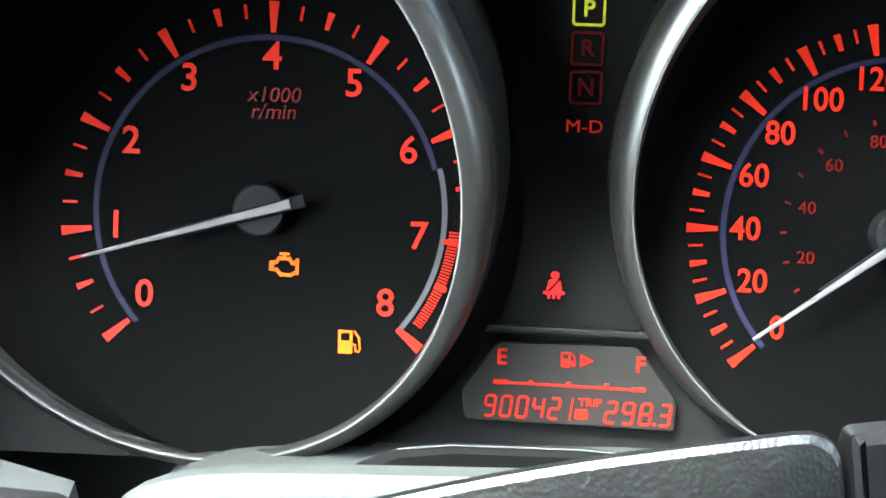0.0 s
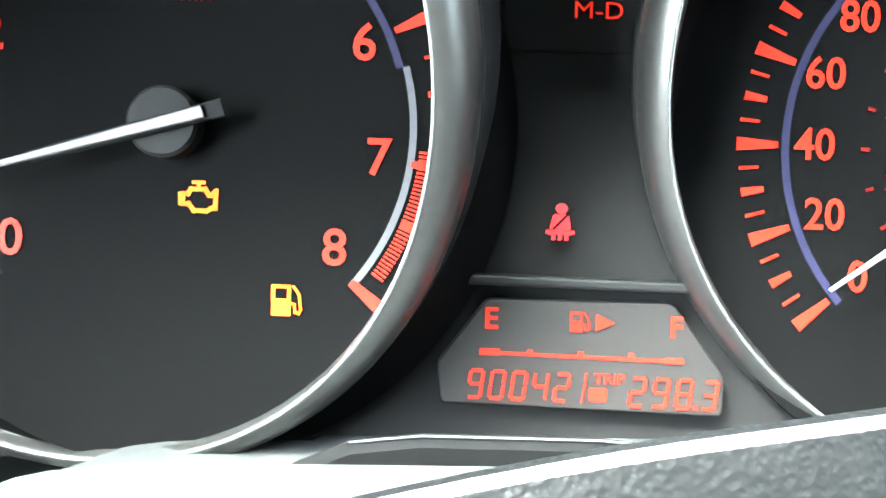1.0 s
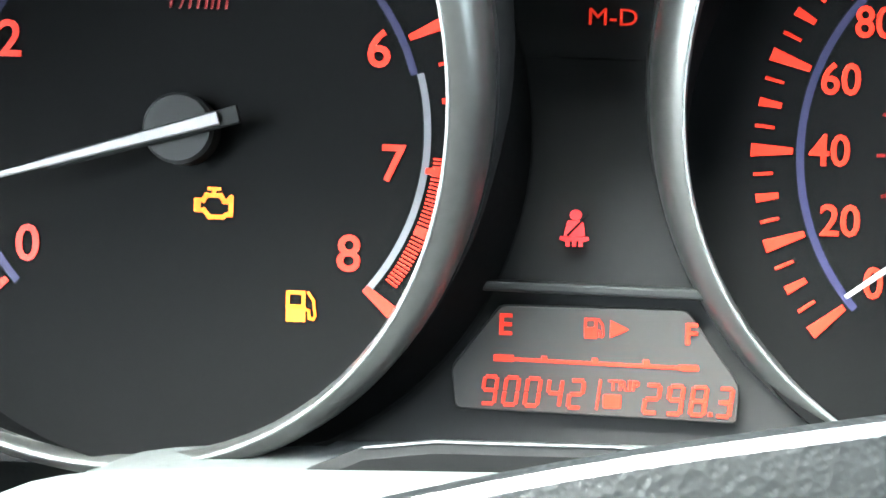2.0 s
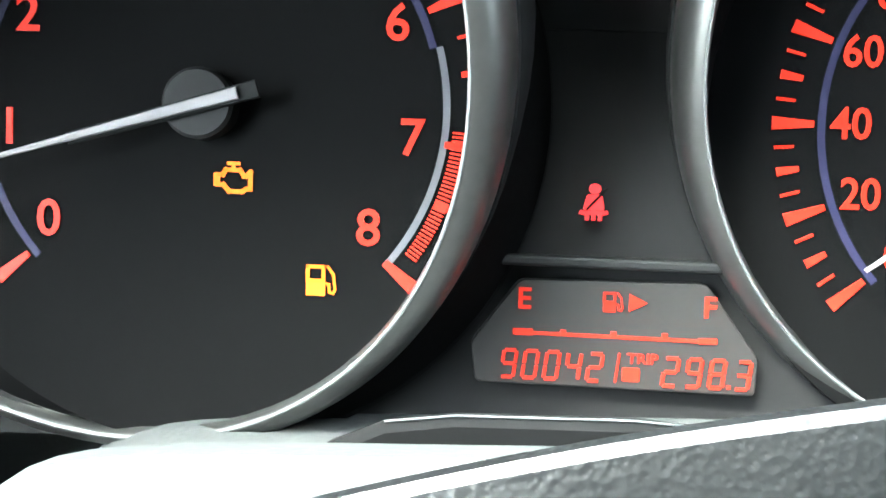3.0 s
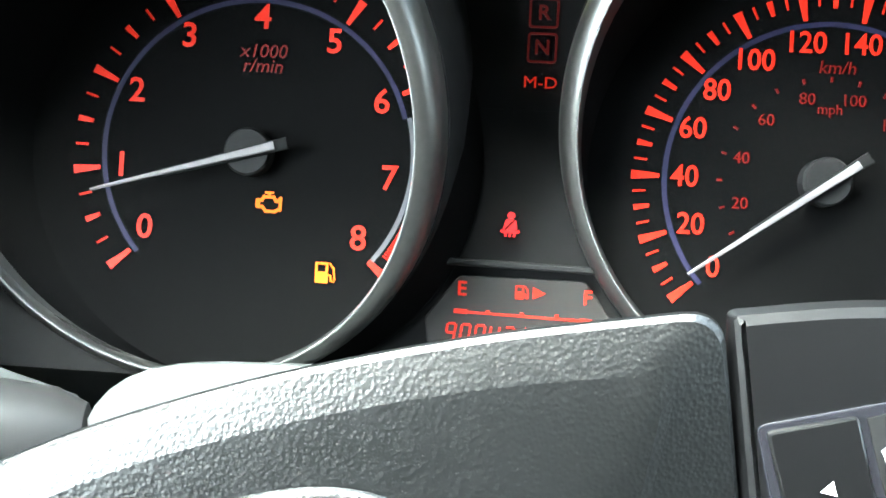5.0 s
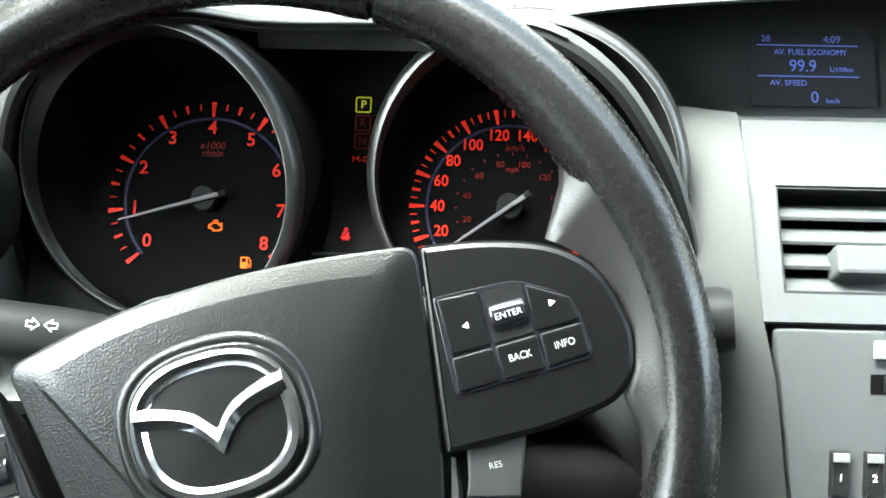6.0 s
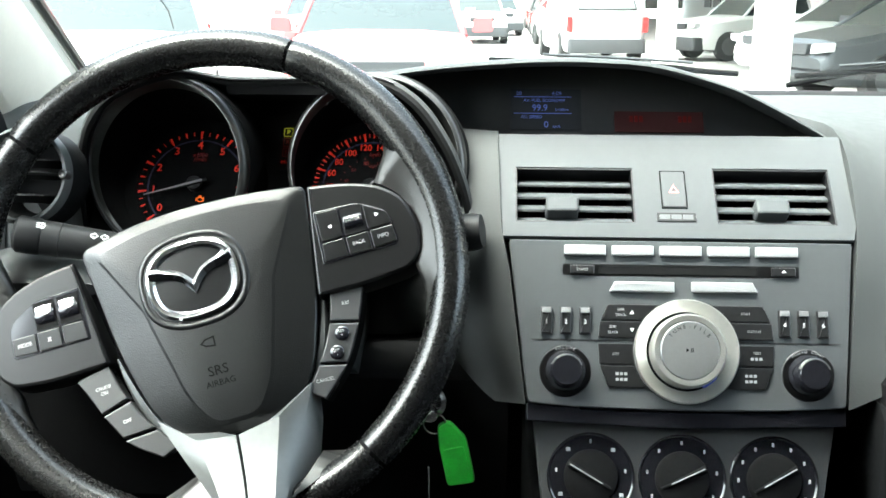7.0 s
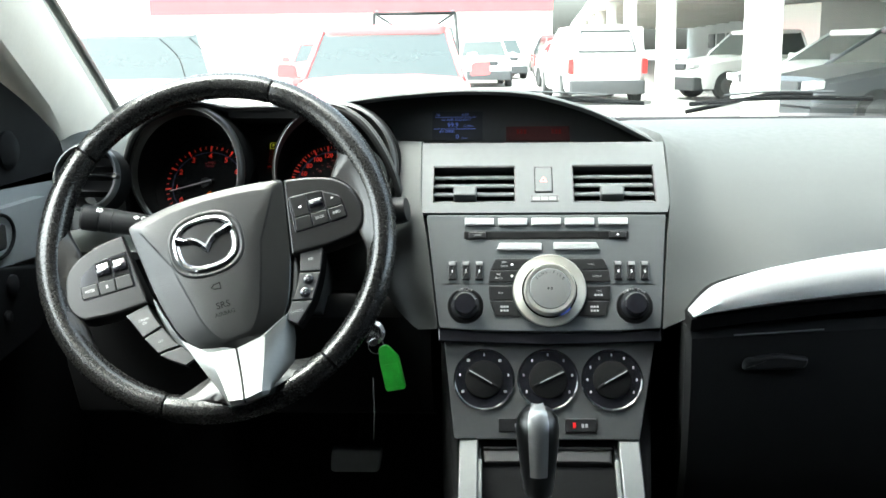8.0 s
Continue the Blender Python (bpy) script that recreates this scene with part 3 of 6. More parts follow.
part("divider", tube(smooth_line([(-0.034, -0.010, -0.004), (-0.01, -0.001, 0.003), (0.012, 0.002, 0.003), (0.035, 0.001, -0.002)], 5), 0.0013, 8), M["silver"], rvent, "thin bright bar across the vent")
part("knob", lathe([(0.0040, 0.002), (0.0040, 0.009), (0.0030, 0.0102), (0.0012, 0.0090), (0.0, 0.0090)], 20, m=Matrix.Translation((0.0395, 0.001, 0))), M["satin"], rvent)


# ---- instrument cluster ----
CL = axes_pose((-0.3295, 0.1993, 1.0056), (1, -0.012, 0), (0, 0.5333, 0.8459)) @ Matrix.Scale(1.025, 4)
cluster = thing("instrument_cluster", CL, "instrument cluster with red-lit tachometer and speedometer in deep tubes", "instrument cluster")
R = 0.0464
CT, CS = -0.0759, 0.0759


def polar(cx, r, a):
    return Vector((cx + r * math.cos(radians(a)), r * math.sin(radians(a))))


part("backing", slab(-0.165, -0.062, 0.165, 0.085, -0.012, -0.003), M["matt"], cluster)
RINGS = [(Vector((-0.4275, 0.1755, 1.0220)), 7.6, -11.0, 0.0680, (-0.0010, 0.0043, 1.037, 1.08)), (Vector((-0.2490, 0.1778, 1.0226)), 10.8, -8.0, 0.0706, (0.0015, 0.0050, 1.04, 1.07))]
inv = CL.inverted()
for (c, tilt, yaw, r, (ox, oy, kx, ky)), cx in zip(RINGS, (CT, CS)):
    t, y = radians(tilt), radians(yaw)
    rm = inv @ axes_pose(c, (math.cos(y), math.sin(y), 0), (-math.sin(y) * math.sin(t), math.sin(t) * math.cos(y), math.cos(t))) @ Matrix.Translation((ox, oy, 0)) @ Matrix.Diagonal((kx, ky, 1, 1))
    part("bezel_ring", lathe([(r - 0.0003, -0.0026), (r - 0.0003, -0.0014), (r - 0.0002, -0.0004), (r, 0.0), (r + 0.0006, -0.0001), (r + 0.0026, -0.0010), (r + 0.0040, -0.0026), (r + 0.0048, -0.0050), (r + 0.0052, -0.0080), (r + 0.0052, -0.0110)], 110, m=rm), M["satin"], cluster, "satin silver bezel ring", angle=60)
    # thin silver band paints the highlight along the bezel's ridge
    part("lip", lathe([(r - 0.0003, -0.0004), (r - 0.0001, 0.0002), (r + 0.0002, 0.0002), (r + 0.0004, -0.0002)], 110, m=rm), M["silver"], cluster, "ridge of the ring with its highlight painted in silver")
    part("tube_shell", lathe([(r + 0.0050, -0.0100), (r + 0.0056, -0.0105), (r + 0.0058, -0.016), (r + 0.0050, -0.03), (r + 0.0, -0.06), (r - 0.004, -0.09)], 80, m=rm), M["matt"], cluster, "dark plastic outer tube")
    seg = 80
    front = [rm @ Vector(((r - 0.0003) * math.cos(2 * math.pi * i / seg), (r - 0.0003) * math.sin(2 * math.pi * i / seg), -0.0024)) for i in range(seg)]
    step = [rm @ Vector(((r - 0.0004) * math.cos(2 * math.pi * i / seg), (r - 0.0004) * math.sin(2 * math.pi * i / seg), -0.0032)) for i in range(seg)]
    back = [Vector((cx + 0.0620 * math.cos(2 * math.pi * i / seg), 0.0620 * math.sin(2 * math.pi * i / seg), -0.0005)) for i in range(seg)]
    depth_ = [a.lerp(b, 0.20) for a, b in zip(step, back)]
    mid = [a.lerp(b, 0.55) for a, b in zip(step, back)]
    part("inner_bevel", loft([front, step, depth_], caps=False), M["satin"], cluster, "satin grey inner bevel of the ring")
    part("tube_wall", loft([depth_, mid, back], caps=False), M["dial"], cluster, "black inner wall of the tube")

# dial faces
for name, cx, label in (("tachometer", CT, "black tachometer face with red figures"), ("speedometer", CS, "black speedometer face with red figures")):
    part(name, lathe([(0.0622, -0.002), (0.0622, 0.0), (0.0, 0.0)], 72, m=Matrix.Translation((cx, 0, 0))), M["dial"], cluster, label)
faces = {o.name: o for o in cluster.children}
tach, speedo = faces["tachometer"], faces["speedometer"]


def wedge(bm, cx, a, r0, r1, w0, w1, z=0.0004):
    d = Vector((math.cos(radians(a)), math.sin(radians(a))))
    n = Vector((-d.y, d.x))
    c = Vector((cx, 0))
    prism(bm, [c + d * r0 - n * w0 / 2, c + d * r1 - n * w1 / 2, c + d * r1 + n * w1 / 2, c + d * r0 + n * w0 / 2], 0.0, z)


def arc_band(cx, r0, r1, a0, a1, z=0.0003, seg=60):
    bm = bmesh.new()
    pts = [polar(cx, r0, a0 + (a1 - a0) * i / seg) for i in range(seg + 1)] + [polar(cx, r1, a1 + (a0 - a1) * i / seg) for i in range(seg + 1)]
    k = seg + 1
    lo = [bm.verts.new((p.x, p.y, z)) for p in pts]
    for i in range(seg):
        bm.faces.new((lo[i], lo[i + 1], lo[2 * k - 2 - i], lo[2 * k - 1 - i]))
    return bm


def tick_part(parent, cx, a, r0, r1, w0, w1, m):
    bm = bmesh.new()
    wedge(bm, cx, a, r0, r1, w0, w1)
    part("tick", bm, m, parent, flat=True)


part("inner_ring", arc_band(CT, 0.0412, 0.0426, 16, 222), M["bluering"], tach, "dark blue printed ring", flat=True)
part("inner_ring", arc_band(CS, 0.0412, 0.0426, -42, 222), M["bluering"], speedo, "dark blue printed ring", flat=True)
for i in range(33):
    a = 220 - 32.5 * i / 4
    if i > 28:
        continue
    if i % 4 == 0:
        tick_part(tach, CT, a, 0.0432, 0.0506, 0.0011, 0.0024, M["red"])
    elif i % 2 == 0:
        tick_part(tach, CT, a, 0.0460, 0.0502, 0.0010, 0.0016, M["red"])
    else:
        tick_part(tach, CT, a, 0.0466, 0.0500, 0.0006, 0.0006, M["red"])
for i in range(53):
    a = 220 - 5 * i
    if i % 4 == 0:
        tick_part(speedo, CS, a, 0.0432, 0.0506, 0.0011, 0.0024, M["red"])
    elif i % 2 == 0:
        tick_part(speedo, CS, a, 0.0462, 0.0502, 0.0010, 0.0016, M["red"])
    else:
        tick_part(speedo, CS, a, 0.0468, 0.0502, 0.0005, 0.0006, M["red"])
# red zone from seven to eight
for i in range(34):
    a = 220 - 32.5 * 7 - 32.5 * i / 34 + 4
    if i == 0:
        continue
    tick_part(tach, CT, a, 0.0444, 0.0469 if i != 19 else 0.0475, 0.00036 if i != 19 else 0.0014, 0.00040 if i != 19 else 0.0012, M["red"])
tick_part(tach, CT, -40, 0.0425, 0.0500, 0.0014, 0.0026, M["red"])
part("zone_band", arc_band(CT, 0.0424, 0.0437, -40.5, 16, 0.0003), M["zone"], tach, "pale grey band along the red zone", flat=True)
for i, n in enumerate("012345678"):
    p = polar(CT, 0.0372, 220 - 32.5 * i) + (Vector((0.00023 * (i - 4), 0.0025)) if i in (0, 8) else Vector((0, 0)))
    writing("figure", n, p.x, p.y, 0.0094, M["red"], tach, 0.0003, bold=0.012)
writing("unit_text", "x1000", CT + 0.0006, 0.0280, 0.0052, M["dimred"], tach, 0.0003, slant=0.15)
writing("unit_text", "r/min", CT + 0.0006, 0.0240, 0.0052, M["dimred"], tach, 0.0003, slant=0.15)
for i in range(14):
    p = polar(CS, 0.0366 if i < 3 or i > 10 else 0.0374, 220 - 20 * i + {4: 1.8, 5: 2.6, 6: 1.0, 7: -1.0, 8: -2.6, 9: -1.8}.get(i, 0.0))
    writing("figure", str(20 * i), p.x, p.y, 0.0080, M["red"], speedo, 0.0003, squeeze=0.92, bold=0.012)
writing("unit_text", "km/h", CS + 0.0013, 0.0305, 0.0048, M["dimred"], speedo, 0.0003, slant=0.15)
for i, n in enumerate((20, 40, 60, 80, 100, 120, 140, 160)):
    p = polar(CS, 0.0228, 196 - 30.3 * i)
    writing("small_figure", str(n), p.x, p.y, 0.0044, M["dimred"], speedo, 0.0003)
writing("unit_text", "mph", CS, 0.0195, 0.0038, M["dimred"], speedo, 0.0003)
for i in range(17):
    tick_part(speedo, CS, 211 - 15.15 * i, 0.0268, 0.0282, 0.0006, 0.0006, M["dimred"])


def needle(parent, cx, a, tail, tip):
    d = Vector((math.cos(radians(a)), math.sin(radians(a))))
    n = Vector((-d.y, d.x))
    c = Vector((cx - 0.0008, -0.0003))
    part("hub", lathe([(0.0064, 0.0), (0.0064, 0.0050), (0.0058, 0.0058), (0.0, 0.0060)], 40, m=Matrix.Translation((cx - 0.001, 0.0002, 0))), M["hub"], parent, "dark grey round hub")
    bm = bmesh.new()
    prism(bm, [c - d * tail - n * 0.0011, c + d * tip - n * 0.00035, c + d * tip + n * 0.00035, c - d * tail + n * 0.0011], 0.0074, 0.0082, 0.0003)
    part("needle", bm, M["needle"], parent, "pale lit needle")
    bm = bmesh.new()
    prism(bm, [c - d * (tail + 0.0035) - n * 0.0016, c + d * tip * 0.55 - n * 0.0011, c + d * tip * 0.55 + n * 0.0011, c - d * (tail + 0.0035) + n * 0.0016], 0.0060, 0.0073, 0.0004)
    part("needle_base", bm, M["matt"], parent)


needle(tach, CT, 196.2, 0.0078, 0.0430)
needle(speedo, CS, 216.0, 0.0085, 0.0430)


def outline(bm, pts, w, z=0.0004, closed=True):
    """A line of even width along points."""
    k = len(pts)
    for i in range(k if closed else k - 1):
        a, b = Vector(pts[i]), Vector(pts[(i + 1) % k])
        d = (b - a)
        if d.length < 1e-7:
            continue
        d.normalize()
        n = Vector((-d.y, d.x)) * w / 2
        prism(bm, [a - n - d * w / 2, b - n + d * w / 2, b + n + d * w / 2, a + n - d * w / 2], 0.0001, z)
    return bm


# warning lamps on the tachometer
def engine_lamp(x, y, s):
    bm = bmesh.new()
    outline(bm, [(x + a * s, y + b * s) for a, b in ((-1.0, 0.25), (-0.7, 0.25), (-0.5, 0.55), (0.35, 0.55), (0.6, 0.2), (0.75, 0.2), (1.0, 0.45), (1.0, -0.6), (0.75, -0.6), (0.5, -0.75), (-0.3, -0.75), (-0.65, -0.35), (-1.0, -0.35))], 0.26 * s)
    prism(bm, rect(x - 0.45 * s, y + 0.85 * s, x + 0.35 * s, y + 1.05 * s), 0.0001, 0.0004)
    prism(bm, rect(x - 0.15 * s, y + 0.55 * s, x + 0.05 * s, y + 0.9 * s), 0.0001, 0.0004)
    prism(bm, rect(x - 1.25 * s, y - 0.45 * s, x - 1.0 * s, y + 0.35 * s), 0.0001, 0.0004)
    return bm


def pump(bm, x, y, s):
    outline(bm, rect(x - 1.0 * s, y - 0.0 * s, x + 0.25 * s, y + 1.1 * s), 0.28 * s)
    prism(bm, rect(x - 1.1 * s, y - 1.2 * s, x + 0.4 * s, y + 0.05 * s), 0.0001, 0.0004)
    outline(bm, [(x + 0.4 * s, y - 0.2 * s), (x + 0.7 * s, y - 0.3 * s), (x + 0.75 * s, y - 0.9 * s), (x + 1.05 * s, y - 1.0 * s), (x + 1.2 * s, y - 0.7 * s), (x + 1.05 * s, y + 0.5 * s), (x + 0.6 * s, y + 1.1 * s)], 0.2 * s, closed=False)
    return bm


part("engine_warning_lamp", engine_lamp(-0.0712, -0.0130, 0.0030), M["amber"], tach, "lit amber engine symbol", flat=True)
part("fuel_warning_lamp", pump(bmesh.new(), -0.0550, -0.0310, 0.0023), M["amber"], tach, "lit amber fuel pump symbol", flat=True)

# centre column: gear display, belt lamp, shelf, odometer
gear = part("gear_display", slab(-0.017, 0.016, 0.017, 0.060, -0.004, -0.0008, 0.002), M["matt"], cluster, "black gear indicator panel")
for ch, y, mt in (("P", 0.0517, "yellow"), ("R", 0.0422, "dimred"), ("N", 0.0328, "dimred")):
    writing("gear_letter", ch, 0.0, y, 0.0056, M[mt], gear, 0.0002, bold=0.02)
    part("letter_frame", outline(bmesh.new(), [Vector(p) for p in rounded([(-0.0037, y - 0.0038), (0.0037, y - 0.0038), (0.0037, y + 0.0038), (-0.0037, y + 0.0038)], 0.001)], 0.0006), M[mt], gear, flat=True)
writing("gear_letter", "M-D", 0.0, 0.0233, 0.0044, M["red"], gear, 0.0002, squeeze=1.15)
gear.location.z = -0.0019
bm = bmesh.new()
x, y, s = -0.0058, -0.0152, 0.0026
prism(bm, [(x + 0.42 * s * math.cos(a) + 0.05 * s, y + 0.95 * s + 0.36 * s * math.sin(a)) for a in (2 * math.pi * i / 14 for i in range(14))], 0.0001, 0.0004)
prism(bm, rounded([(x - 0.75 * s, y - 0.55 * s), (x + 0.75 * s, y - 0.55 * s), (x + 0.55 * s, y + 0.55 * s), (x - 0.5 * s, y + 0.55 * s)], 0.2 * s), 0.0001, 0.0004)
outline(bm, [(x - 0.85 * s, y - 0.7 * s), (x - 0.6 * s, y - 0.75 * s), (x, y - 0.7 * s), (x + 0.6 * s, y - 0.75 * s), (x + 0.85 * s, y - 0.7 * s)], 0.28 * s, closed=False)
for q in (-0.45, 0.0, 0.45):
    prism(bm, rect(x + q * s - 0.13 * s, y - 1.25 * s, x + q * s + 0.13 * s, y - 0.8 * s), 0.0001, 0.0004)
belt_bm = bmesh.new()
outline(belt_bm, [(x + 0.85 * s, y + 0.95 * s), (x - 0.45 * s, y - 0.45 * s)], 0.16 * s, z=0.0006, closed=False)
lamp = part("belt_warning_lamp", bm, M["icon"], cluster, "lit red seat belt symbol", flat=True)
part("belt_stroke", belt_bm, M["dial"], lamp, flat=True)
part("shelf", prism(bmesh.new(), rounded([(-0.026, -0.0268), (0.0185, -0.0273), (0.0185, -0.0253), (-0.026, -0.0248)], 0.0008), -0.003, 0.0030, 0.0006), M["dark"], cluster, "thin black shelf above the odometer")
lcd = part("odometer_display", prism(bmesh.new(), rounded([(-0.0262, -0.0484), (0.0245, -0.0494), (0.0248, -0.0425), (0.0150, -0.0292), (-0.0186, -0.0295), (-0.0272, -0.0412)], 0.0012), -0.003, 0.0003, 0.0003), M["lcd"], cluster, "grey backlit odometer and fuel display")
writing("display_text", "E", -0.0177, -0.0331, 0.0054, M["red"], lcd, 0.0005, bold=0.02)
writing("display_text", "F", 0.0157, -0.0337, 0.0054, M["red"], lcd, 0.0005, bold=0.02)
bm = pump(bmesh.new(), -0.0018, -0.0331, 0.0015)
prism(bm, [(0.0012, -0.0347), (0.0046, -0.0331), (0.0012, -0.0315)], 0.0001, 0.0004)
for v in bm.verts:
    v.co.z += 0.0003
part("fuel_symbol", bm, M["red"], lcd, flat=True)
bm = bmesh.new()
outline(bm, [(-0.0193, -0.0391), (0.0170, -0.0397)], 0.0006, 0.0006, closed=False)
outline(bm, [(-0.0190, -0.0390), (-0.0166, -0.0390)], 0.0012, 0.0007, closed=False)
outline(bm, [(0.0144, -0.0396), (0.0167, -0.0396)], 0.0010, 0.0007, closed=False)
for q in (-0.0105, -0.0014, 0.0078):
    prism(bm, rect(q - 0.0005, -0.0394, q + 0.0005, -0.0384), 0.0003, 0.0008)
part("fuel_scale", bm, M["red"], lcd, flat=True)

SEG = {"0": "abcdef", "1": "bc", "2": "abged", "3": "abgcd", "4": "fgbc", "5": "afgcd", "6": "afgedc", "7": "abc", "8": "abcdefg", "9": "abcdfg"}


def segments(bm, ch, x, y, w, h, t, z=0.0007):
    lines = dict(a=((0, h), (w, h)), b=((w, h), (w, h / 2)), c=((w, h / 2), (w, 0)), d=((0, 0), (w, 0)), e=((0, 0), (0, h / 2)), f=((0, h / 2), (0, h)), g=((0, h / 2), (w, h / 2)))
    for k in SEG[ch]:
        (x0, y0), (x1, y1) = lines[k]
        a, b = Vector((x + x0 + 0.12 * y0, y + y0)), Vector((x + x1 + 0.12 * y1, y + y1))
        d = (b - a).normalized()
        outline(bm, [a + d * t * 0.75, b - d * t * 0.75], t, z, closed=False)


for text, x0, y0, w, h, gap in (("90042", -0.0216, -0.0473, 0.0023, 0.0049, 0.0039), ("298", 0.0076, -0.0479, 0.0024, 0.0050, 0.0042), ("3", 0.0207, -0.0481, 0.0023, 0.0050, 0.004)):
    for i, ch in enumerate(text):
        bm = bmesh.new()
        segments(bm, ch, x0 + i * gap, y0 - 0.012 * i * gap, w, h, 0.00062)
        part("digit", bm, M["red"], lcd, flat=True)
bm = bmesh.new()
prism(bm, rect(0.0193, -0.0482, 0.0200, -0.0475), 0.0003, 0.0007)
outline(bm, [(-0.0008, -0.0475), (-0.0002, -0.0425)], 0.0004, 0.0007, closed=False)
part("display_mark", bm, M["red"], lcd, flat=True)
writing("display_text", "TRIP", 0.0040, -0.0433, 0.0026, M["red"], lcd, 0.0005, squeeze=1.1, bold=0.02)
part("trip_box", prism(bmesh.new(), rect(0.0004, -0.0474, 0.0036, -0.0449, 0.0004), 0.0003, 0.0006), M["red"], lcd, "red filled trip symbol", flat=True)

# hood over both tubes
hood = thing("instrument_hood", Matrix(), "black plastic hood arching over both instrument tubes", "instrument hood")
arch = [(-0.506, 0.955), (-0.505, 1.03), (-0.482, 1.080), (-0.424, 1.1045), (-0.375, 1.0985), (-0.333, 1.0985), (-0.290, 1.0990), (-0.245, 1.1015), (-0.210, 1.084), (-0.184, 1.050), (-0.169, 1.015), (-0.163, 0.985), (-0.166, 0.955)]
rows_o, rows_i = [], []
for y, g, dz in ((0.182, 0.0, 0.0), (0.185, 0.002, 0.001), (0.23, 0.002, -0.006), (0.30, 0.0, -0.030), (0.36, -0.004, -0.05)):
    line = smooth_line([((x + 0.332) * (1 + g * 4) - 0.332, y + (0.012 if abs(x + 0.333) < 0.05 else 0.0) + 0.10 * max(0, 1.03 - z) - 0.28 * max(0, x + 0.25), z + g + dz * max(0, (z - 0.95) / 0.16)) for x, z in arch], 5)
    rows_o.append(line)
    rows_i.append([p + Vector((0.005 if p.x < -0.333 else -0.005, 0, -0.005)) for p in line])
part("shell", loft(rows_o, closed=False), M["dash"], hood, "light grey outer shell of the hood")
part("lining", loft(rows_i, closed=False), M["matt"], hood, "black inner lining of the hood")
part("front_edge", loft([rows_o[0], [p.lerp(q, 0.5) + Vector((0, -0.0012, 0)) for p, q in zip(rows_o[0], rows_i[0])], rows_i[0]], closed=False), M["dark"], hood, "black front edge of the hood")
part("edge_line", tube([p + Vector((0, -0.0005, 0.001)) for p in rows_o[0][14:38]], 0.0011, 6), M["shadowed"], hood, "thin pale edge of the hood")
bm = loft([[Vector((-0.375, 0.195, 1.094)), Vector((-0.29, 0.195, 1.094)), Vector((-0.29, 0.195, 1.086)), Vector((-0.375, 0.195, 1.086))], [Vector((-0.365, 0.25, 1.085)), Vector((-0.30, 0.25, 1.085)), Vector((-0.30, 0.25, 1.075)), Vector((-0.365, 0.25, 1.075))]])
part("inner_roof", bm, M["matt"], hood)
# trim below the odometer, between tubes and column cover
part("lower_cover", loft([[Vector((x, y, z)) for x, z in ((-0.384 - e, zt - 0.009), (-0.372, zt - 0.002), (-0.36, zt), (-0.33, zt), (-0.312, zt - 0.002), (-0.300 + e, zt - 0.009), (-0.300 + e, zt - 0.02), (-0.384 - e, zt - 0.02))] for y, zt, e in ((0.1545, 0.9700, 0.0), (0.1555, 0.9722, 0.0), (0.159, 0.9690, 0.001), (0.166, 0.9610, 0.002), (0.185, 0.938, 0.004))]), M["matt"], hood, "dark ledge below the odometer")
part("cover_line", tube([(-0.372, 0.1552, 0.9702), (-0.36, 0.1552, 0.9720), (-0.33, 0.1552, 0.9720), (-0.312, 0.1552, 0.9702)], 0.0002, 6), M["shadowed"], hood, "thin pale edge line")


# ---- steering wheel, column, stalks, key ----
TURN = radians(17.3)
tw = radians(26.1)
WHEEL = axes_pose((-0.3514, 0.0187, 0.9720), (1, 0, 0), (0, math.sin(tw), math.cos(tw))) @ Matrix.Rotation(TURN, 4, "Z")
wheel = thing("steering_wheel", WHEEL, "black leather steering wheel with switches and silver lower spoke", "steering wheel")
RC, HX = 0.1906, -0.0125


def rim_point(a, r, z):
    """A point of the rim: angle in radians, radius from its own centre, height towards the driver."""
    x, y = r * math.cos(a), r * math.sin(a)
    return Vector((x - 0.0122, y + 0.0198, z - 0.0700))


def rim_arc(a0, a1, grip):
    rows = []
    n = int(abs(a1 - a0) / 3) + 2
    for i in range(n):
        a = a0 + (a1 - a0) * i / (n - 1)
        ar = radians(a)
        swell = grip * (math.exp(-((a - 20) / 14) ** 2) + math.exp(-((a - 160) / 14) ** 2))
        rr, rz = 0.0150 + 0.002 * swell, 0.0165 + 0.0015 * swell
        end = min(i, n - 1 - i)
        k = 0.94 if end == 0 else 1.0
        rows.append([rim_point(ar, RC - 0.002 * swell + rr * k * math.cos(b), rz * k * math.sin(b)) for b in (2 * math.pi * j / 24 for j in range(24))])
    return loft(rows)


for a0, a1, lab in ((56.5, 129.3, "leather-covered upper rim, inside pale with wear and painted glints"), (130.2, 239.8, "leather-covered side rim with stitching"), (240.7, 297.2, "leather-covered lower rim"), (-61.9, 55.6, "leather-covered side rim with thumb rest")):
    part("rim_section", rim_arc(a0, a1, 1.0), M["leather"], wheel, lab)
part("rim_core", loft([[rim_point(radians(a), RC + 0.0128 * math.cos(b), 0.0142 * math.sin(b)) for b in (math.pi / 4 * j for j in range(8))] for a in range(0, 361, 5)]), M["matt"], wheel)
bm = bmesh.new()
for i in range(70):
    a = radians(136 + 100 * i / 70)
    p = rim_point(a, RC - 0.0134, 0.0085)
    q = rim_point(a + 0.011, RC - 0.0134 + (0.0012 if i % 2 else -0.0012), 0.0088)
    tube([p, q], 0.0006, 5, bm)
tagged(part("stitching", bm, M["hub"], wheel, "grey stitching inside the rim"), kind="stuff")

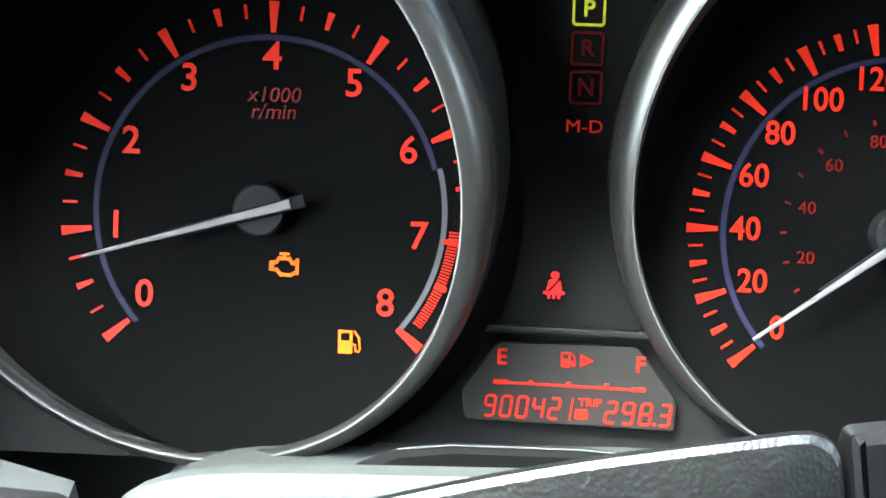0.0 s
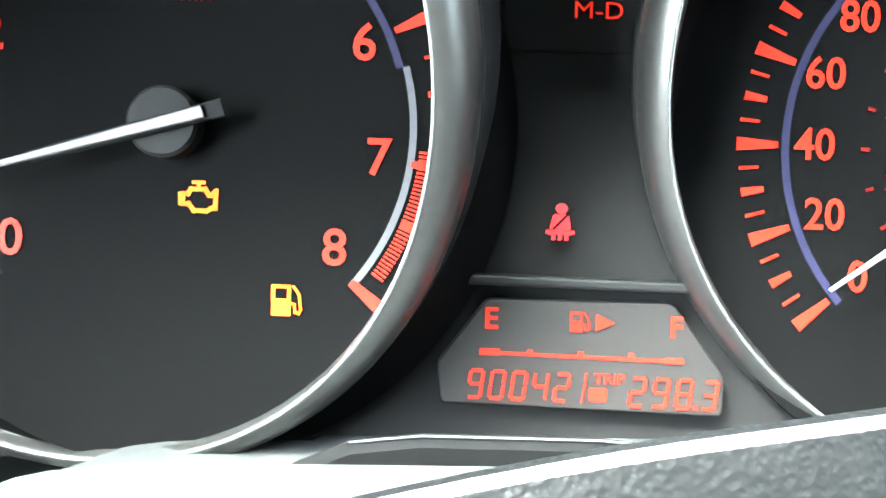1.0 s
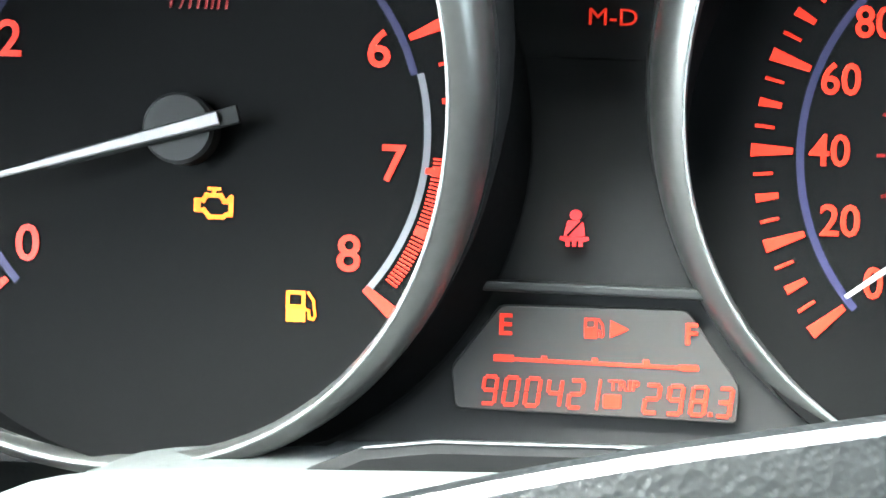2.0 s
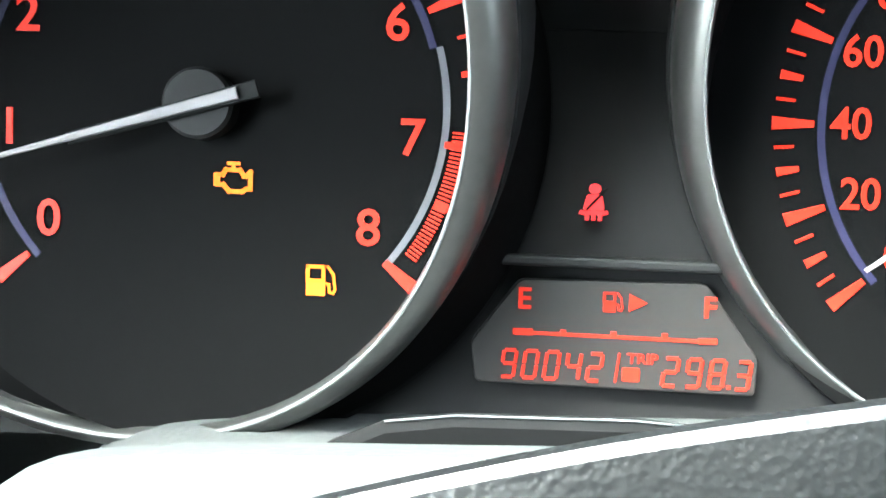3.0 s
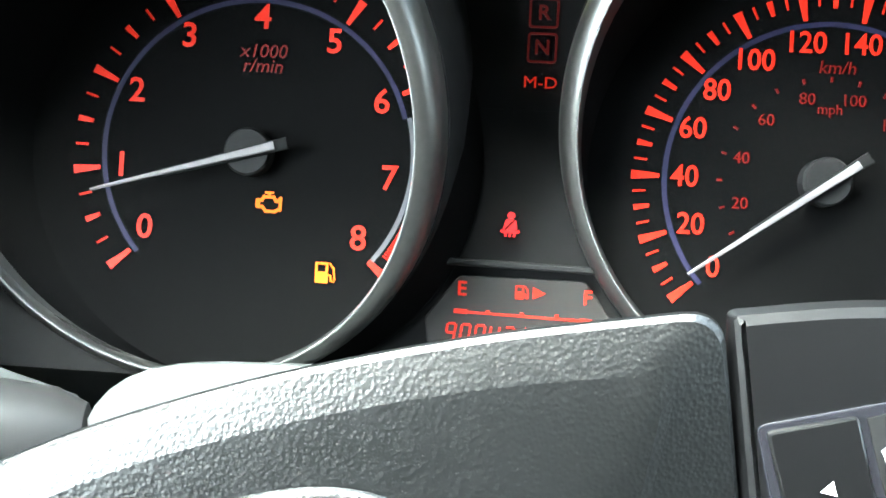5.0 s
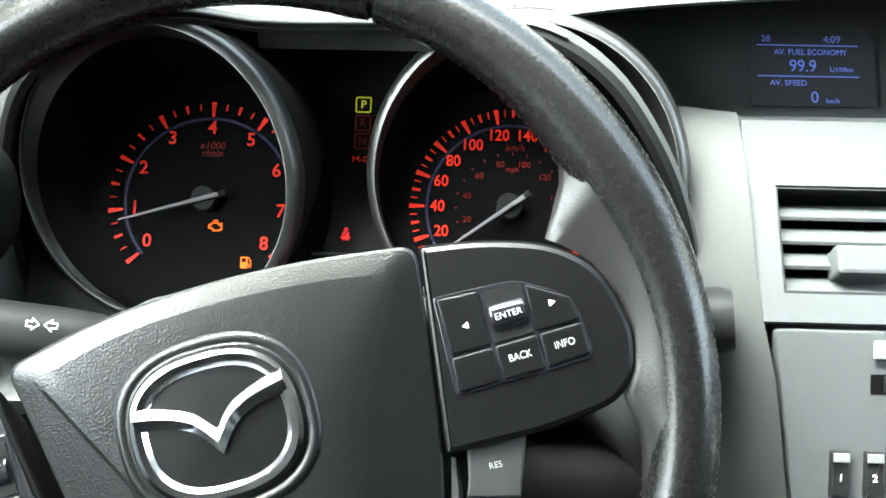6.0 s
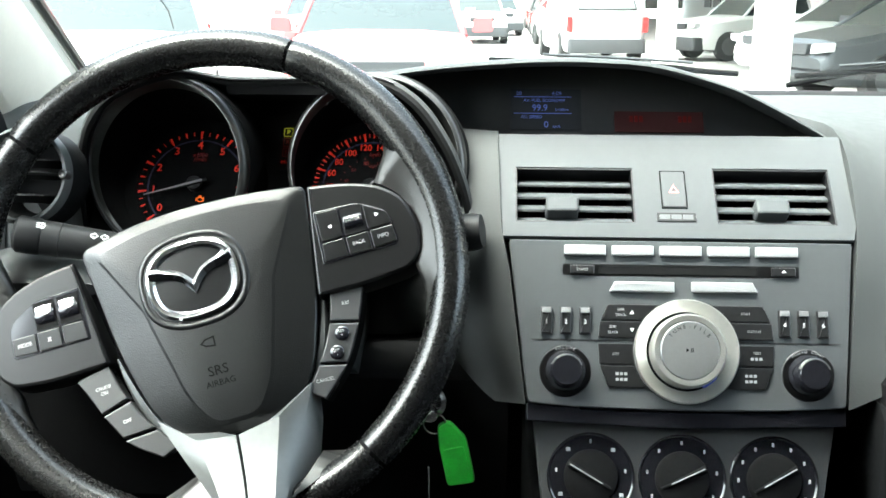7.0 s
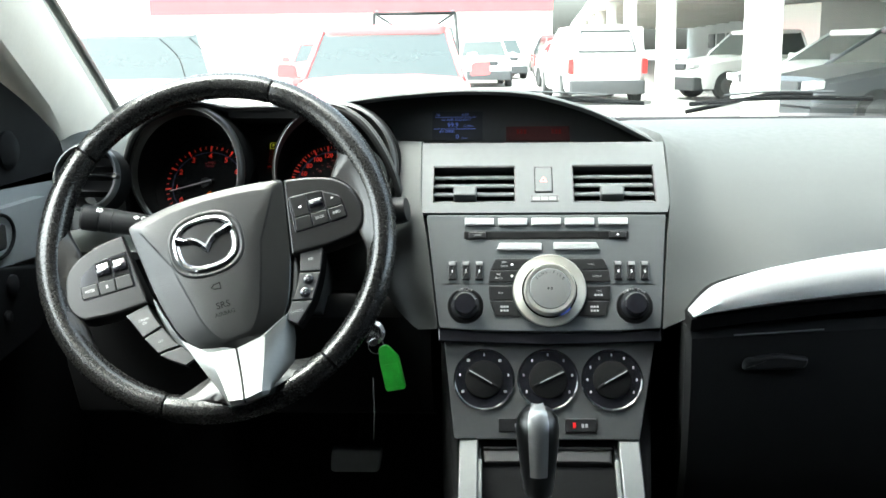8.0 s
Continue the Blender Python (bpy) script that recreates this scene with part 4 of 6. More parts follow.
# airbag cover: a raised plateau with sloping sides
outer = rounded([(HX, 0.0748), (HX + 0.045, 0.0724), (HX + 0.092, 0.0656), (HX + 0.079, -0.026), (HX + 0.062, -0.080), (HX + 0.035, -0.107), (HX - 0.035, -0.107), (HX - 0.062, -0.080), (HX - 0.079, -0.026), (HX - 0.092, 0.0630), (HX - 0.045, 0.0728)], [0.02, 0.02, 0.008, 0.03, 0.03, 0.03, 0.03, 0.03, 0.03, 0.008, 0.02], 5)


def vee(y):
    """Width of the raised middle, as a share of the cover's own, at each height."""
    k = ((-0.11, 0.52), (-0.05, 0.56), (0.012, 0.64), (0.055, 0.86), (0.08, 0.90))
    for (ya, a), (yb, b) in zip(k, k[1:]):
        if y <= yb:
            return a + (b - a) * max(0.0, (y - ya) / (yb - ya))
    return 0.90


def ring_of(fx, fy, oy, z, middle=0.0, lift=0.0):
    """The cover's outline, scaled; lift raises the upper edge to the height of the raised middle."""
    return [Vector((HX + (p.x - HX) * fx * (1 - middle + middle * vee(p.y)), (p.y + 0.02) * fy - 0.02 + oy, z + lift * max(0.0, min(1.0, (p.y - 0.035) / 0.035)))) for p in outer]


sections = [ring_of(0.86, 0.80, -0.008, -0.092), ring_of(0.97, 0.93, -0.004, -0.080), ring_of(1.0, 1.0, 0, -0.0665, 0, 0.0045), ring_of(0.997, 0.997, 0, -0.0652, 0, 0.0045), ring_of(0.985, 0.985, 0, -0.0642, 0, 0.0045), ring_of(1.01, 0.93, 0.001, -0.0583, 1.0, 0.0), ring_of(0.96, 0.89, 0.001, -0.0573, 1.0), ring_of(0.88, 0.81, 0.001, -0.0567, 1.0), ring_of(0.62, 0.56, 0, -0.0561, 1.0), ring_of(0.25, 0.24, 0, -0.0559, 1.0), ring_of(0.02, 0.02, 0, -0.0558, 1.0)]
part("airbag_cover", loft(sections), M["pad"], wheel, "grained black vinyl airbag cover", angle=8)
for s in (1, -1):
    dy = 0.0 if s > 0 else -0.006
    pts = rounded([(HX + s * 0.0926, 0.0646 + dy * 0.3), (HX + s * 0.120, 0.0602), (HX + s * 0.148, 0.0505), (HX + s * 0.165, 0.0350), (HX + s * 0.1715, 0.006), (HX + s * 0.1665, -0.012), (HX + s * 0.156, -0.022), (HX + s * 0.125, -0.0255), (HX + s * 0.0798, -0.0240)], [0.002, 0.02, 0.02, 0.02, 0.015, 0.01, 0.01, 0.01, 0.003], 4)
    bm = prism(bmesh.new(), pts, -0.092, -0.0620, 0.003)
    for v in bm.verts:
        if v.co.z < -0.085:
            v.co.y = v.co.y * 0.7 - 0.008
        v.co.x += dy
        v.co.y += dy
    part("spoke", bm, M["spoke"], wheel, "satin black side spoke")
    # leather thumb rest flowing from the spoke's end into the rim
    rows = []
    ends = [(None, 0.0003, 25), (None, 0.0030, 21.8), (None, 0.0080, 19.2), (0.1455, 0.0530, 17.0), (0.1510, 0.0490, 15.0), (0.157, 0.0435, 12.5), (0.1625, 0.0370, 9.5), (0.1680, 0.022, 5), (0.1705, 0.006, -1.5), (0.1660, -0.010, -9), (0.1590, -0.0195, -14), (None, 0.0060, -18.5), (None, 0.0024, -22.5), (None, 0.0005, -27)]
    for sx, sy, an in ends:
        ar = radians(an if s > 0 else 180 - an)
        inner_, top_, bot_ = rim_point(ar, RC - 0.0150, 0.0), rim_point(ar, RC - 0.0085, 0.0125), rim_point(ar, RC - 0.0085, -0.0115)
        cdir = (top_ - rim_point(ar, 0.1, 0.0125)).normalized()
        if sx is None:
            e = inner_ - cdir * sy
        else:
            e = Vector((HX + s * sx + dy * 0.6, sy + dy, -0.0655))
        rise = Vector((0, 0, 0.0022))
        rows.append([e + Vector((0, 0, 0.0012)), e.lerp(top_, 0.25) + rise * 0.2, e.lerp(top_, 0.5) + rise * 0.1, e.lerp(top_, 0.78) + rise * 0.4, top_, bot_, e.lerp(bot_, 0.5) + cdir * 0.003 + Vector((0, 0, -0.004)), e + Vector((0, 0, -0.012)) + cdir * 0.002])
    part("thumb_rest", loft(rows), M["thumb"], wheel, "worn leather thumb rest", angle=80)

# lower silver spoke, split down the middle: side wall, face, joint, face, side wall
stations = [  # y offset of the section, then (x, y, z) of outer left, face left, joint, face right, outer right
    [(-0.0660, -0.0800, -0.0780), (-0.0645, -0.0815, -0.0640), (-0.0370, -0.1050, -0.0575), (-0.0068, -0.1095, -0.0568), (0.0270, -0.1040, -0.0575), (0.0560, -0.0860, -0.0640), (0.0590, -0.0870, -0.0800)],
    [(-0.0570, -0.1050, -0.0780), (-0.0545, -0.1060, -0.0615), (-0.0340, -0.1200, -0.0545), (-0.0072, -0.1250, -0.0536), (0.0230, -0.1190, -0.0545), (0.0440, -0.1110, -0.0640), (0.0550, -0.1120, -0.0820)],
    [(-0.0470, -0.1290, -0.0740), (-0.0440, -0.1300, -0.0580), (-0.0305, -0.1380, -0.0500), (-0.0078, -0.1430, -0.0490), (0.0180, -0.1370, -0.0500), (0.0320, -0.1340, -0.0610), (0.0470, -0.1370, -0.0800)],
    [(-0.0390, -0.1480, -0.0700), (-0.0350, -0.1500, -0.0530), (-0.0272, -0.1550, -0.0430), (-0.0083, -0.1590, -0.0420), (0.0135, -0.1550, -0.0430), (0.0230, -0.1540, -0.0530), (0.0330, -0.1550, -0.0720)],
    [(-0.0320, -0.1620, -0.0640), (-0.0295, -0.1670, -0.0460), (-0.0252, -0.1660, -0.0385), (-0.0087, -0.1690, -0.0378), (0.0108, -0.1660, -0.0385), (0.0180, -0.1660, -0.0460), (0.0235, -0.1640, -0.0640)],
    [(-0.0300, -0.1690, -0.0600), (-0.0280, -0.1705, -0.0440), (-0.0240, -0.1710, -0.0420), (-0.0088, -0.1725, -0.0415), (0.0100, -0.1710, -0.0420), (0.0165, -0.1700, -0.0450), (0.0200, -0.1690, -0.0620)],
]


def swing(y):
    """The lower spoke leans a little to the right towards the rim."""
    return 0.003 + 0.02 * max(0.0, -0.10 - y)


for half in (0, 1):
    rows = []
    for st in stations:
        pts = [Vector((HX + x + swing(y), y, z)) for x, y, z in (st[:4] if half == 0 else st[3:])]
        k = 3 if half == 0 else 0
        pts[k] = pts[k] + Vector((-0.0005 if half == 0 else 0.0005, 0, 0))
        floor_ = [pts[k] - Vector((0, 0, 0.016))]
        rows.append(pts + floor_ if half == 0 else floor_ + pts)
    part("lower_spoke", loft(rows), M["silver"], wheel, "silver-painted lower spoke half", angle=25)
part("spoke_joint", tube(smooth_line([(HX + st[3][0] + swing(st[3][1]), st[3][1], st[3][2] + 0.0002) for st in stations], 3), 0.0011, 6), M["matt"], wheel, "narrow dark joint in the lower spoke")
# worn leather fillets between the lower spoke and the rim
for s in (1, -1):
    rows = []
    for i in range(8):
        f = i / 7
        st = stations[2][6 if s > 0 else 0], stations[5][5 if s > 0 else 1]
        e = Vector(st[0]).lerp(Vector(st[1]), f) + Vector((HX + 0.006, 0, 0.006))
        ar = radians(-90 + s * (26 - 16 * f))
        top_, bot_ = rim_point(ar, RC - 0.0080, 0.0125), rim_point(ar, RC - 0.008, -0.011)
        m1 = e.lerp(top_, 0.55) + Vector((0, -0.0055 * (1 - f), 0.001))
        rows.append([e, m1, top_, bot_, e.lerp(bot_, 0.5) + Vector((0, -0.004, -0.004)), e + Vector((0, 0, -0.008))])
    part("rim_fillet", loft(rows), M["thumb"], wheel, "worn leather fillet at the lower spoke", angle=60)

# cruise buttons along the lower edges of the cover
for s in (1, -1):
    if s > 0:
        edge = [(0.090, -0.018), (0.085, -0.040), (0.076, -0.060), (0.066, -0.077), (0.054, -0.092)]
        out_ = [(0.116, -0.022), (0.107, -0.046), (0.098, -0.064), (0.086, -0.082), (0.066, -0.101)]
        keys = ((0.0, 0.30, "RES"), (0.32, 0.70, ""), (0.72, 1.0, "CANCEL"))
    else:
        edge = [(0.090, -0.028), (0.083, -0.052), (0.072, -0.074), (0.060, -0.092), (0.044, -0.104)]
        out_ = [(0.116, -0.034), (0.104, -0.060), (0.096, -0.076), (0.084, -0.094), (0.062, -0.110)]
        keys = ((0.015, 0.318, "CRUISE ON"), (0.348, 0.652, "OFF"), (0.682, 0.985, ""))
    e, o = smooth_line([(HX + s * x, y, 0) for x, y in edge], 3), smooth_line([(HX + s * x, y, 0) for x, y in out_], 3)
    part("button_base", prism(bmesh.new(), [p.to_2d() for p in e] + [p.to_2d() for p in o[::-1]], -0.100, -0.0705, 0.0), M["matt"], wheel)

    def at(line_, f):
        k = f * (len(line_) - 1)
        i = min(int(k), len(line_) - 2)
        return line_[i].lerp(line_[i + 1], k - i).to_2d()
    for f0, f1, word in keys:
        steps_ = [f0 + (f1 - f0) * i / 4 for i in range(5)]
        poly = [at(e, f) for f in steps_] + [at(o, f) for f in steps_[::-1]]
        b = part("cruise_button", prism(bmesh.new(), poly, -0.080, -0.0660, 0.0012), M["button_dark"], wheel, "dark grey cruise control button", flat=True)
        c = sum((Vector(p) for p in poly), Vector((0, 0))) / len(poly)
        if word:
            for li, wd in enumerate(word.split()):
                writing("button_text", wd, c.x, c.y - 0.0042 * li + (0.002 if " " in word else 0), 0.0038, M["grey"], b, -0.0658, turn=-s * 0.05, thick=0.0001)
        elif s > 0:
            # two domed set buttons, up and down
            for f, sign in ((0.415, "+"), (0.60, "-")):
                c = (at(e, f) + at(o, f)) / 2
                dome = part("set_button", lathe([(0.0058, 0.0), (0.0056, 0.0016), (0.0044, 0.0026), (0.0022, 0.0031), (0.0, 0.0032)], 24, m=Matrix.Translation((c.x, c.y, -0.0662))), M["gloss"], b, "domed glossy black button")
                writing("button_text", "SET", c.x, c.y + 0.0012, 0.0030, M["grey"], dome, -0.0629, turn=-0.1, thick=0.0001)
                writing("button_text", sign, c.x, c.y - 0.0018, 0.0034, M["grey"], dome, -0.0629, thick=0.0001)
    # narrow silver arm between the cover and the buttons
    rows = []
    for x, y, w in ((0.0845, -0.026, 0.0025), (0.0805, -0.040, 0.0045), (0.0745, -0.058, 0.0060), (0.0670, -0.076, 0.0070), (0.0560, -0.094, 0.0075)):
        x -= 0.0030
        rows.append([Vector((HX + s * x, y, -0.0760)), Vector((HX + s * x, y, -0.0685)), Vector((HX + s * (x + w * 0.6), y - w * 0.2, -0.0690)), Vector((HX + s * (x + w), y - w * 0.35, -0.0720)), Vector((HX + s * (x + w), y - w * 0.35, -0.0820))])
    part("spoke_arm", loft(rows), M["heater"], wheel, "grey-painted arm of the lower spoke", angle=40)

# emblem: a plain chrome oval with a wing-shaped bar
EX, EY = HX - 0.0085, 0.0150


def oval(rx, ry, z, n=72):
    """A ring of points round a slightly squared oval."""
    pts = []
    for i in range(n):
        q = 2 * math.pi * i / n
        c, d = math.cos(q), math.sin(q)
        k = (abs(c) ** 2.5 + abs(d) ** 2.5) ** (-1 / 2.5)
        pts.append(Vector((EX + rx * k * c, EY + ry * k * d, z)))
    return pts


emblem = part("emblem", loft([oval(rx, rx - 0.0050, z) for rx, z in ((0.0290, -0.0570), (0.0293, -0.0550), (0.0312, -0.0532), (0.0340, -0.0528), (0.0360, -0.0538), (0.0366, -0.0572))], caps=False), M["chrome"], wheel, "plain chrome oval emblem", angle=25)
part("emblem_field", loft([oval(0.0298, 0.0248, -0.0600), oval(0.0298, 0.0248, -0.0556), oval(0.015, 0.012, -0.0550), oval(0.001, 0.001, -0.0549)]), M["spoke"], emblem)
part("emblem_seat", loft([oval(rx, rx - 0.0050, z) for rx, z in ((0.0432, -0.0568), (0.0425, -0.0553), (0.0405, -0.0547), (0.0385, -0.0551), (0.0370, -0.0566), (0.0366, -0.0580))], caps=False), M["pad"], emblem, "grained raised ring round the emblem", angle=60)
upper = smooth_line([(0.0322, 0.0165, 0), (0.0200, 0.0128, 0), (0.0085, 0.0080, 0), (0.0, -0.0008, 0)], 4)
lower_ = smooth_line([(0.0330, 0.0062, 0), (0.0190, 0.0042, 0), (0.0085, -0.0010, 0), (0.0, -0.0118, 0)], 4)
for s in (1, -1):
    rows = []
    for p, q in zip(upper, lower_):
        mid = p.lerp(q, 0.45)
        rows.append([Vector((EX + s * v.x, EY + v.y, z)) for v, z in ((p, -0.0565), (p, -0.0536), (mid, -0.0500), (q, -0.0536), (q, -0.0565))])
    part("emblem_wing", loft(rows), M["chrome"], emblem, "chrome wing-shaped bar", angle=15)
# embossed in the cover; matt black puts in the shade of the relief
for k, (wd, yy, sz) in enumerate((("SRS", -0.0585, 0.0105), ("AIRBAG", -0.0680, 0.0066))):
    writing("moulded_text", wd, HX - 0.006, yy, sz, M["matt"], wheel, -0.0560 - 0.0004 * k, thick=0.0006)
bm = bmesh.new()
outline(bm, [(HX - 0.014, -0.036), (HX - 0.011, -0.0385), (HX - 0.004, -0.0395), (HX - 0.004, -0.0325), (HX - 0.011, -0.0335)], 0.0012, 0.0004)
for v in bm.verts:
    v.co.z -= 0.0559
# matt black again for the relief's shade
part("horn_symbol", bm, M["matt"], wheel, flat=True)


# audio and trip switches on the side spokes
def switch_block(s):
    shift = 0.0 if s > 0 else -0.0058

    def mx(x):
        return HX + s * x + shift
    base = rounded([(mx(0.0925), 0.0420), (mx(0.128), 0.0400), (mx(0.150), 0.0270), (mx(0.152), 0.0020), (mx(0.150), -0.001), (mx(0.0905), -0.001)], [0.002, 0.006, 0.008, 0.003, 0.002, 0.002], 3)
    blk = part("switch_block", prism(bmesh.new(), base, -0.065, -0.0614, 0.0004), M["gloss"], wheel, "black switch block")
    blk.location.y = shift
    if s > 0:
        row = [((0.0940, 0.0165), (0.1110, 0.0165), (0.1115, 0.0395), (0.0940, 0.0405)), ((0.1310, 0.0165), (0.1500, 0.0165), (0.1485, 0.0265), (0.1315, 0.0370))]
        rollers = ((0.1130, 0.1300),)
    else:
        row = []
        rollers = ((0.0940, 0.1110), (0.1130, 0.1300))
    low = [((0.0925, 0.0005), (0.1110, 0.0005), (0.1110, 0.0150), (0.0935, 0.0150)), ((0.1125, 0.0005), (0.1305, 0.0005), (0.1305, 0.0150), (0.1125, 0.0150)), ((0.1320, 0.0005), (0.1505, 0.0015), (0.1500, 0.0150), (0.1320, 0.0150))]
    keys = []
    for poly in row + low:
        keys.append(part("switch_key", prism(bmesh.new(), rounded([(mx(x), y) for x, y in poly], 0.0012, 2), -0.0640, -0.0604, 0.0006), M["spoke"], blk, "satin black key"))
    for xa, xb in rollers:
        x0, x1 = sorted((mx(xa), mx(xb)))
        part("roller_well", slab(x0, 0.0165, x1, 0.0385, -0.0630, -0.0609), M["matt"], blk)
        x0, x1 = x0 + 0.0010, x1 - 0.0010
        rm = Matrix.Translation(((x0 + x1) / 2, 0.0265, -0.0650)) @ Matrix.Rotation(radians(90), 4, "Y")
        roller = part("roller", lathe([(0.0068, -(x1 - x0) / 2), (0.0072, -(x1 - x0) / 2 + 0.001), (0.0072, (x1 - x0) / 2 - 0.001), (0.0068, (x1 - x0) / 2)], 24, m=rm), M["gloss"], blk, "glossy black roller switch")
        if s < 0:
            part("roller_strip", slab(x0 + 0.0008, 0.0285, x1 - 0.0008, 0.0345, -0.0600, -0.0580, 0.001, 0.0008), M["chrome"], roller, "chrome strip of the rocker")
    if s > 0:
        writing("key_text", "ENTER", (x0 + x1) / 2, 0.0268, 0.0040, M["grey"], roller, -0.0576, turn=0.0)
        for poly in (((0.1012, 0.0268), (0.1040, 0.0283), (0.1040, 0.0253)), ((0.1392, 0.0279), (0.1392, 0.0249), (0.1422, 0.0264))):
            k = keys[0] if poly[0][0] < 0.11 else keys[1]
            part("arrow_mark", prism(bmesh.new(), [(mx(x), y) for x, y in poly], -0.0605, -0.0602), M["white"], k, flat=True)
    for word, x, size in ((("BACK", 0.1215, 0.0046), ("INFO", 0.1410, 0.0046)) if s > 0 else (("x", 0.1215, 0.0070), ("MODE", 0.1410, 0.0046))):
        writing("key_text", word, mx(x), 0.0083, size, M["grey"], keys[-2 if x < 0.13 else -1], -0.0603, squeeze=0.85)


switch_block(1)
switch_block(-1)

# column cover and stalks
column = thing("steering_column_cover", Matrix(), "dark grey moulded steering column cover behind the wheel", "column cover")
rows = []
for y, zt, w, zb in ((0.1335, 0.962, 0.082, 0.88), (0.1345, 0.970, 0.088, 0.87), (0.1375, 0.9765, 0.092, 0.865), (0.143, 0.9800, 0.094, 0.86), (0.149, 0.9760, 0.095, 0.855), (0.17, 0.955, 0.096, 0.85), (0.22, 0.930, 0.096, 0.85)):
    arch_ = [Vector((-0.352 + w * u, y - 0.013, zt + 0.0085 + 0.002 * u - 0.050 * abs(u) ** 8)) for u in (math.sin(math.pi * i / 40) for i in range(-20, 21))]
    rows.append(arch_ + [Vector((-0.352 + w, y - 0.013, zb)), Vector((-0.352 - w, y - 0.013, zb))])
part("shroud", loft(rows), M["dash"], column, angle=60)
part("shroud_crease", tube(smooth_line([(-0.438, 0.1225, 0.957), (-0.428, 0.1215, 0.9710), (-0.408, 0.1212, 0.9790), (-0.365, 0.1212, 0.9815), (-0.33, 0.1212, 0.9815)], 5), 0.0014, 8), M["dash"], column, "moulded crease along the cover")

stalk = thing("indicator_stalk", Matrix(), "black plastic indicator stalk with white symbols behind the wheel", "indicator stalk")
a, b = Vector((-0.440, 0.130, 0.962)), Vector((-0.532, 0.112, 0.980))
d = (b - a)
part("arm", tube([a - d * 0.06, a - d * 0.03, a + d * 0.05, a + d * 0.2, a + d * 0.5, a + d * 0.62], [0.003, 0.0085, 0.0118, 0.0130, 0.0137, 0.014], 24), M["stalk"], stalk)
part("collar", tube([a + d * 0.625, a + d * 0.77], [0.0142, 0.0142], 24), M["stalk"], stalk)
part("end_knob", tube([a + d * 0.775, a + d * 0.80, a + d * 0.97, a + d * 1.0], [0.0138, 0.0150, 0.0152, 0.0125], 24), M["stalk"], stalk, "ridged rotary light switch")


def stalk_mark(name, f, bm_):
    m_ = axes_pose(a + d * f + Vector((0, -0.0105, 0.0105)), -d, (0.0, 0.72, 0.70))
    for v in bm_.verts:
        v.co = m_ @ v.co
    part(name, bm_, M["white"], stalk, flat=True)


bm = bmesh.new()
for s in (1, -1):
    outline(bm, [(s * 0.0012, 0), (s * 0.0042, 0.0026), (s * 0.0042, 0.0012), (s * 0.0066, 0.0012), (s * 0.0066, -0.0012), (s * 0.0042, -0.0012), (s * 0.0042, -0.0026)], 0.0005)
for v in bm.verts:
    v.co.z += 0.0005
stalk_mark("arrow_symbol", 0.26, bm)
bm = bmesh.new()
outline(bm, [(-0.0005, 0.0024), (0.0012, 0.0020), (0.002, 0.0), (0.0012, -0.0020), (-0.0005, -0.0024)], 0.0006)
for q in (-0.0018, 0, 0.0018):
    outline(bm, [(-0.0044, q), (-0.0016, q)], 0.0005, closed=False)
for v in bm.verts:
    v.co.z += 0.0045
stalk_mark("lamp_symbol", 0.72, bm)

wiper_stalk = thing("wiper_stalk", Matrix(), "black plastic wiper stalk ending in a round knob beside the wheel", "wiper stalk")
part("arm", tube([(-0.265, 0.134, 0.966), (-0.21, 0.130, 0.974), (-0.183, 0.127, 0.980)], [0.010, 0.0115, 0.012], 20), M["stalk"], wiper_stalk)
part("end_knob", tube([(-0.186, 0.1275, 0.979), (-0.182, 0.127, 0.980), (-0.160, 0.123, 0.984), (-0.154, 0.122, 0.985)], [0.0135, 0.0152, 0.0152, 0.0135], 24), M["stalk"], wiper_stalk)

key = thing("ignition_key", Matrix(), "steel ignition key hanging with a bright green plastic tag", "key")
part("lock", lathe([(0.014, 0), (0.014, 0.006), (0.010, 0.009), (0.0, 0.009)], 24, m=axes_pose((-0.196, 0.122, 0.838), (1, 0, 0), (0, 0.3, 1))), M["steel"], key, "steel lock barrel")
part("bow", tube([(-0.196, 0.122, 0.838), (-0.1955, 0.108, 0.836), (-0.1950, 0.100, 0.834)], [0.004, 0.006, 0.0065], 12), M["steel"], key)
part("ring", tube([Vector((-0.191 + 0.009 * math.cos(q), 0.098, 0.829 + 0.009 * math.sin(q))) for q in (2 * math.pi * i / 20 for i in range(21))], 0.0009, 6), M["steel"], key)
tm = axes_pose((-0.1745, 0.098, 0.8025), (0.97, 0.0, 0.22), (-0.22, 0.05, 0.97))
tag = part("tag", prism(bmesh.new(), rounded([(-0.0115, -0.026), (0.012, -0.027), (0.0125, 0.012), (0.002, 0.029), (-0.0085, 0.027), (-0.0110, 0.010)], 0.004), -0.003, 0.003, 0.0012, tm), M["green"], key, "bright green plastic tag")
part("tag_window", prism(bmesh.new(), rect(-0.0085, -0.022, 0.0090, 0.006, 0.002), 0.003, 0.0034, 0.0002, tm), M["green"], tag)
part("chain", tube([(-0.196, 0.100, 0.79), (-0.1955, 0.10, 0.75), (-0.197, 0.10, 0.715)], 0.0009, 6), M["steel"], key, "thin hanging chain")

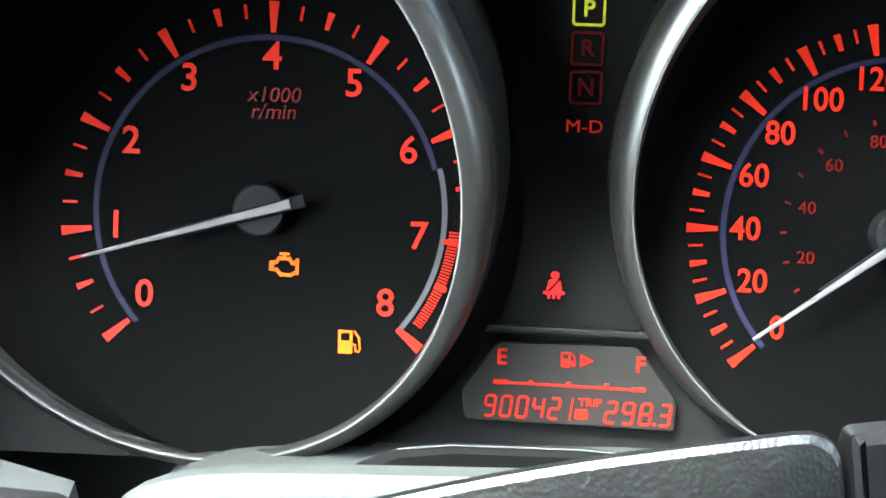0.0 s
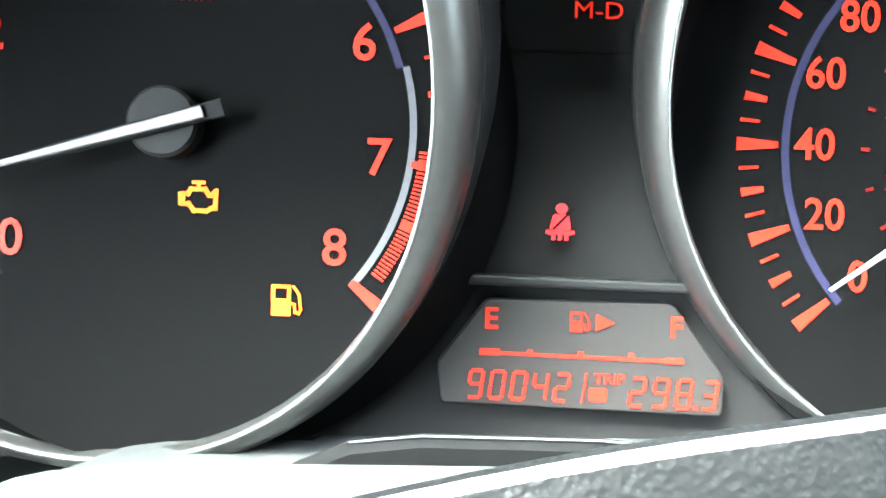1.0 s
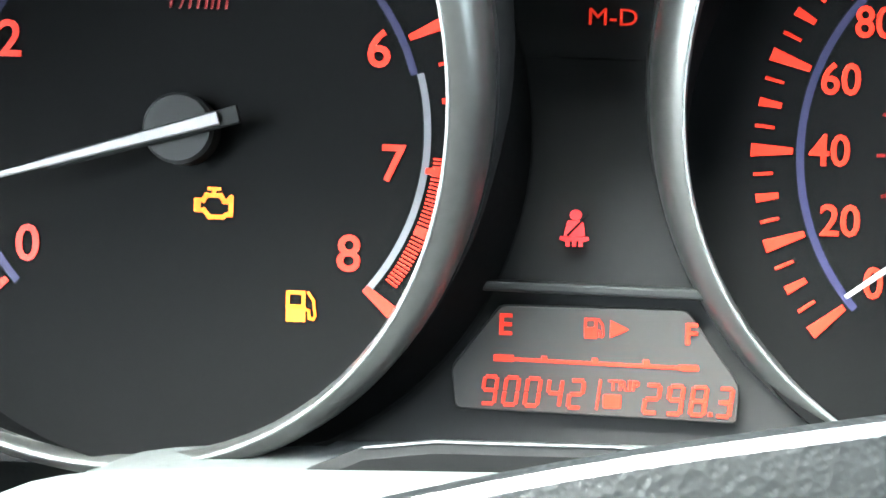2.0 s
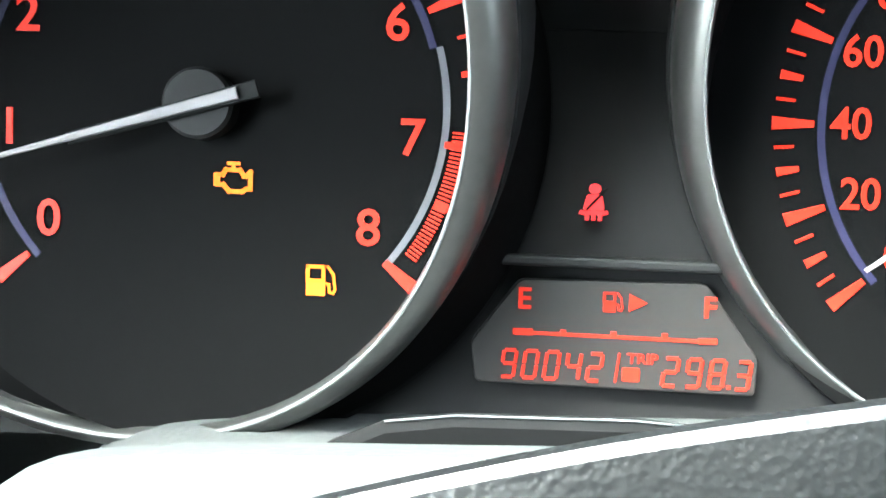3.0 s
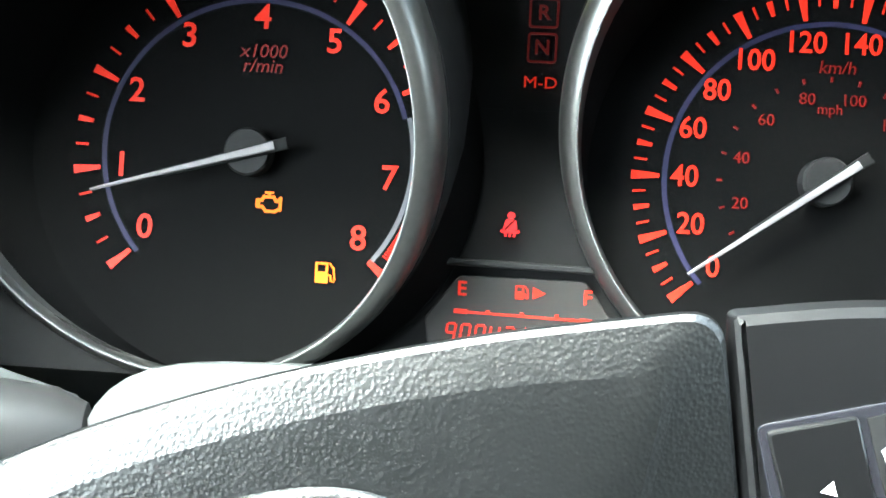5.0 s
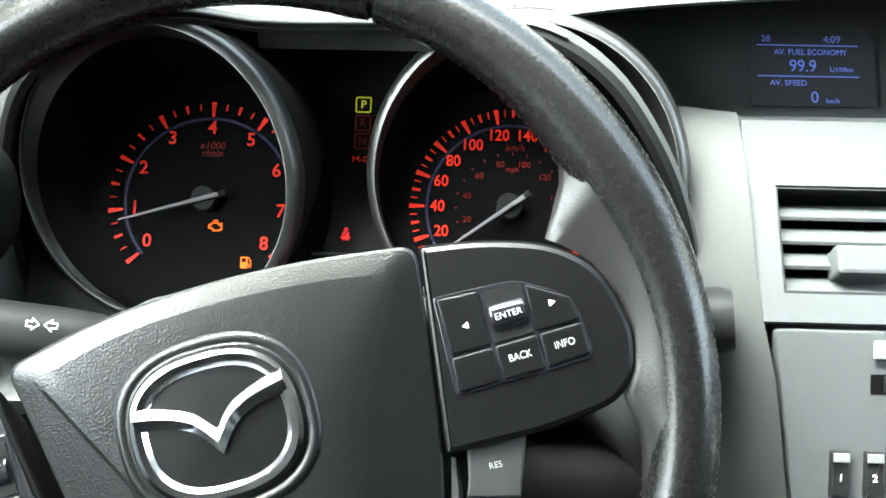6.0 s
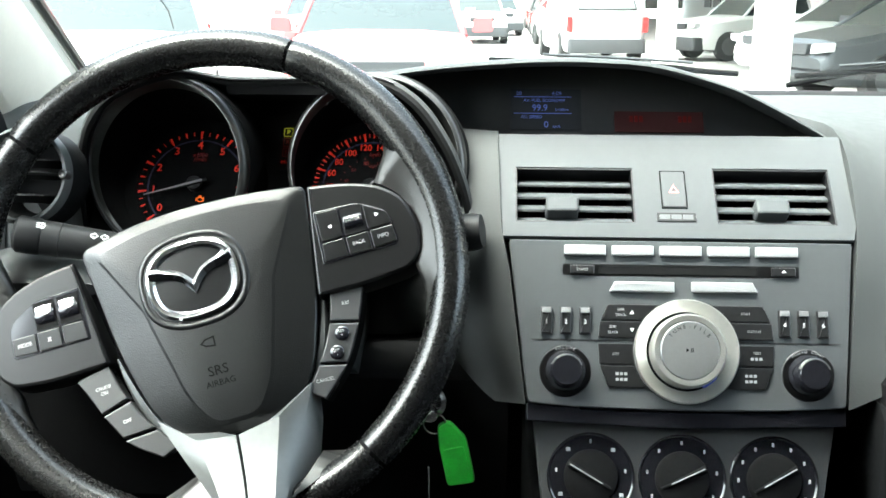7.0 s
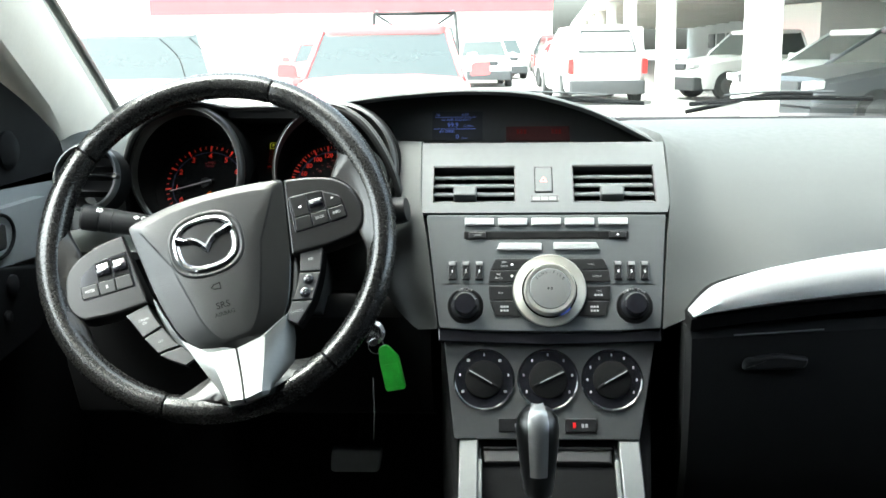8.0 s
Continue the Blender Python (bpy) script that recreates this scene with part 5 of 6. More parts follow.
pedal = thing("brake_pedal", Matrix(), "dark rubber brake pedal in the footwell", "pedal")
part("plate", prism(bmesh.new(), rounded([(-0.293, 0.585), (-0.222, 0.585), (-0.216, 0.620), (-0.290, 0.622)], 0.008), -0.36, -0.345, 0.004, Matrix(((1, 0, 0, 0), (0, 0, -1, 0), (0, 1, 0, -0.02), (0, 0, 0, 1)))), M["door"], pedal)
part("arm", tube([(-0.255, 0.36, 0.60), (-0.25, 0.42, 0.70), (-0.25, 0.45, 0.86)], 0.009, 10), M["matt"], pedal)


# ---- centre stack ----
def panel(y0, z0, y1, z1):
    return axes_pose((0, y0, z0), (1, 0, 0), (0, y1 - y0, z1 - z0))


PA, PB, PC = panel(0.1335, 0.975, 0.2045, 1.050) @ Matrix.Diagonal((1, 1.1246, 1, 1)), panel(0.083, 0.857, 0.133, 0.975), panel(0.053, 0.757, 0.090, 0.845)
CX = 0.0055

vents_panel = thing("vent_panel", PA, "light grey painted panel around the centre vents", "dash panel")


def framed(outer_pts, holes, z0, z1, bevel=0.0):
    """A plate with rectangular holes, built as strips between sorted edges."""
    bm = bmesh.new()
    x0, y0, x1, y1 = outer_pts
    xs_ = sorted({x0, x1, *[h[0] for h in holes], *[h[2] for h in holes]})
    ys_ = sorted({y0, y1, *[h[1] for h in holes], *[h[3] for h in holes]})
    for xa, xb in zip(xs_, xs_[1:]):
        for ya, yb in zip(ys_, ys_[1:]):
            cx_, cy_ = (xa + xb) / 2, (ya + yb) / 2
            if any(h[0] < cx_ < h[2] and h[1] < cy_ < h[3] for h in holes):
                continue
            prism(bm, rect(xa, ya, xb, yb), z0, z1)
    bmesh.ops.remove_doubles(bm, verts=bm.verts, dist=1e-6)
    bm.verts.index_update()
    pairs = {}
    for f in bm.faces:
        pairs.setdefault(frozenset(v.index for v in f.verts), []).append(f)
    bmesh.ops.delete(bm, geom=[f for fs in pairs.values() if len(fs) > 1 for f in fs], context="FACES_ONLY")
    return bm


VENTS = [(-0.127, 0.0140, -0.0290, 0.0620), (0.0370, 0.0140, 0.1330, 0.0625)]
bm = framed((-0.141, 0.0018, 0.1475, 0.0925), VENTS, 0.0, 0.0040)
for v in bm.verts:
    if v.co.y < 0.004:
        v.co.x = CX + (v.co.x - CX) * 0.975
part("plate", bm, M["stack"], vents_panel)
part("lower_seam", slab(-0.1375, 0.0003, 0.1440, 0.0017, -0.004, 0.0006), M["matt"], vents_panel, "dark seam above the radio")


def air_vent(x0, y0, x1, y1, tab):
    w, h = x1 - x0, y1 - y0
    ob = thing("centre_air_vent", PA @ Matrix.Translation((x0, y0, 0)), "rectangular air vent with four grey slats and a sliding tab", "air vent", "centre vents")
    bm = framed((-0.0012, -0.0012, w + 0.0012, h + 0.0012), [(0.0012, 0.0012, w - 0.0012, h - 0.0012)], -0.03, 0.0030)
    part("frame", bm, M["black"], ob)
    part("well", slab(0.0, 0.0, w, h, -0.034, -0.030), M["matt"], ob)
    for i in range(4):
        yv = 0.0065 + i * (h - 0.004) / 4
        bm = prism(bmesh.new(), rect(0.0015, -0.0055, w - 0.0015, 0.0055), -0.0010, 0.0010, 0.0006, Matrix.Translation((0, yv, -0.0065)) @ Matrix.Rotation(radians(-42), 4, "X"))
        part("slat", bm, M["stack"], ob, "grey slat")
    for i in range(7):
        part("rear_vane", slab(w * (i + 1) / 8 - 0.0006, 0.002, w * (i + 1) / 8 + 0.0006, h - 0.002, -0.028, -0.016), M["matt"], ob)
    part("tab", slab(tab - 0.0135, 0.0085, tab + 0.0135, 0.0215, -0.008, 0.0062, 0.0025, 0.002), M["stack"], ob, "grey sliding tab")
    return ob


air_vent(*VENTS[0], 0.0385)
air_vent(*VENTS[1], 0.0460)
hz = thing("hazard_switch", PA @ Matrix.Translation((0.0035, 0.0430, 0.004)), "upright grey hazard switch with a faint red triangle", "switch")
part("surround", framed((-0.0106, -0.0166, 0.0106, 0.0166), [(-0.0096, -0.0156, 0.0096, 0.0156)], -0.002, 0.0004), M["matt"], hz)
part("key", slab(-0.0096, -0.0156, 0.0096, 0.0156, -0.002, 0.0014, 0.0015, 0.0006), M["stack"], hz)
part("triangle", outline(bmesh.new(), [(-0.0035, -0.003), (0.0035, -0.003), (0.0, 0.003)], 0.0009, 0.0018), mat("faint_red", (0.55, 0.12, 0.11), 0.5), hz, "faint red triangle", flat=True)
lamp_strip = thing("lamp_strip", PA @ Matrix.Translation((0.0042, 0.0190, 0.004)), "small black strip with three pale lamp windows", "indicator strip")
part("base", slab(-0.0160, -0.0038, 0.0160, 0.0038, -0.002, 0.0008, 0.001, 0.0003), M["black"], lamp_strip)
for i in range(3):
    part("window", slab(-0.0138 + i * 0.0094, -0.0020, -0.0054 + i * 0.0094, 0.0020, 0.0006, 0.0012), M["heater"], lamp_strip, flat=True)

# radio
radio = thing("car_radio", PB, "grey built-in car radio with silver buttons and a large round knob", "car radio")
outline_pts = rounded([(-0.1165, -0.002), (-0.075, -0.005), (CX, -0.0065), (0.088, -0.005), (0.1315, -0.002), (0.1415, 0.1285), (-0.1325, 0.1285)], [0.004, 0.05, 0.05, 0.05, 0.004, 0.003, 0.003], 4)
part("faceplate", prism(bmesh.new(), outline_pts, -0.01, 0.0040, 0.0010), M["stack"], radio)
part("bottom_lip", prism(bmesh.new(), rounded([(-0.117, -0.0165), (CX, -0.0205), (0.132, -0.0165), (0.1325, -0.003), (0.088, -0.0060), (CX, -0.0075), (-0.075, -0.0060), (-0.1175, -0.003)], 0.001, 2), -0.02, 0.0010, 0.001), M["gloss"], radio, "black lower edge of the radio")
Z0, Z1 = 0.0040, 0.0062
for i in range(5):
    x0 = -0.0880 + i * 0.0381
    b = part("preset_button", slab(x0, 0.1160, x0 + 0.0333, 0.1242, Z0 - 0.002, Z1 + 0.001, 0.0010, 0.0009), M["button"], radio, "long silver button")
    bars("button_mark", x0 + 0.0166, 0.1200, 0.012, 0.0012, M["grey"], b, Z1 + 0.0011, 4)
part("slot_recess", slab(-0.0890, 0.1000, 0.0985, 0.1090, Z0 - 0.002, Z0 + 0.0003, 0.001), M["spoke"], radio, "dark recess around the disc slot")
part("disc_slot", slab(-0.0600, 0.1013, 0.0655, 0.1072, Z0 - 0.001, Z0 + 0.0008, 0.0008), M["matt"], radio, "black disc slot")
for x0, wd in ((-0.0830, "LOAD"), (0.0765, "")):
    b = part("slot_button", slab(x0, 0.1008, x0 + 0.0190, 0.1080, Z0, Z0 + 0.0026, 0.0010, 0.0008), M["black"], radio, "black slot button")
    if wd:
        writing("button_text", wd, x0 + 0.0095, 0.1043, 0.0034, M["grey"], b, Z0 + 0.0028)
    else:
        part("eject_mark", prism(bmesh.new(), [(x0 + 0.0075, 0.1038), (x0 + 0.0115, 0.1038), (x0 + 0.0095, 0.1060)], Z0 + 0.0026, Z0 + 0.0029), M["white"], b, flat=True)
for poly in ([(-0.0520, 0.0868), (-0.0005, 0.0868), (-0.0005, 0.0950), (-0.0480, 0.0950)], [(0.0130, 0.0872), (0.0655, 0.0872), (0.0610, 0.0955), (0.0130, 0.0955)]):
    part("wide_button", prism(bmesh.new(), rounded(poly, 0.0010, 2), Z0 - 0.002, Z1 + 0.001, 0.0009), M["button"], radio, "wide silver button")
for i, x0 in enumerate((-0.1055, -0.0902, -0.0749, 0.0818, 0.0967, 0.1117)):
    b = part("number_button", prism(bmesh.new(), rect(x0 - 0.0010, 0.0525, x0 + 0.0080, 0.0740, 0.0010), Z0 - 0.002, Z0 + 0.0030, 0.0012), M["black"], radio, "narrow black number button")
    # grey slab stands for the windscreen mirrored in the button's curved top
    part("bright_top", prism(bmesh.new(), rect(x0 - 0.0002, 0.0690, x0 + 0.0072, 0.0733, 0.0006), Z0 + 0.0026, Z0 + 0.0036, 0.0005, Matrix.Translation((0, 0, 0.0004)) @ Matrix.Translation((0, 0.07, Z0 + 0.003)) @ Matrix.Rotation(radians(-9), 4, "X") @ Matrix.Translation((0, -0.07, -Z0 - 0.003))), M["capgrey"], b, "grey slab painting the windscreen's sheen on the upper end")
    writing("button_text", str(i + 1), x0 + 0.0035, 0.0620, 0.0048, M["white"], b, Z0 + 0.0031, bold=0.01)
part("face_line", slab(-0.1140, 0.0474, 0.1285, 0.0482, Z0, Z0 + 0.0004), M["black"], radio)

# key fields round the big knob
KX, KY = 0.0080, 0.0400


def ring_key(s, y0, y1, xo0, xo1, words):
    ri = 0.0420
    xi = lambda y: math.sqrt(max(1e-6, ri * ri - (y - KY) ** 2)) if abs(y - KY) < ri else 0.006
    ys = [y0 + (y1 - y0) * i / 5 for i in range(6)]
    pts = [Vector((KX + s * xi(y), y)) for y in ys] + [Vector((KX + s * xo1, y1)), Vector((KX + s * xo0, y0))]
    k = part("radio_key", prism(bmesh.new(), rounded(pts, 0.0008, 1), Z0 - 0.001, Z0 + 0.0016, 0.0005), M["black"], radio, "black radio key", flat=True)
    cx_ = KX + s * (0.5 * (xo0 + xo1) + max(xi((y0 + y1) / 2), 0.03)) / 2
    for j, wd in enumerate(words):
        yy = (y0 + y1) / 2 + (len(words) - 1) * 0.0022 - j * 0.0044
        if wd:
            writing("key_text", wd, cx_ - (0.004 if wd in ("SEEK", "TRACK") else 0), yy, 0.0030, M["grey"], k, Z0 + 0.0018, squeeze=0.9)
        else:
            bars("key_mark", cx_, yy, 0.010, 0.0022, M["grey"], k, Z0 + 0.0018, 3)
    return k


for s, rows_ in ((-1, ((0.0640, 0.0768, 0.0670, 0.0610, ("SEEK", "TRACK")), (0.0500, 0.0630, 0.0690, 0.0675, ("SEEK", "TRACK")), (0.0290, 0.0455, 0.0680, 0.0690, ("DISP",)), (0.0110, 0.0280, 0.0610, 0.0675, ("", "")))), (1, ((0.0640, 0.0768, 0.0670, 0.0610, ("SCAN",)), (0.0500, 0.0630, 0.0690, 0.0675, ("AUTO-M",)), (0.0290, 0.0455, 0.0680, 0.0690, ("TEXT", "")), (0.0110, 0.0280, 0.0610, 0.0675, ("", ""))))):
    for y0, y1, xo0, xo1, words in rows_:
        k = ring_key(s, y0, y1, xo0, xo1, words)
        if words[0] == "SEEK":
            up = 1 if y0 > 0.06 else -1
            yy = (y0 + y1) / 2
            part("arrow_mark", prism(bmesh.new(), [(KX - 0.0440, yy - up * 0.0013), (KX - 0.0405, yy - up * 0.0013), (KX - 0.04225, yy + up * 0.0018)], Z0 + 0.0016, Z0 + 0.0019), M["white"], k, flat=True)
km = Matrix.Translation((KX, KY, Z0))
knob = part("tuning_knob_ring", lathe([(0.0412, -0.001), (0.0412, 0.0046), (0.0406, 0.0054), (0.0398, 0.0054), (0.0390, 0.0048), (0.0316, 0.0016), (0.0305, -0.0005)], 72, m=km), M["knobring"], radio, "broad silver ring")
part("knob_gap", lathe([(0.0318, 0.0008), (0.0290, 0.0008)], 60, m=km), M["matt"], knob, "dark gap round the knob")
part("knob_glow", lathe([(0.0314, 0.0012), (0.0300, 0.0016), (0.0290, 0.0012)], 12, m=km, arc=(-66, -40)), M["blue"], knob, "faint blue light beside the knob")
part("knob_body", lathe([(0.0292, 0.0), (0.0292, 0.0085), (0.0288, 0.0150), (0.0272, 0.0172), (0.0235, 0.0168), (0.0230, 0.0140)], 72, m=km), M["knobring"], knob, "satin metal knob")
cap = part("knob_cap", lathe([(0.0230, 0.012), (0.0230, 0.0162), (0.0220, 0.0170), (0.012, 0.0176), (0.0, 0.0176)], 60, m=km), M["capgrey"], knob, "grey centre cap")
for i, ch in enumerate("TUNE-FILE"):
    an = radians(142 - 13 * i)
    writing("cap_text", ch, KX + 0.0185 * math.cos(an), KY + 0.0185 * math.sin(an), 0.0042, M["dark"], cap, Z0 + 0.0175, turn=an - math.pi / 2)
bm = bmesh.new()
prism(bm, [(KX - 0.0030, KY - 0.0016), (KX - 0.0030, KY + 0.0016), (KX - 0.0005, KY)], Z0 + 0.0176, Z0 + 0.0179)
for q in (0.0006, 0.0018):
    prism(bm, rect(KX + q, KY - 0.0016, KX + q + 0.0007, KY + 0.0016), Z0 + 0.0176, Z0 + 0.0179)
part("play_mark", bm, M["dark"], cap, flat=True)
for x, wd in ((-0.0870, "VOLUME"), (0.1028, "AUDIO CONT")):
    m_ = Matrix.Translation((x, 0.0230, Z0))
    part("knob_scale", lathe([(0.0205, 0.0), (0.0200, 0.0004), (0.0160, 0.0004)], 48, m=m_), M["spoke"], radio, "dark ring around the knob")
    kb = part("small_knob", lathe([(0.0160, 0.0), (0.0158, 0.006), (0.0140, 0.0085), (0.0125, 0.0170), (0.0110, 0.0185), (0.0, 0.0185)], 48, m=m_), M["gloss"], radio, "small black rotary knob")
    # satin arc on the upper side only paints the knob's crescent highlight
    part("bright_edge", lathe([(0.0129, 0.0158), (0.0128, 0.0172), (0.0117, 0.0184), (0.0112, 0.0183)], 40, m=m_, arc=(20, 160)), M["satin"], kb, "bright upper edge")
    for i, ch in enumerate(wd):
        an = radians(90 + 9 * (len(wd) - 1) / 2 - 9 * i) if len(wd) < 8 else radians(90 + 8.4 * (len(wd) - 1) / 2 - 8.4 * i)
        writing("scale_text", ch, x + 0.0186 * math.cos(an), 0.0230 + 0.0186 * math.sin(an), 0.0034, M["grey"], radio, Z0 + 0.0006, turn=an - math.pi / 2)

# heater controls
heater = thing("heater_panel", PC, "silver-grey heater panel with three black rotary dials", "heater controls")
part("plate", prism(bmesh.new(), rounded([(-0.0990, -0.021), (0.1055, -0.021), (0.1270, 0.0950), (-0.1120, 0.0950)], 0.003), -0.012, 0.0030, 0.0010), M["heater"], heater)
for k, (x, ang) in enumerate(((-0.0660, 150), (0.0055, 25), (0.0768, 30))):
    m_ = Matrix.Translation((x, 0.0450, 0.0030))
    dial = part("dial", lathe([(0.0345, -0.001), (0.0345, 0.0012), (0.0335, 0.0022), (0.0322, 0.0012), (0.0, 0.0010)], 64, m=m_), M["gloss"], heater, "black dial with white marks")
    part("dial_rim", lathe([(0.0350, -0.0005), (0.0348, 0.0020), (0.0338, 0.0026)], 64, m=m_, arc=(195, 345)), M["chrome"], dial, "bright lower rim")
    part("turning_knob", lathe([(0.0215, 0.0), (0.0210, 0.0030), (0.0195, 0.0040), (0.0, 0.0043)], 48, m=m_), M["matt"], dial)
    d_ = Vector((math.cos(radians(ang)), math.sin(radians(ang)), 0))
    c_ = Vector((x, 0.0450, 0.0078))
    part("pointer", tube([c_ - d_ * 0.018, c_ + d_ * 0.020], [0.0012, 0.0026], 8, squash=0.7), M["hub"], dial, "grey pointer")
    part("pointer_line", tube([c_ + Vector((0, 0, 0.0018)) - d_ * 0.010, c_ + Vector((0, 0, 0.0022)) + d_ * 0.019], 0.0005, 6), M["grey"], dial, flat=True)
    for i in range(7 if k < 2 else 9):
        an = radians(210 - (240 / (6 if k < 2 else 8)) * i)
        p = Vector((x + 0.0275 * math.cos(an), 0.0450 + 0.0275 * math.sin(an)))
        bars("dial_mark", p.x, p.y, 0.0034 if (k == 0 and i % 2 == 0) else 0.0016, 0.0030, M["grey"], dial, 0.0045, 1, 0.0)
for x0, x1 in ((-0.0500, -0.0150), (0.0240, 0.0590)):
    b = part("heater_button", slab(x0, -0.0135, x1, 0.0018, 0.0, 0.0050, 0.0015, 0.001), M["black"], heater, "black heater button")
    bars("button_mark", x0 + 0.022, -0.006, 0.008, 0.004, M["grey"], b, 0.0051, 2)
    if x0 > 0:
        part("button_lamp", slab(x0 + 0.0085, -0.0085, x0 + 0.0115, -0.0025, 0.0048, 0.0053), M["icon"], b, "lit red lamp", flat=True)

# information display under its arched hood
display = thing("information_display", Matrix(), "smoked information display in an arched grey hood on the dash", "display")
top = [(-0.252, 1.098), (-0.215, 1.104), (-0.172, 1.1085), (-0.110, 1.1125), (-0.060, 1.1125), (-0.006, 1.108), (0.054, 1.092), (0.095, 1.0745), (0.123, 1.0605), (0.1405, 1.0515)]
tl_ = smooth_line([(x, 0, z) for x, z in top], 5)
rows = []
for p in tl_:
    f = (p.z - 1.048) / 0.064
    h = p.z + 0.0030 * min(1.0, max(0.0, f))
    yl = 0.016 * max(0.0, min(1.0, 1 - f))
    rows.append([Vector((p.x, yl + 0.197, h - 0.0026)), Vector((p.x, yl + 0.194, h - 0.0006)), Vector((p.x, yl + 0.197, h + 0.0012)), Vector((p.x, yl + 0.215, h + 0.002)), Vector((p.x + 0.003, 0.27, h - 0.004 * f)), Vector((p.x + 0.01, 0.35, 1.050 + (h - 1.050) * 0.72)), Vector((p.x + 0.02, 0.45, 1.046 + (h - 1.050) * 0.25)), Vector((p.x + 0.02, 0.45, 1.030)), Vector((p.x, 0.275, 1.035 if f > 0.3 else 1.04)), Vector((p.x, 0.270, max(1.040, h - 0.008))), Vector((p.x, 0.22 + yl, h - 0.006))])
part("hood", loft(rows), M["dash"], display, "light grey arched hood", angle=50)
rows = []
for p in tl_:
    k = max(0.0, min(1.0, (-0.142 - p.x) / 0.058))
    yb, zb = 0.2200 + 0.017 * k, 1.0485 + 0.008 * k * k
    rows.append([Vector((p.x, 0.262, p.z - 0.002)), Vector((p.x, yb, zb)), Vector((p.x, yb + 0.005, zb - 0.0045)), Vector((p.x, 0.268, p.z - 0.004))])
screen = part("screen", loft(rows), M["smoked"], display, "smoked dark screen")
part("sill", loft([[Vector((x, 0.2050, 1.0514)), Vector((x, 0.2030, 1.0505)), Vector((x, 0.223, 1.0440)), Vector((x, 0.219, 1.0506))] for x in (-0.141, -0.10, 0.0, 0.10, 0.1465)]), M["stack"], display)

# lit read-outs behind the smoked screen
SM = axes_pose((-0.0065, 0.2205, 1.0525), (1, 0, 0), (0, 0.0405, 0.0605))
readout = part("trip_readout", prism(bmesh.new(), rect(-0.124, 0.003, -0.062, 0.043), -0.0008, 0.0004, 0, SM), M["lcdblue"], screen, "dark grey dot-matrix read-out")


def on_screen(ob):
    ob.data.transform(SM)
    return ob


on_screen(writing("screen_text", "28", -0.1170, 0.0385, 0.0050, M["blue"], readout, 0.0007))
on_screen(writing("screen_text", "4:09", -0.0835, 0.0385, 0.0052, M["blue"], readout, 0.0007))
on_screen(writing("screen_text", "AV. FUEL ECONOMY", -0.0945, 0.0315, 0.0042, M["blue"], readout, 0.0007, squeeze=0.95))
on_screen(writing("screen_text", "99.9", -0.0985, 0.0240, 0.0090, M["blue"], readout, 0.0007, squeeze=0.9))
on_screen(writing("screen_text", "L/100km", -0.0790, 0.0225, 0.0034, M["blue"], readout, 0.0007))
on_screen(writing("screen_text", "AV. SPEED", -0.1060, 0.0150, 0.0042, M["blue"], readout, 0.0007))
on_screen(writing("screen_text", "0", -0.0930, 0.0075, 0.0085, M["blue"], readout, 0.0007))
on_screen(writing("screen_text", "km/h", -0.0840, 0.0058, 0.0034, M["blue"], readout, 0.0007))
bm = bmesh.new()
for yy in (0.0350, 0.0185):
    prism(bm, rect(-0.1215, yy, -0.0705, yy + 0.0005), 0.0004, 0.0008, 0, SM)
part("screen_line", bm, M["blue"], readout, flat=True)
red_out = part("audio_readout", prism(bmesh.new(), rect(-0.0330, 0.0015, 0.0445, 0.0215), -0.0008, 0.0004, 0, SM), M["lcdred"], screen, "dark red audio read-out")
for x_, n_ in ((-0.0135, 3), (0.029, 3)):
    on_screen(bars("screen_bar", x_, 0.0140, 0.013, 0.0062, M["dimred"], red_out, 0.0006, n_))


# ---- console and gear lever ----
console = thing("centre_console", Matrix(), "silver and black centre console with an open cubby", "centre console")
part("body", loft([[Vector((x, y, z)) for x, z in rounded([(-w, 0.34), (w2, 0.34), (w2, zt), (-w, zt)], 0.015)] for y, w, w2, zt in ((0.14, 0.118, 0.130, 0.84), (0.06, 0.104, 0.121, 0.735), (-0.02, 0.098, 0.112, 0.66), (-0.30, 0.105, 0.112, 0.645), (-0.75, 0.11, 0.115, 0.64))]), M["matt"], console, "black console body")
PD = panel(-0.016, 0.688, 0.050, 0.738) @ Matrix.Translation((0.0115, 0, 0)) @ Matrix.Diagonal((1.063, 0.70, 1, 1))
part("cubby_back", prism(bmesh.new(), rect(-0.080, 0.0, 0.0655, 0.118), -0.050, -0.046, 0, PD), M["matt"], console)
for x0, x1 in ((-0.0987, -0.0794), (0.0669, 0.0885)):
    part("side_rail", prism(bmesh.new(), rounded([(x0, -0.10), (x1, -0.10), (x1, 0.1150), (x0, 0.1150)], 0.002), -0.03, 0.0030, 0.0015, PD), M["silver"], console, "silver side rail of the cubby")
for x in (-0.0775, 0.0640):
    part("cubby_wall", prism(bmesh.new(), rect(x - 0.0012, 0.006, x + 0.0012, 0.112), -0.048, -0.004, 0, PD), M["dark"], console)
    part("rail_inlay", prism(bmesh.new(), rect(x - 0.0022, 0.012, x + 0.0022, 0.080, 0.001), -0.010, -0.0015, 0.0005, PD), M["silver"], console, "silver runner in the cubby")
lid = part("cubby_lid", prism(bmesh.new(), rounded([(-0.0740, 0.0760), (0.0600, 0.0760), (0.0625, 0.1080), (-0.0765, 0.1080)], 0.005), -0.030, -0.006, 0.004, PD), M["spoke"], console, "black sliding lid of the cubby")
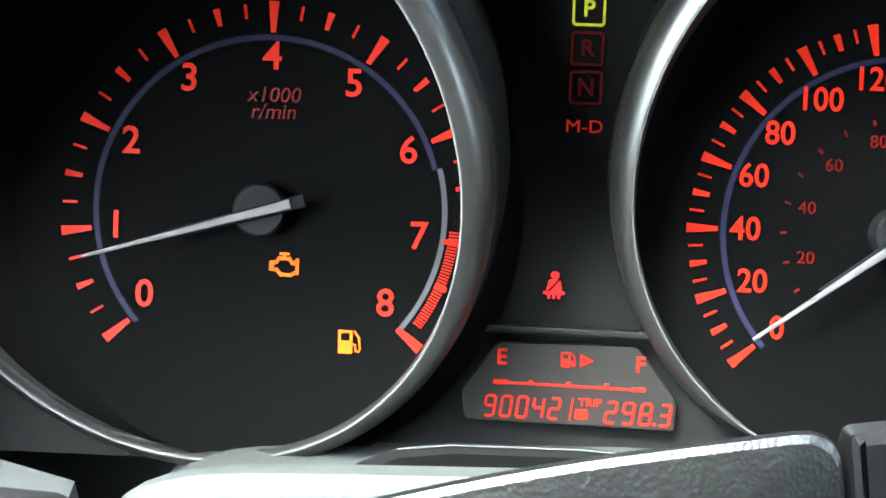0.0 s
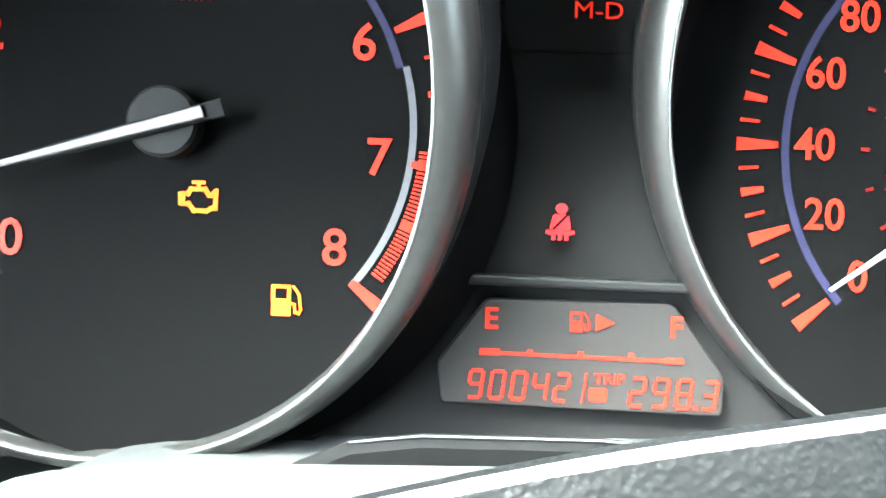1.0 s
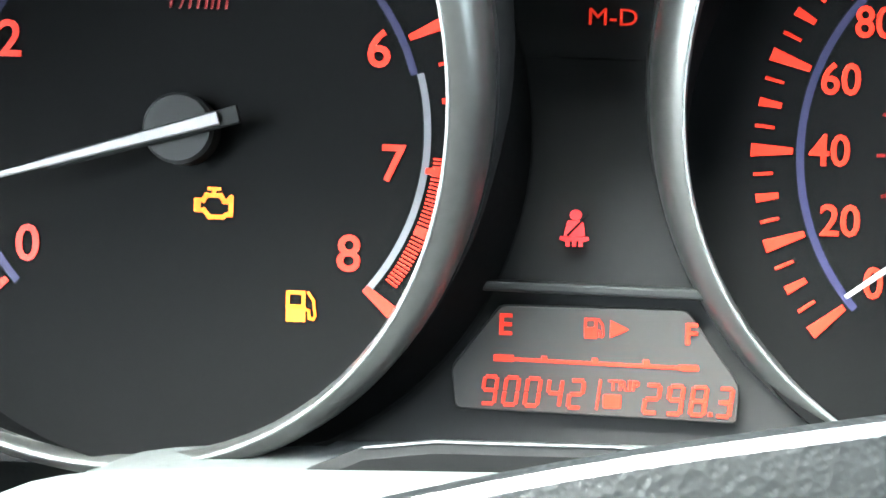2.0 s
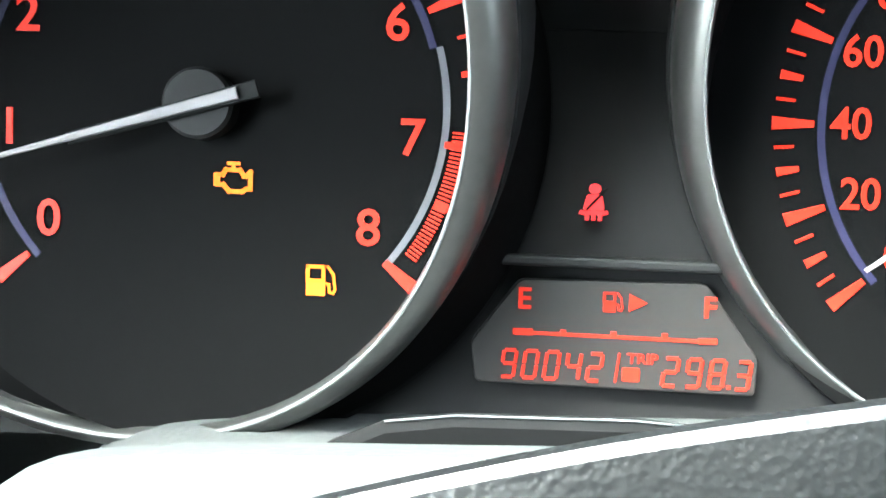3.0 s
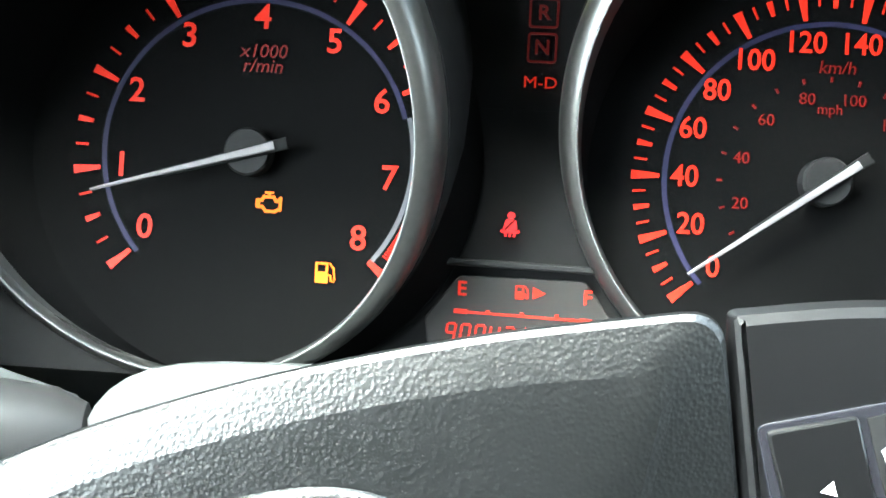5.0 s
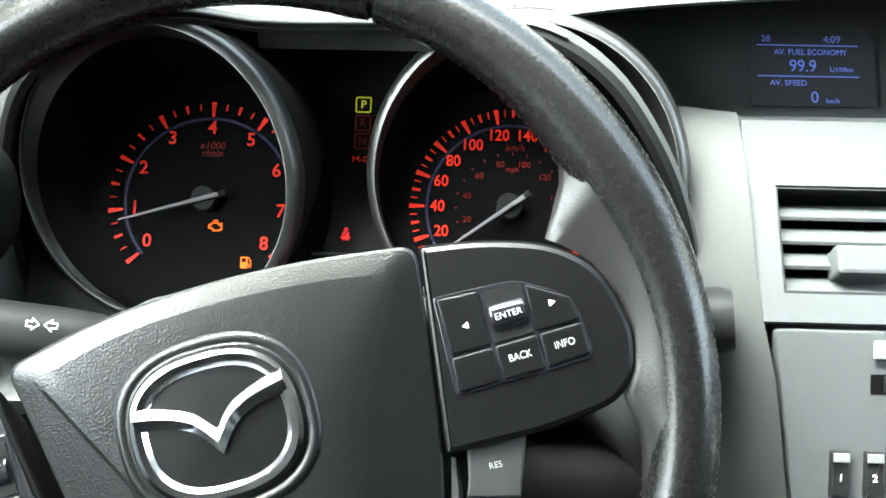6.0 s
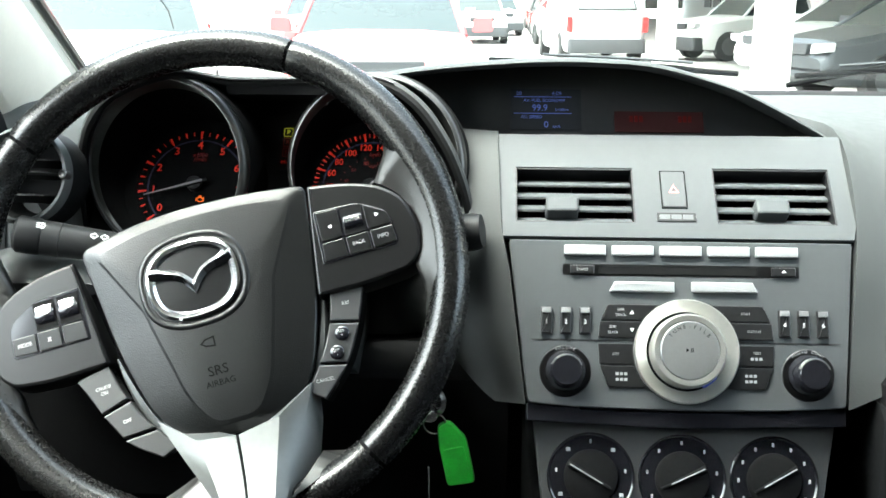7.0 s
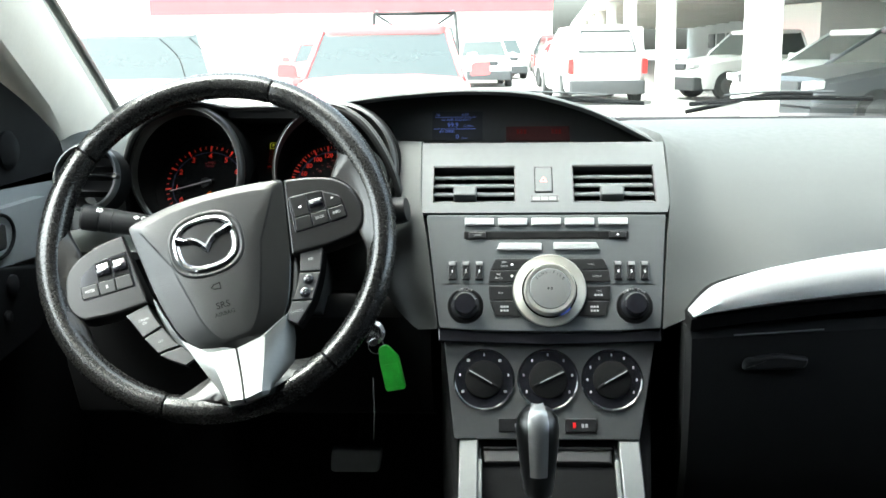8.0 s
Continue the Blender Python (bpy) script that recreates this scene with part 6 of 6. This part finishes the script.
part("lid_edge", prism(bmesh.new(), rounded([(-0.0735, 0.1005), (0.0600, 0.1005), (0.0600, 0.1050), (-0.0735, 0.1050)], 0.001), -0.0065, -0.0045, 0.0008, PD), M["satin"], lid, "bright upper edge")
part("ash_box", prism(bmesh.new(), rounded([(-0.004, 0.010), (0.046, 0.010), (0.046, 0.068), (-0.004, 0.068)], 0.006), -0.046, -0.028, 0.004, PD), M["dark"], console, "dark box inside the cubby")
part("gate_plate", prism(bmesh.new(), rounded([(-0.0910, -0.30), (0.1080, -0.30), (0.1080, -0.018), (-0.0910, -0.018)], 0.01), 0.672, 0.682, 0.002), M["silver"], console, "silver shift gate plate")
part("gate_well", slab(-0.045, -0.20, 0.040, -0.045, 0.680, 0.6835, 0.02), M["matt"], console, "black shift gate")
lever = thing("gear_lever", Matrix(), "black and silver automatic gear lever with chromed shaft", "gear lever")
base, topp = Vector((-0.010, -0.085, 0.680)), Vector((-0.0115, -0.060, 0.8125))
part("shaft", tube([base, base.lerp(topp, 0.42)], [0.0095, 0.0085], 20), M["chrome"], lever, "chromed shaft")
ax = (topp - base).normalized()
rows = []
for f, w, dpt in ((0.36, 0.0130, 0.012), (0.40, 0.0148, 0.014), (0.55, 0.0175, 0.0165), (0.72, 0.0205, 0.020), (0.84, 0.0218, 0.0225), (0.93, 0.0200, 0.0205), (0.985, 0.0140, 0.014), (1.0, 0.006, 0.006)):
    c = base + (topp - base) * f
    rows.append([c + Vector((w * math.cos(q), dpt * math.sin(q), 0)) for q in (2 * math.pi * i / 24 for i in range(24))])
part("knob", loft(rows), M["spoke"], lever, "glossy black knob")
rows = []
for f, w, dpt in ((0.52, 0.0085, 0.0160), (0.70, 0.0095, 0.0200), (0.84, 0.0100, 0.0226), (0.93, 0.0105, 0.0208), (0.985, 0.0090, 0.0150), (1.005, 0.0070, 0.0060), (1.01, 0.0060, -0.006)):
    c = base + (topp - base) * f
    rows.append([c + Vector((w * q, -dpt - 0.0016 * (1 - q * q) * 1.0 + 0.006 * q * q * 0.35, 0.0010)) for q in (-1, -0.6, 0, 0.6, 1)])
part("knob_inlay", loft(rows, closed=False), M["capgrey"], lever, "satin silver inlay")


# ---- car park outside ----
G = -0.06
LOT = Matrix.Translation((0, -1.02, 0)) @ Matrix.Rotation(radians(4.3), 4, "Z") @ Matrix.Translation((0.16, 1.02, 0))
ground = tagged(part("ground", loft([[Vector((-400, y, G)), Vector((-40, y, G)), Vector((0, y, G)), Vector((40, y, G)), Vector((400, y, G))] for y in (-400, -20, 30, 100, 600)], closed=False), M["asphalt"]), "pale sunlit asphalt of a car park", "ground", kind="structure")
backdrop_wall = thing("wall_far", LOT, "long white wall with a red band along its top", "wall", kind="structure")
part("wall_face", box_bm(-60, 62, G, 8, 62.6, 3.45), M["concrete"], backdrop_wall)
part("red_band", box_bm(-60, 61.8, 3.45, 8, 62.6, 12.5), M["wallred"], backdrop_wall, "red painted band")


def wheel_bm(r, w):
    return lathe([(0.0, -w / 2), (r * 0.55, -w / 2), (r * 0.6, -w / 2 - 0.01), (r * 0.95, -w / 2), (r, -w * 0.35), (r, w * 0.35), (r * 0.95, w / 2), (r * 0.6, w / 2 + 0.01), (r * 0.55, w / 2), (0.0, w / 2)], 24)


def vehicle(name, m, paint, label, category, shape="sedan", lower=None, width=1.75, length=4.4, rear_lamps=True, group="parked vehicles"):
    """A parked vehicle, front towards -y in its own frame, on the ground at z = 0."""
    ob = thing(name, m, label, category, group)
    w = width / 2
    L = length
    prof = {  # (y, z of the shoulder line), then the cabin's foot and roof
        "sedan": dict(body=[(0, 0.58), (0.15, 0.80), (1.15, 0.98), (L - 0.7, 1.02), (L - 0.05, 0.98), (L, 0.6)], cab=[(1.08, 0.97), (1.85, 1.42), (3.0, 1.44), (3.95, 1.0)], hw=0.72),
        "pickup": dict(body=[(0, 0.66), (0.10, 0.88), (1.25, 1.02), (L - 0.3, 1.04), (L, 1.02), (L, 0.6)], cab=[(1.20, 1.00), (1.80, 1.54), (2.9, 1.56), (3.05, 1.00)], hw=0.70),
        "capped": dict(body=[(0, 0.70), (0.10, 0.95), (1.25, 1.08), (L - 0.3, 1.08), (L, 1.06), (L, 0.6)], cab=[(1.20, 1.06), (1.75, 1.62), (L - 0.40, 1.68), (L - 0.06, 1.06)], hw=0.70),
        "suv": dict(body=[(0, 0.70), (0.12, 0.95), (1.15, 1.06), (L - 0.2, 1.08), (L, 1.0), (L, 0.6)], cab=[(1.05, 1.05), (1.75, 1.66), (L - 0.7, 1.70), (L - 0.1, 1.06)], hw=0.74),
        "van": dict(body=[(0, 0.75), (0.08, 1.05), (0.7, 1.18), (L - 0.1, 1.2), (L, 1.1), (L, 0.6)], cab=[(0.55, 1.16), (1.25, 1.95), (L - 0.3, 2.0), (L - 0.02, 1.18)], hw=0.80),
    }[shape]
    # body: rounded cross sections along the length
    def shoulder(y):
        b = prof["body"]
        for (ya, za), (yb, zb) in zip(b, b[1:]):
            if y <= yb:
                return za + (zb - za) * (y - ya) / max(1e-6, yb - ya)
        return b[-1][1]
    rows_ = []
    ys_ = [0.0, 0.04, 0.15, 0.4, 0.8, 1.2, 1.8, L * 0.5, L * 0.65, L - 0.7, L - 0.25, L - 0.06, L]
    for y in ys_:
        e = min(y, L - y)
        n = 1 - 0.16 * math.exp(-e / 0.12) - 0.05 * math.exp(-e / 0.5)
        zs = shoulder(y) if 0 < y < L else shoulder(min(max(y, 0.02), L - 0.02)) * 0.96
        ww = w * n
        zb_ = 0.26 if e > 0.05 else 0.34
        rows_.append([Vector((x, y, z)) for x, z in ((-ww * 0.94, zb_), (-ww, zb_ + 0.12), (-ww, 0.55 * zs + 0.1), (-ww * 0.985, zs * 0.92), (-ww * 0.90, zs), (-ww * 0.4, zs + 0.025), (ww * 0.4, zs + 0.025), (ww * 0.90, zs), (ww * 0.985, zs * 0.92), (ww, 0.55 * zs + 0.1), (ww, zb_ + 0.12), (ww * 0.94, zb_))])
    body = part("body", loft(rows_), paint, ob)
    if lower:
        for y0, y1 in ((-0.05, 0.25), (L - 0.2, L + 0.06)):
            bm_ = prism(bmesh.new(), rect(-w * 0.93, y0, w * 0.93, y1, 0.08), 0.24, 0.54, 0.03)
            part("bumper", bm_, lower, ob, "grey plastic bumper")
    # cabin: glass block with a painted roof and pillars
    c = prof["cab"]
    hw = prof["hw"] / 0.75 * w * 0.78
    (y0, z0), (y1, z1), (y2, z2), (y3, z3) = c
    wl, wr = w * 0.90, hw
    bm_ = bmesh.new()
    lo = [bm_.verts.new(p) for p in ((-wl, y0, z0 - 0.02), (wl, y0, z0 - 0.02), (wl, y3, z3 - 0.02), (-wl, y3, z3 - 0.02))]
    hi = [bm_.verts.new(p) for p in ((-wr, y1, z1), (wr, y1, z1), (wr, y2, z2), (-wr, y2, z2))]
    for i in range(4):
        j = (i + 1) % 4
        bm_.faces.new((lo[i], lo[j], hi[j], hi[i]))
    bm_.faces.new(hi)
    bm_.faces.new(lo[::-1])
    glassy = shape != "capped"
    if glassy:
        part("windows", bm_, M["carglass"], ob, "tinted windows", flat=True)
    else:
        part("cap_shell", bm_, paint, ob, "white cap over the load bed", flat=True)
        q_ = [Vector((sx * (wl + (wr - wl) * f) * 0.80, y3 + (y2 - y3) * f + 0.012, z3 + (z2 - z3) * f)) for sx, f in ((-1, 0.16), (1, 0.16), (1, 0.86), (-1, 0.86))]
        pane_ = part("rear_window", loft([q_, [p + Vector((0, -0.03, 0)) for p in q_]]), M["palewindow"], ob, "rear window of the cap with sky reflection painted pale")
        part("window_seal", tube(q_ + [q_[0]], 0.026, 6), M["cargrey"], pane_, "dark window seal")
    part("roof", prism(bmesh.new(), rounded([(-wr - 0.01, y1 - 0.04), (wr + 0.01, y1 - 0.04), (wr + 0.01, y2 + 0.04), (-wr - 0.01, y2 + 0.04)], 0.12), min(z1, z2) - 0.03, max(z1, z2) + 0.05, 0.05), paint, ob)
    for sx in (-1, 1):
        for (ya, za, xa), (yb, zb, xb) in (((y0, z0, wl), (y1, z1, wr)), ((y3, z3, wl), (y2, z2, wr)), (((y0 + y3) / 2, z0, wl), ((y1 + y2) / 2, z1, wr))):
            part("pillar_bar", tube([(sx * xa, ya, za - 0.03), (sx * (xb + 0.005), yb, zb)], 0.032, 8), paint, ob)
        if shape == "capped":
            part("cap_side", prism(bmesh.new(), [(y1 + 1.25, z1 - 0.62), (y3 - 0.05, z3 - 0.02), (y2, z2), (y1 + 1.25, z2)], sx * (wl - 0.0) - 0.02, sx * wl + 0.02, 0, Matrix(((0, 0, 1, 0), (1, 0, 0, 0), (0, 1, 0, 0), (0, 0, 0, 1)))), paint, ob, "white side of the bed cap")
    for wy in (0.85, L - 0.95):
        for sx in (-1, 1):
            wh_ = part("wheel", wheel_bm(0.34, 0.22), M["tyre"], ob)
            wh_.matrix_basis = Matrix.Translation((sx * (w - 0.10), wy, 0.34)) @ Matrix.Rotation(radians(90), 4, "Y")
            part("rim", lathe([(0.20, 0.0), (0.205, 0.012), (0.17, 0.02), (0.05, 0.0), (0.0, 0.01)], 20, m=Matrix.Translation((0, 0, sx * 0.112))), M["silver"], wh_, "silver wheel rim")
    z_l = prof["body"][1][1]
    for sx in (-1, 1):
        part("headlamp", prism(bmesh.new(), rounded([(sx * w * 0.52, z_l - 0.16), (sx * w * 0.90, z_l - 0.12), (sx * w * 0.92, z_l - 0.01), (sx * w * 0.55, z_l - 0.03)], 0.03), -0.12, 0.02, 0.01, Matrix(((1, 0, 0, 0), (0, 0, -1, 0), (0, 1, 0, 0), (0, 0, 0, 1)))), M["lampclear"], ob, "clear headlamp")
        part("tail_lamp", prism(bmesh.new(), rounded([(sx * w * 0.84, 0.68), (sx * w * 0.97, 0.68), (sx * w * 0.97, 1.0), (sx * w * 0.84, 1.0)], 0.02), -(L + 0.012), -(L - 0.12), 0, Matrix(((1, 0, 0, 0), (0, 0, -1, 0), (0, 1, 0, 0), (0, 0, 0, 1)))), M["lampred"], ob, "red tail lamp")
        mir = part("mirror", loft([[Vector((sx * (w + x), y0 + 0.25 + y, z0 + z)) for x, z in rounded([(0.0, 0.0), (0.20, 0.01), (0.19, 0.14), (0.02, 0.13)], 0.03)] for y in (0.0, 0.07, 0.10)]), paint, ob, "painted door mirror")
    part("grille", prism(bmesh.new(), rounded([(-w * 0.42, z_l - 0.17), (w * 0.42, z_l - 0.17), (w * 0.46, z_l - 0.03), (-w * 0.46, z_l - 0.03)], 0.03), -0.05, 0.025, 0.01, Matrix(((1, 0, 0, 0), (0, 0, -1, 0), (0, 1, 0, 0), (0, 0, 0, 1)))), M["cargrey"], ob, "dark grille")
    return ob


def parked(x, y, turn):
    return LOT @ Matrix.Translation((x, y, G)) @ Matrix.Rotation(radians(turn), 4, "Z")


vehicle("red_sedan", parked(-0.55, 7.9, 0), M["carred"], "red sedan parked facing the camera, windscreen glaring", "car", "sedan", width=1.72)
pale_car = vehicle("white_sedan", parked(-2.62, 7.2, 11), M["carwhite"], "white car parked facing the camera beside the red sedan", "car", "sedan", width=1.74, length=4.5)
for x0 in (0.52, 0.78):
    part("wiper", tube(smooth_line([(x0, 1.02, 1.02), (x0 - 0.05, 0.92, 1.20), (x0 - 0.20, 0.86, 1.36)], 4), 0.006, 6), M["black"], pale_car, "raised wiper arm")
vehicle("capped_pickup", parked(3.91, 26.3, 180), M["carwhite"], "white pickup with a white bed cap seen from behind", "pickup truck", "capped", lower=M["cargrey"], width=1.78, length=5.0)
jeep = vehicle("white_off_roader", parked(-0.25, 16.0, 0), M["carwhite"], "white off-roader with a tubular roof rack behind the red sedan", "off-roader", "suv", lower=M["cargrey"], width=1.8, length=4.6)
for x0 in (-0.75, 0.75):
    part("rack_bar", tube([(x0, 1.0, 1.15), (x0 * 0.95, 1.35, 1.85), (x0 * 0.95, 2.6, 1.95)], 0.03, 8), M["black"], jeep, "black tubular bar")
part("rack_bar", tube([(-0.72, 1.36, 1.87), (0.72, 1.36, 1.87)], 0.03, 8), M["black"], jeep)
for x0 in (-0.70, 0.70):
    part("rack_brace", tube([(x0, 1.36, 1.87), (x0 * 0.45, 1.22, 1.62)], 0.02, 8), M["black"], jeep)
vehicle("white_pickup", parked(2.05, 33.0, 0), M["carwhite"], "white pickup with a dark bumper far down the lane", "pickup truck", "pickup", lower=M["cargrey"], width=1.78, length=5.0)
vehicle("red_hatchback", parked(-2.6, 24.0, 0), M["carred"], "red car parked far behind the white pickup", "car", "sedan", width=1.7)
for i, (x0, y0, mt, sh) in enumerate(((5.0, 29.5, "carwhite", "sedan"), (5.6, 35.0, "cardark", "suv"), (6.2, 41.0, "carwhite", "suv"), (6.8, 47.0, "carred", "sedan"), (7.3, 53.0, "carwhite", "pickup"), (3.6, 42.0, "carwhite", "suv"), (4.0, 50.0, "cardark", "sedan"))):
    vehicle("parked_car", parked(x0, y0, 6), M[mt], {"carwhite": "white car in the far parked row", "cardark": "dark grey car in the far parked row", "carred": "red car in the far parked row"}[mt], "car", sh, lower=M["cargrey"] if sh != "sedan" else None, width=1.75, length=4.5, group="far parked row")
vehicle("white_pickup", parked(5.95, 23.4, -76), M["carwhite"], "white pickup with a grey bumper parked under the canopy", "pickup truck", "pickup", lower=M["cargrey"], width=1.8, length=5.0, group="vehicles under the canopy")
vehicle("white_suv", parked(5.3, 15.9, -78), M["carwhite"], "white estate car parked under the canopy", "car", "sedan", width=1.75, length=4.4, group="vehicles under the canopy")
vehicle("dark_sedan", parked(4.7, 12.7, -80), M["cardark"], "dark grey sedan parked beside a white column", "car", "sedan", width=1.75, length=4.4, group="vehicles under the canopy")
vehicle("white_sedan", parked(7.4, 28.0, -76), M["carwhite"], "white sedan parked deep under the canopy", "car", "sedan", width=1.75, length=4.4, group="vehicles under the canopy")
box_truck = thing("box_truck", parked(11.8, 27.4, -80), "white box truck parked under the canopy", "truck")
part("cargo_box", prism(bmesh.new(), rect(-1.0, -1.6, 1.0, 2.6, 0.03), 0.75, 2.35, 0.02), M["carwhite"], box_truck)
part("chassis", prism(bmesh.new(), rect(-0.8, -1.5, 0.8, 2.5), 0.40, 0.75), M["cargrey"], box_truck)
part("door_bar", tube([(-1.01, -1.2, 0.85), (-1.01, -1.2, 2.2)], 0.02, 6), M["cargrey"], box_truck)
for wy in (-0.6, 1.8):
    for sx in (-1, 1):
        w_ = part("wheel", wheel_bm(0.38, 0.25), M["tyre"], box_truck)
        w_.matrix_basis = Matrix.Translation((sx * 0.85, wy, 0.38)) @ Matrix.Rotation(radians(90), 4, "Y")

# white columns that carry a long canopy
canopy = thing("canopy", LOT, "long concrete canopy on white columns along the car park", "canopy", kind="structure")
line = lambda y: 3.55 + 0.130 * (y - 10.2)
col = None
for i in range(9):
    y0 = 10.2 + 9.6 * i
    if col is None:
        col = thing("column", LOT @ Matrix.Translation((line(y0), y0, G)), "square white painted concrete column", "column", "canopy columns", "structure")
        part("shaft", prism(bmesh.new(), rect(-0.165, -0.165, 0.165, 0.165, 0.02), 0.0, 3.5, 0.0), M["concrete"], col)
        part("foot", prism(bmesh.new(), rect(-0.21, -0.21, 0.21, 0.21, 0.02), 0.0, 0.25, 0.02), M["concrete"], col)
    else:
        copy_thing(col, LOT @ Matrix.Translation((line(y0), y0, G)))
part("beam", loft([[Vector((line(y) - 0.2, y, 2.92)), Vector((line(y) + 0.2, y, 2.92)), Vector((line(y) + 0.2, y, 3.49)), Vector((line(y) - 0.2, y, 3.49))] for y in (2, 110)]), M["concrete"], canopy, "white painted edge beam")
part("deck", loft([[Vector((line(y) - 0.3, y, 3.49)), Vector((line(y) + 12.5, y, 3.49)), Vector((line(y) + 12.5, y, 3.75)), Vector((line(y) - 0.3, y, 3.75))] for y in (2, 110)]), M["concrete"], canopy)
for i in range(16):
    y0 = 6 + 6.5 * i
    part("cross_beam", loft([[Vector((line(y0) + x, y0, z)) for x, z in ((0.2, 3.06), (12.3, 3.06), (12.3, 3.49), (0.2, 3.49))], [Vector((line(y0) + x, y0 + 0.3, z)) for x, z in ((0.2, 3.06), (12.3, 3.06), (12.3, 3.49), (0.2, 3.49))]]), M["concrete"], canopy)
wall_side = thing("wall_side", LOT, "grey rear wall of the canopy with a row of openings", "wall", kind="structure")
greywall = mat("grey_wall_plaster", (0.45, 0.46, 0.455), 0.85, vary=0.1, scale=1.0)
part("wall_face", loft([[Vector((line(y) + 12.3, y, z)) for z in (G, 3.5)] + [Vector((line(y) + 12.6, y, z)) for z in (3.5, G)] for y in (2, 110)]), greywall, wall_side)
for i in range(18):
    y0 = 6 + 5.0 * i
    part("opening", loft([[Vector((line(y) + 12.22, y, z)) for z in (1.1, 2.3)] + [Vector((line(y) + 12.35, y, z)) for z in (2.3, 1.1)] for y in (y0, y0 + 3.6)]), M["cargrey"], wall_side, "dark opening in the wall")
sign = thing("sign_board", LOT @ Matrix.Translation((-5.9, 17.0, G)), "white sign board on posts with dark bars of writing", "sign")
part("board", prism(bmesh.new(), rect(-1.1, 1.75, 1.1, 2.9), -0.03, 0.03, 0, Matrix(((1, 0, 0, 0), (0, 0, -1, 0), (0, 1, 0, 0), (0, 0, 0, 1)))), M["concrete"], sign)
for x0 in (-0.9, 0.9):
    part("post", tube([(x0, 0.05, 0), (x0, 0.05, 2.8)], 0.05, 8), M["steel"], sign)
bm = bmesh.new()
for x0 in (-0.5, -0.2, 0.15, 0.5):
    prism(bm, rect(x0 - 0.12, 2.25, x0 + 0.12, 2.4), 0.03, 0.034, 0, Matrix(((1, 0, 0, 0), (0, 0, -1, 0), (0, 1, 0, 0), (0, 0, 0, 1))))
part("bars", bm, M["cargrey"], sign, flat=True)

# wipers and cowl at the foot of the windscreen
cowl = tagged(part("cowl", loft([smooth_line([(-0.72, y0, z0), (-0.35, y0 + 0.04, z0), (0, y0 + 0.05, z0), (0.35, y0 + 0.04, z0), (0.72, y0, z0)], 4) for y0, z0 in ((0.775, 1.030), (0.80, 1.038), (0.90, 1.035), (1.0, 1.00))], closed=False), M["matt"]), "black plastic cowl below the windscreen", "cowl", kind="structure")
bonnet = tagged(part("bonnet", loft([smooth_line([(-0.75, y0, z0 - 0.05), (-0.4, y0, z0), (0, y0, z0 + 0.01), (0.4, y0, z0), (0.75, y0, z0 - 0.05)], 4) for y0, z0 in ((0.98, 0.99), (1.3, 0.93), (1.8, 0.78), (2.05, 0.55))], closed=False), M["cardark"]), "dark grey bonnet hidden below the windscreen", "bonnet", kind="structure")


def wiper(pts, arm):
    w_ = thing("wiper", Matrix(), "black windscreen wiper resting at the foot of the glass", "wiper", "wipers")
    part("blade", tube(smooth_line(pts, 4), 0.0035, 8, squash=1.2), M["matt"], w_)
    part("spine", tube(smooth_line([Vector(p) + Vector((0, -0.008, 0.012)) for p in (Vector(pts[0]).lerp(Vector(pts[1]), 0.4), Vector(pts[1]), Vector(pts[1]).lerp(Vector(pts[2]), 0.6))], 4), 0.0022, 6), M["cargrey"], w_)
    part("arm", tube(smooth_line(arm, 4), 0.0042, 8), M["matt"], w_)


wiper([(0.30, 0.86, 1.062), (0.45, 0.855, 1.072), (0.62, 0.84, 1.070)], [(0.30, 0.90, 1.045), (0.45, 0.87, 1.078), (0.52, 0.86, 1.078)])
wiper([(-0.15, 0.875, 1.082), (0.05, 0.88, 1.074), (0.22, 0.87, 1.064)], [(-0.02, 0.91, 1.04), (0.08, 0.89, 1.072), (0.18, 0.88, 1.066)])
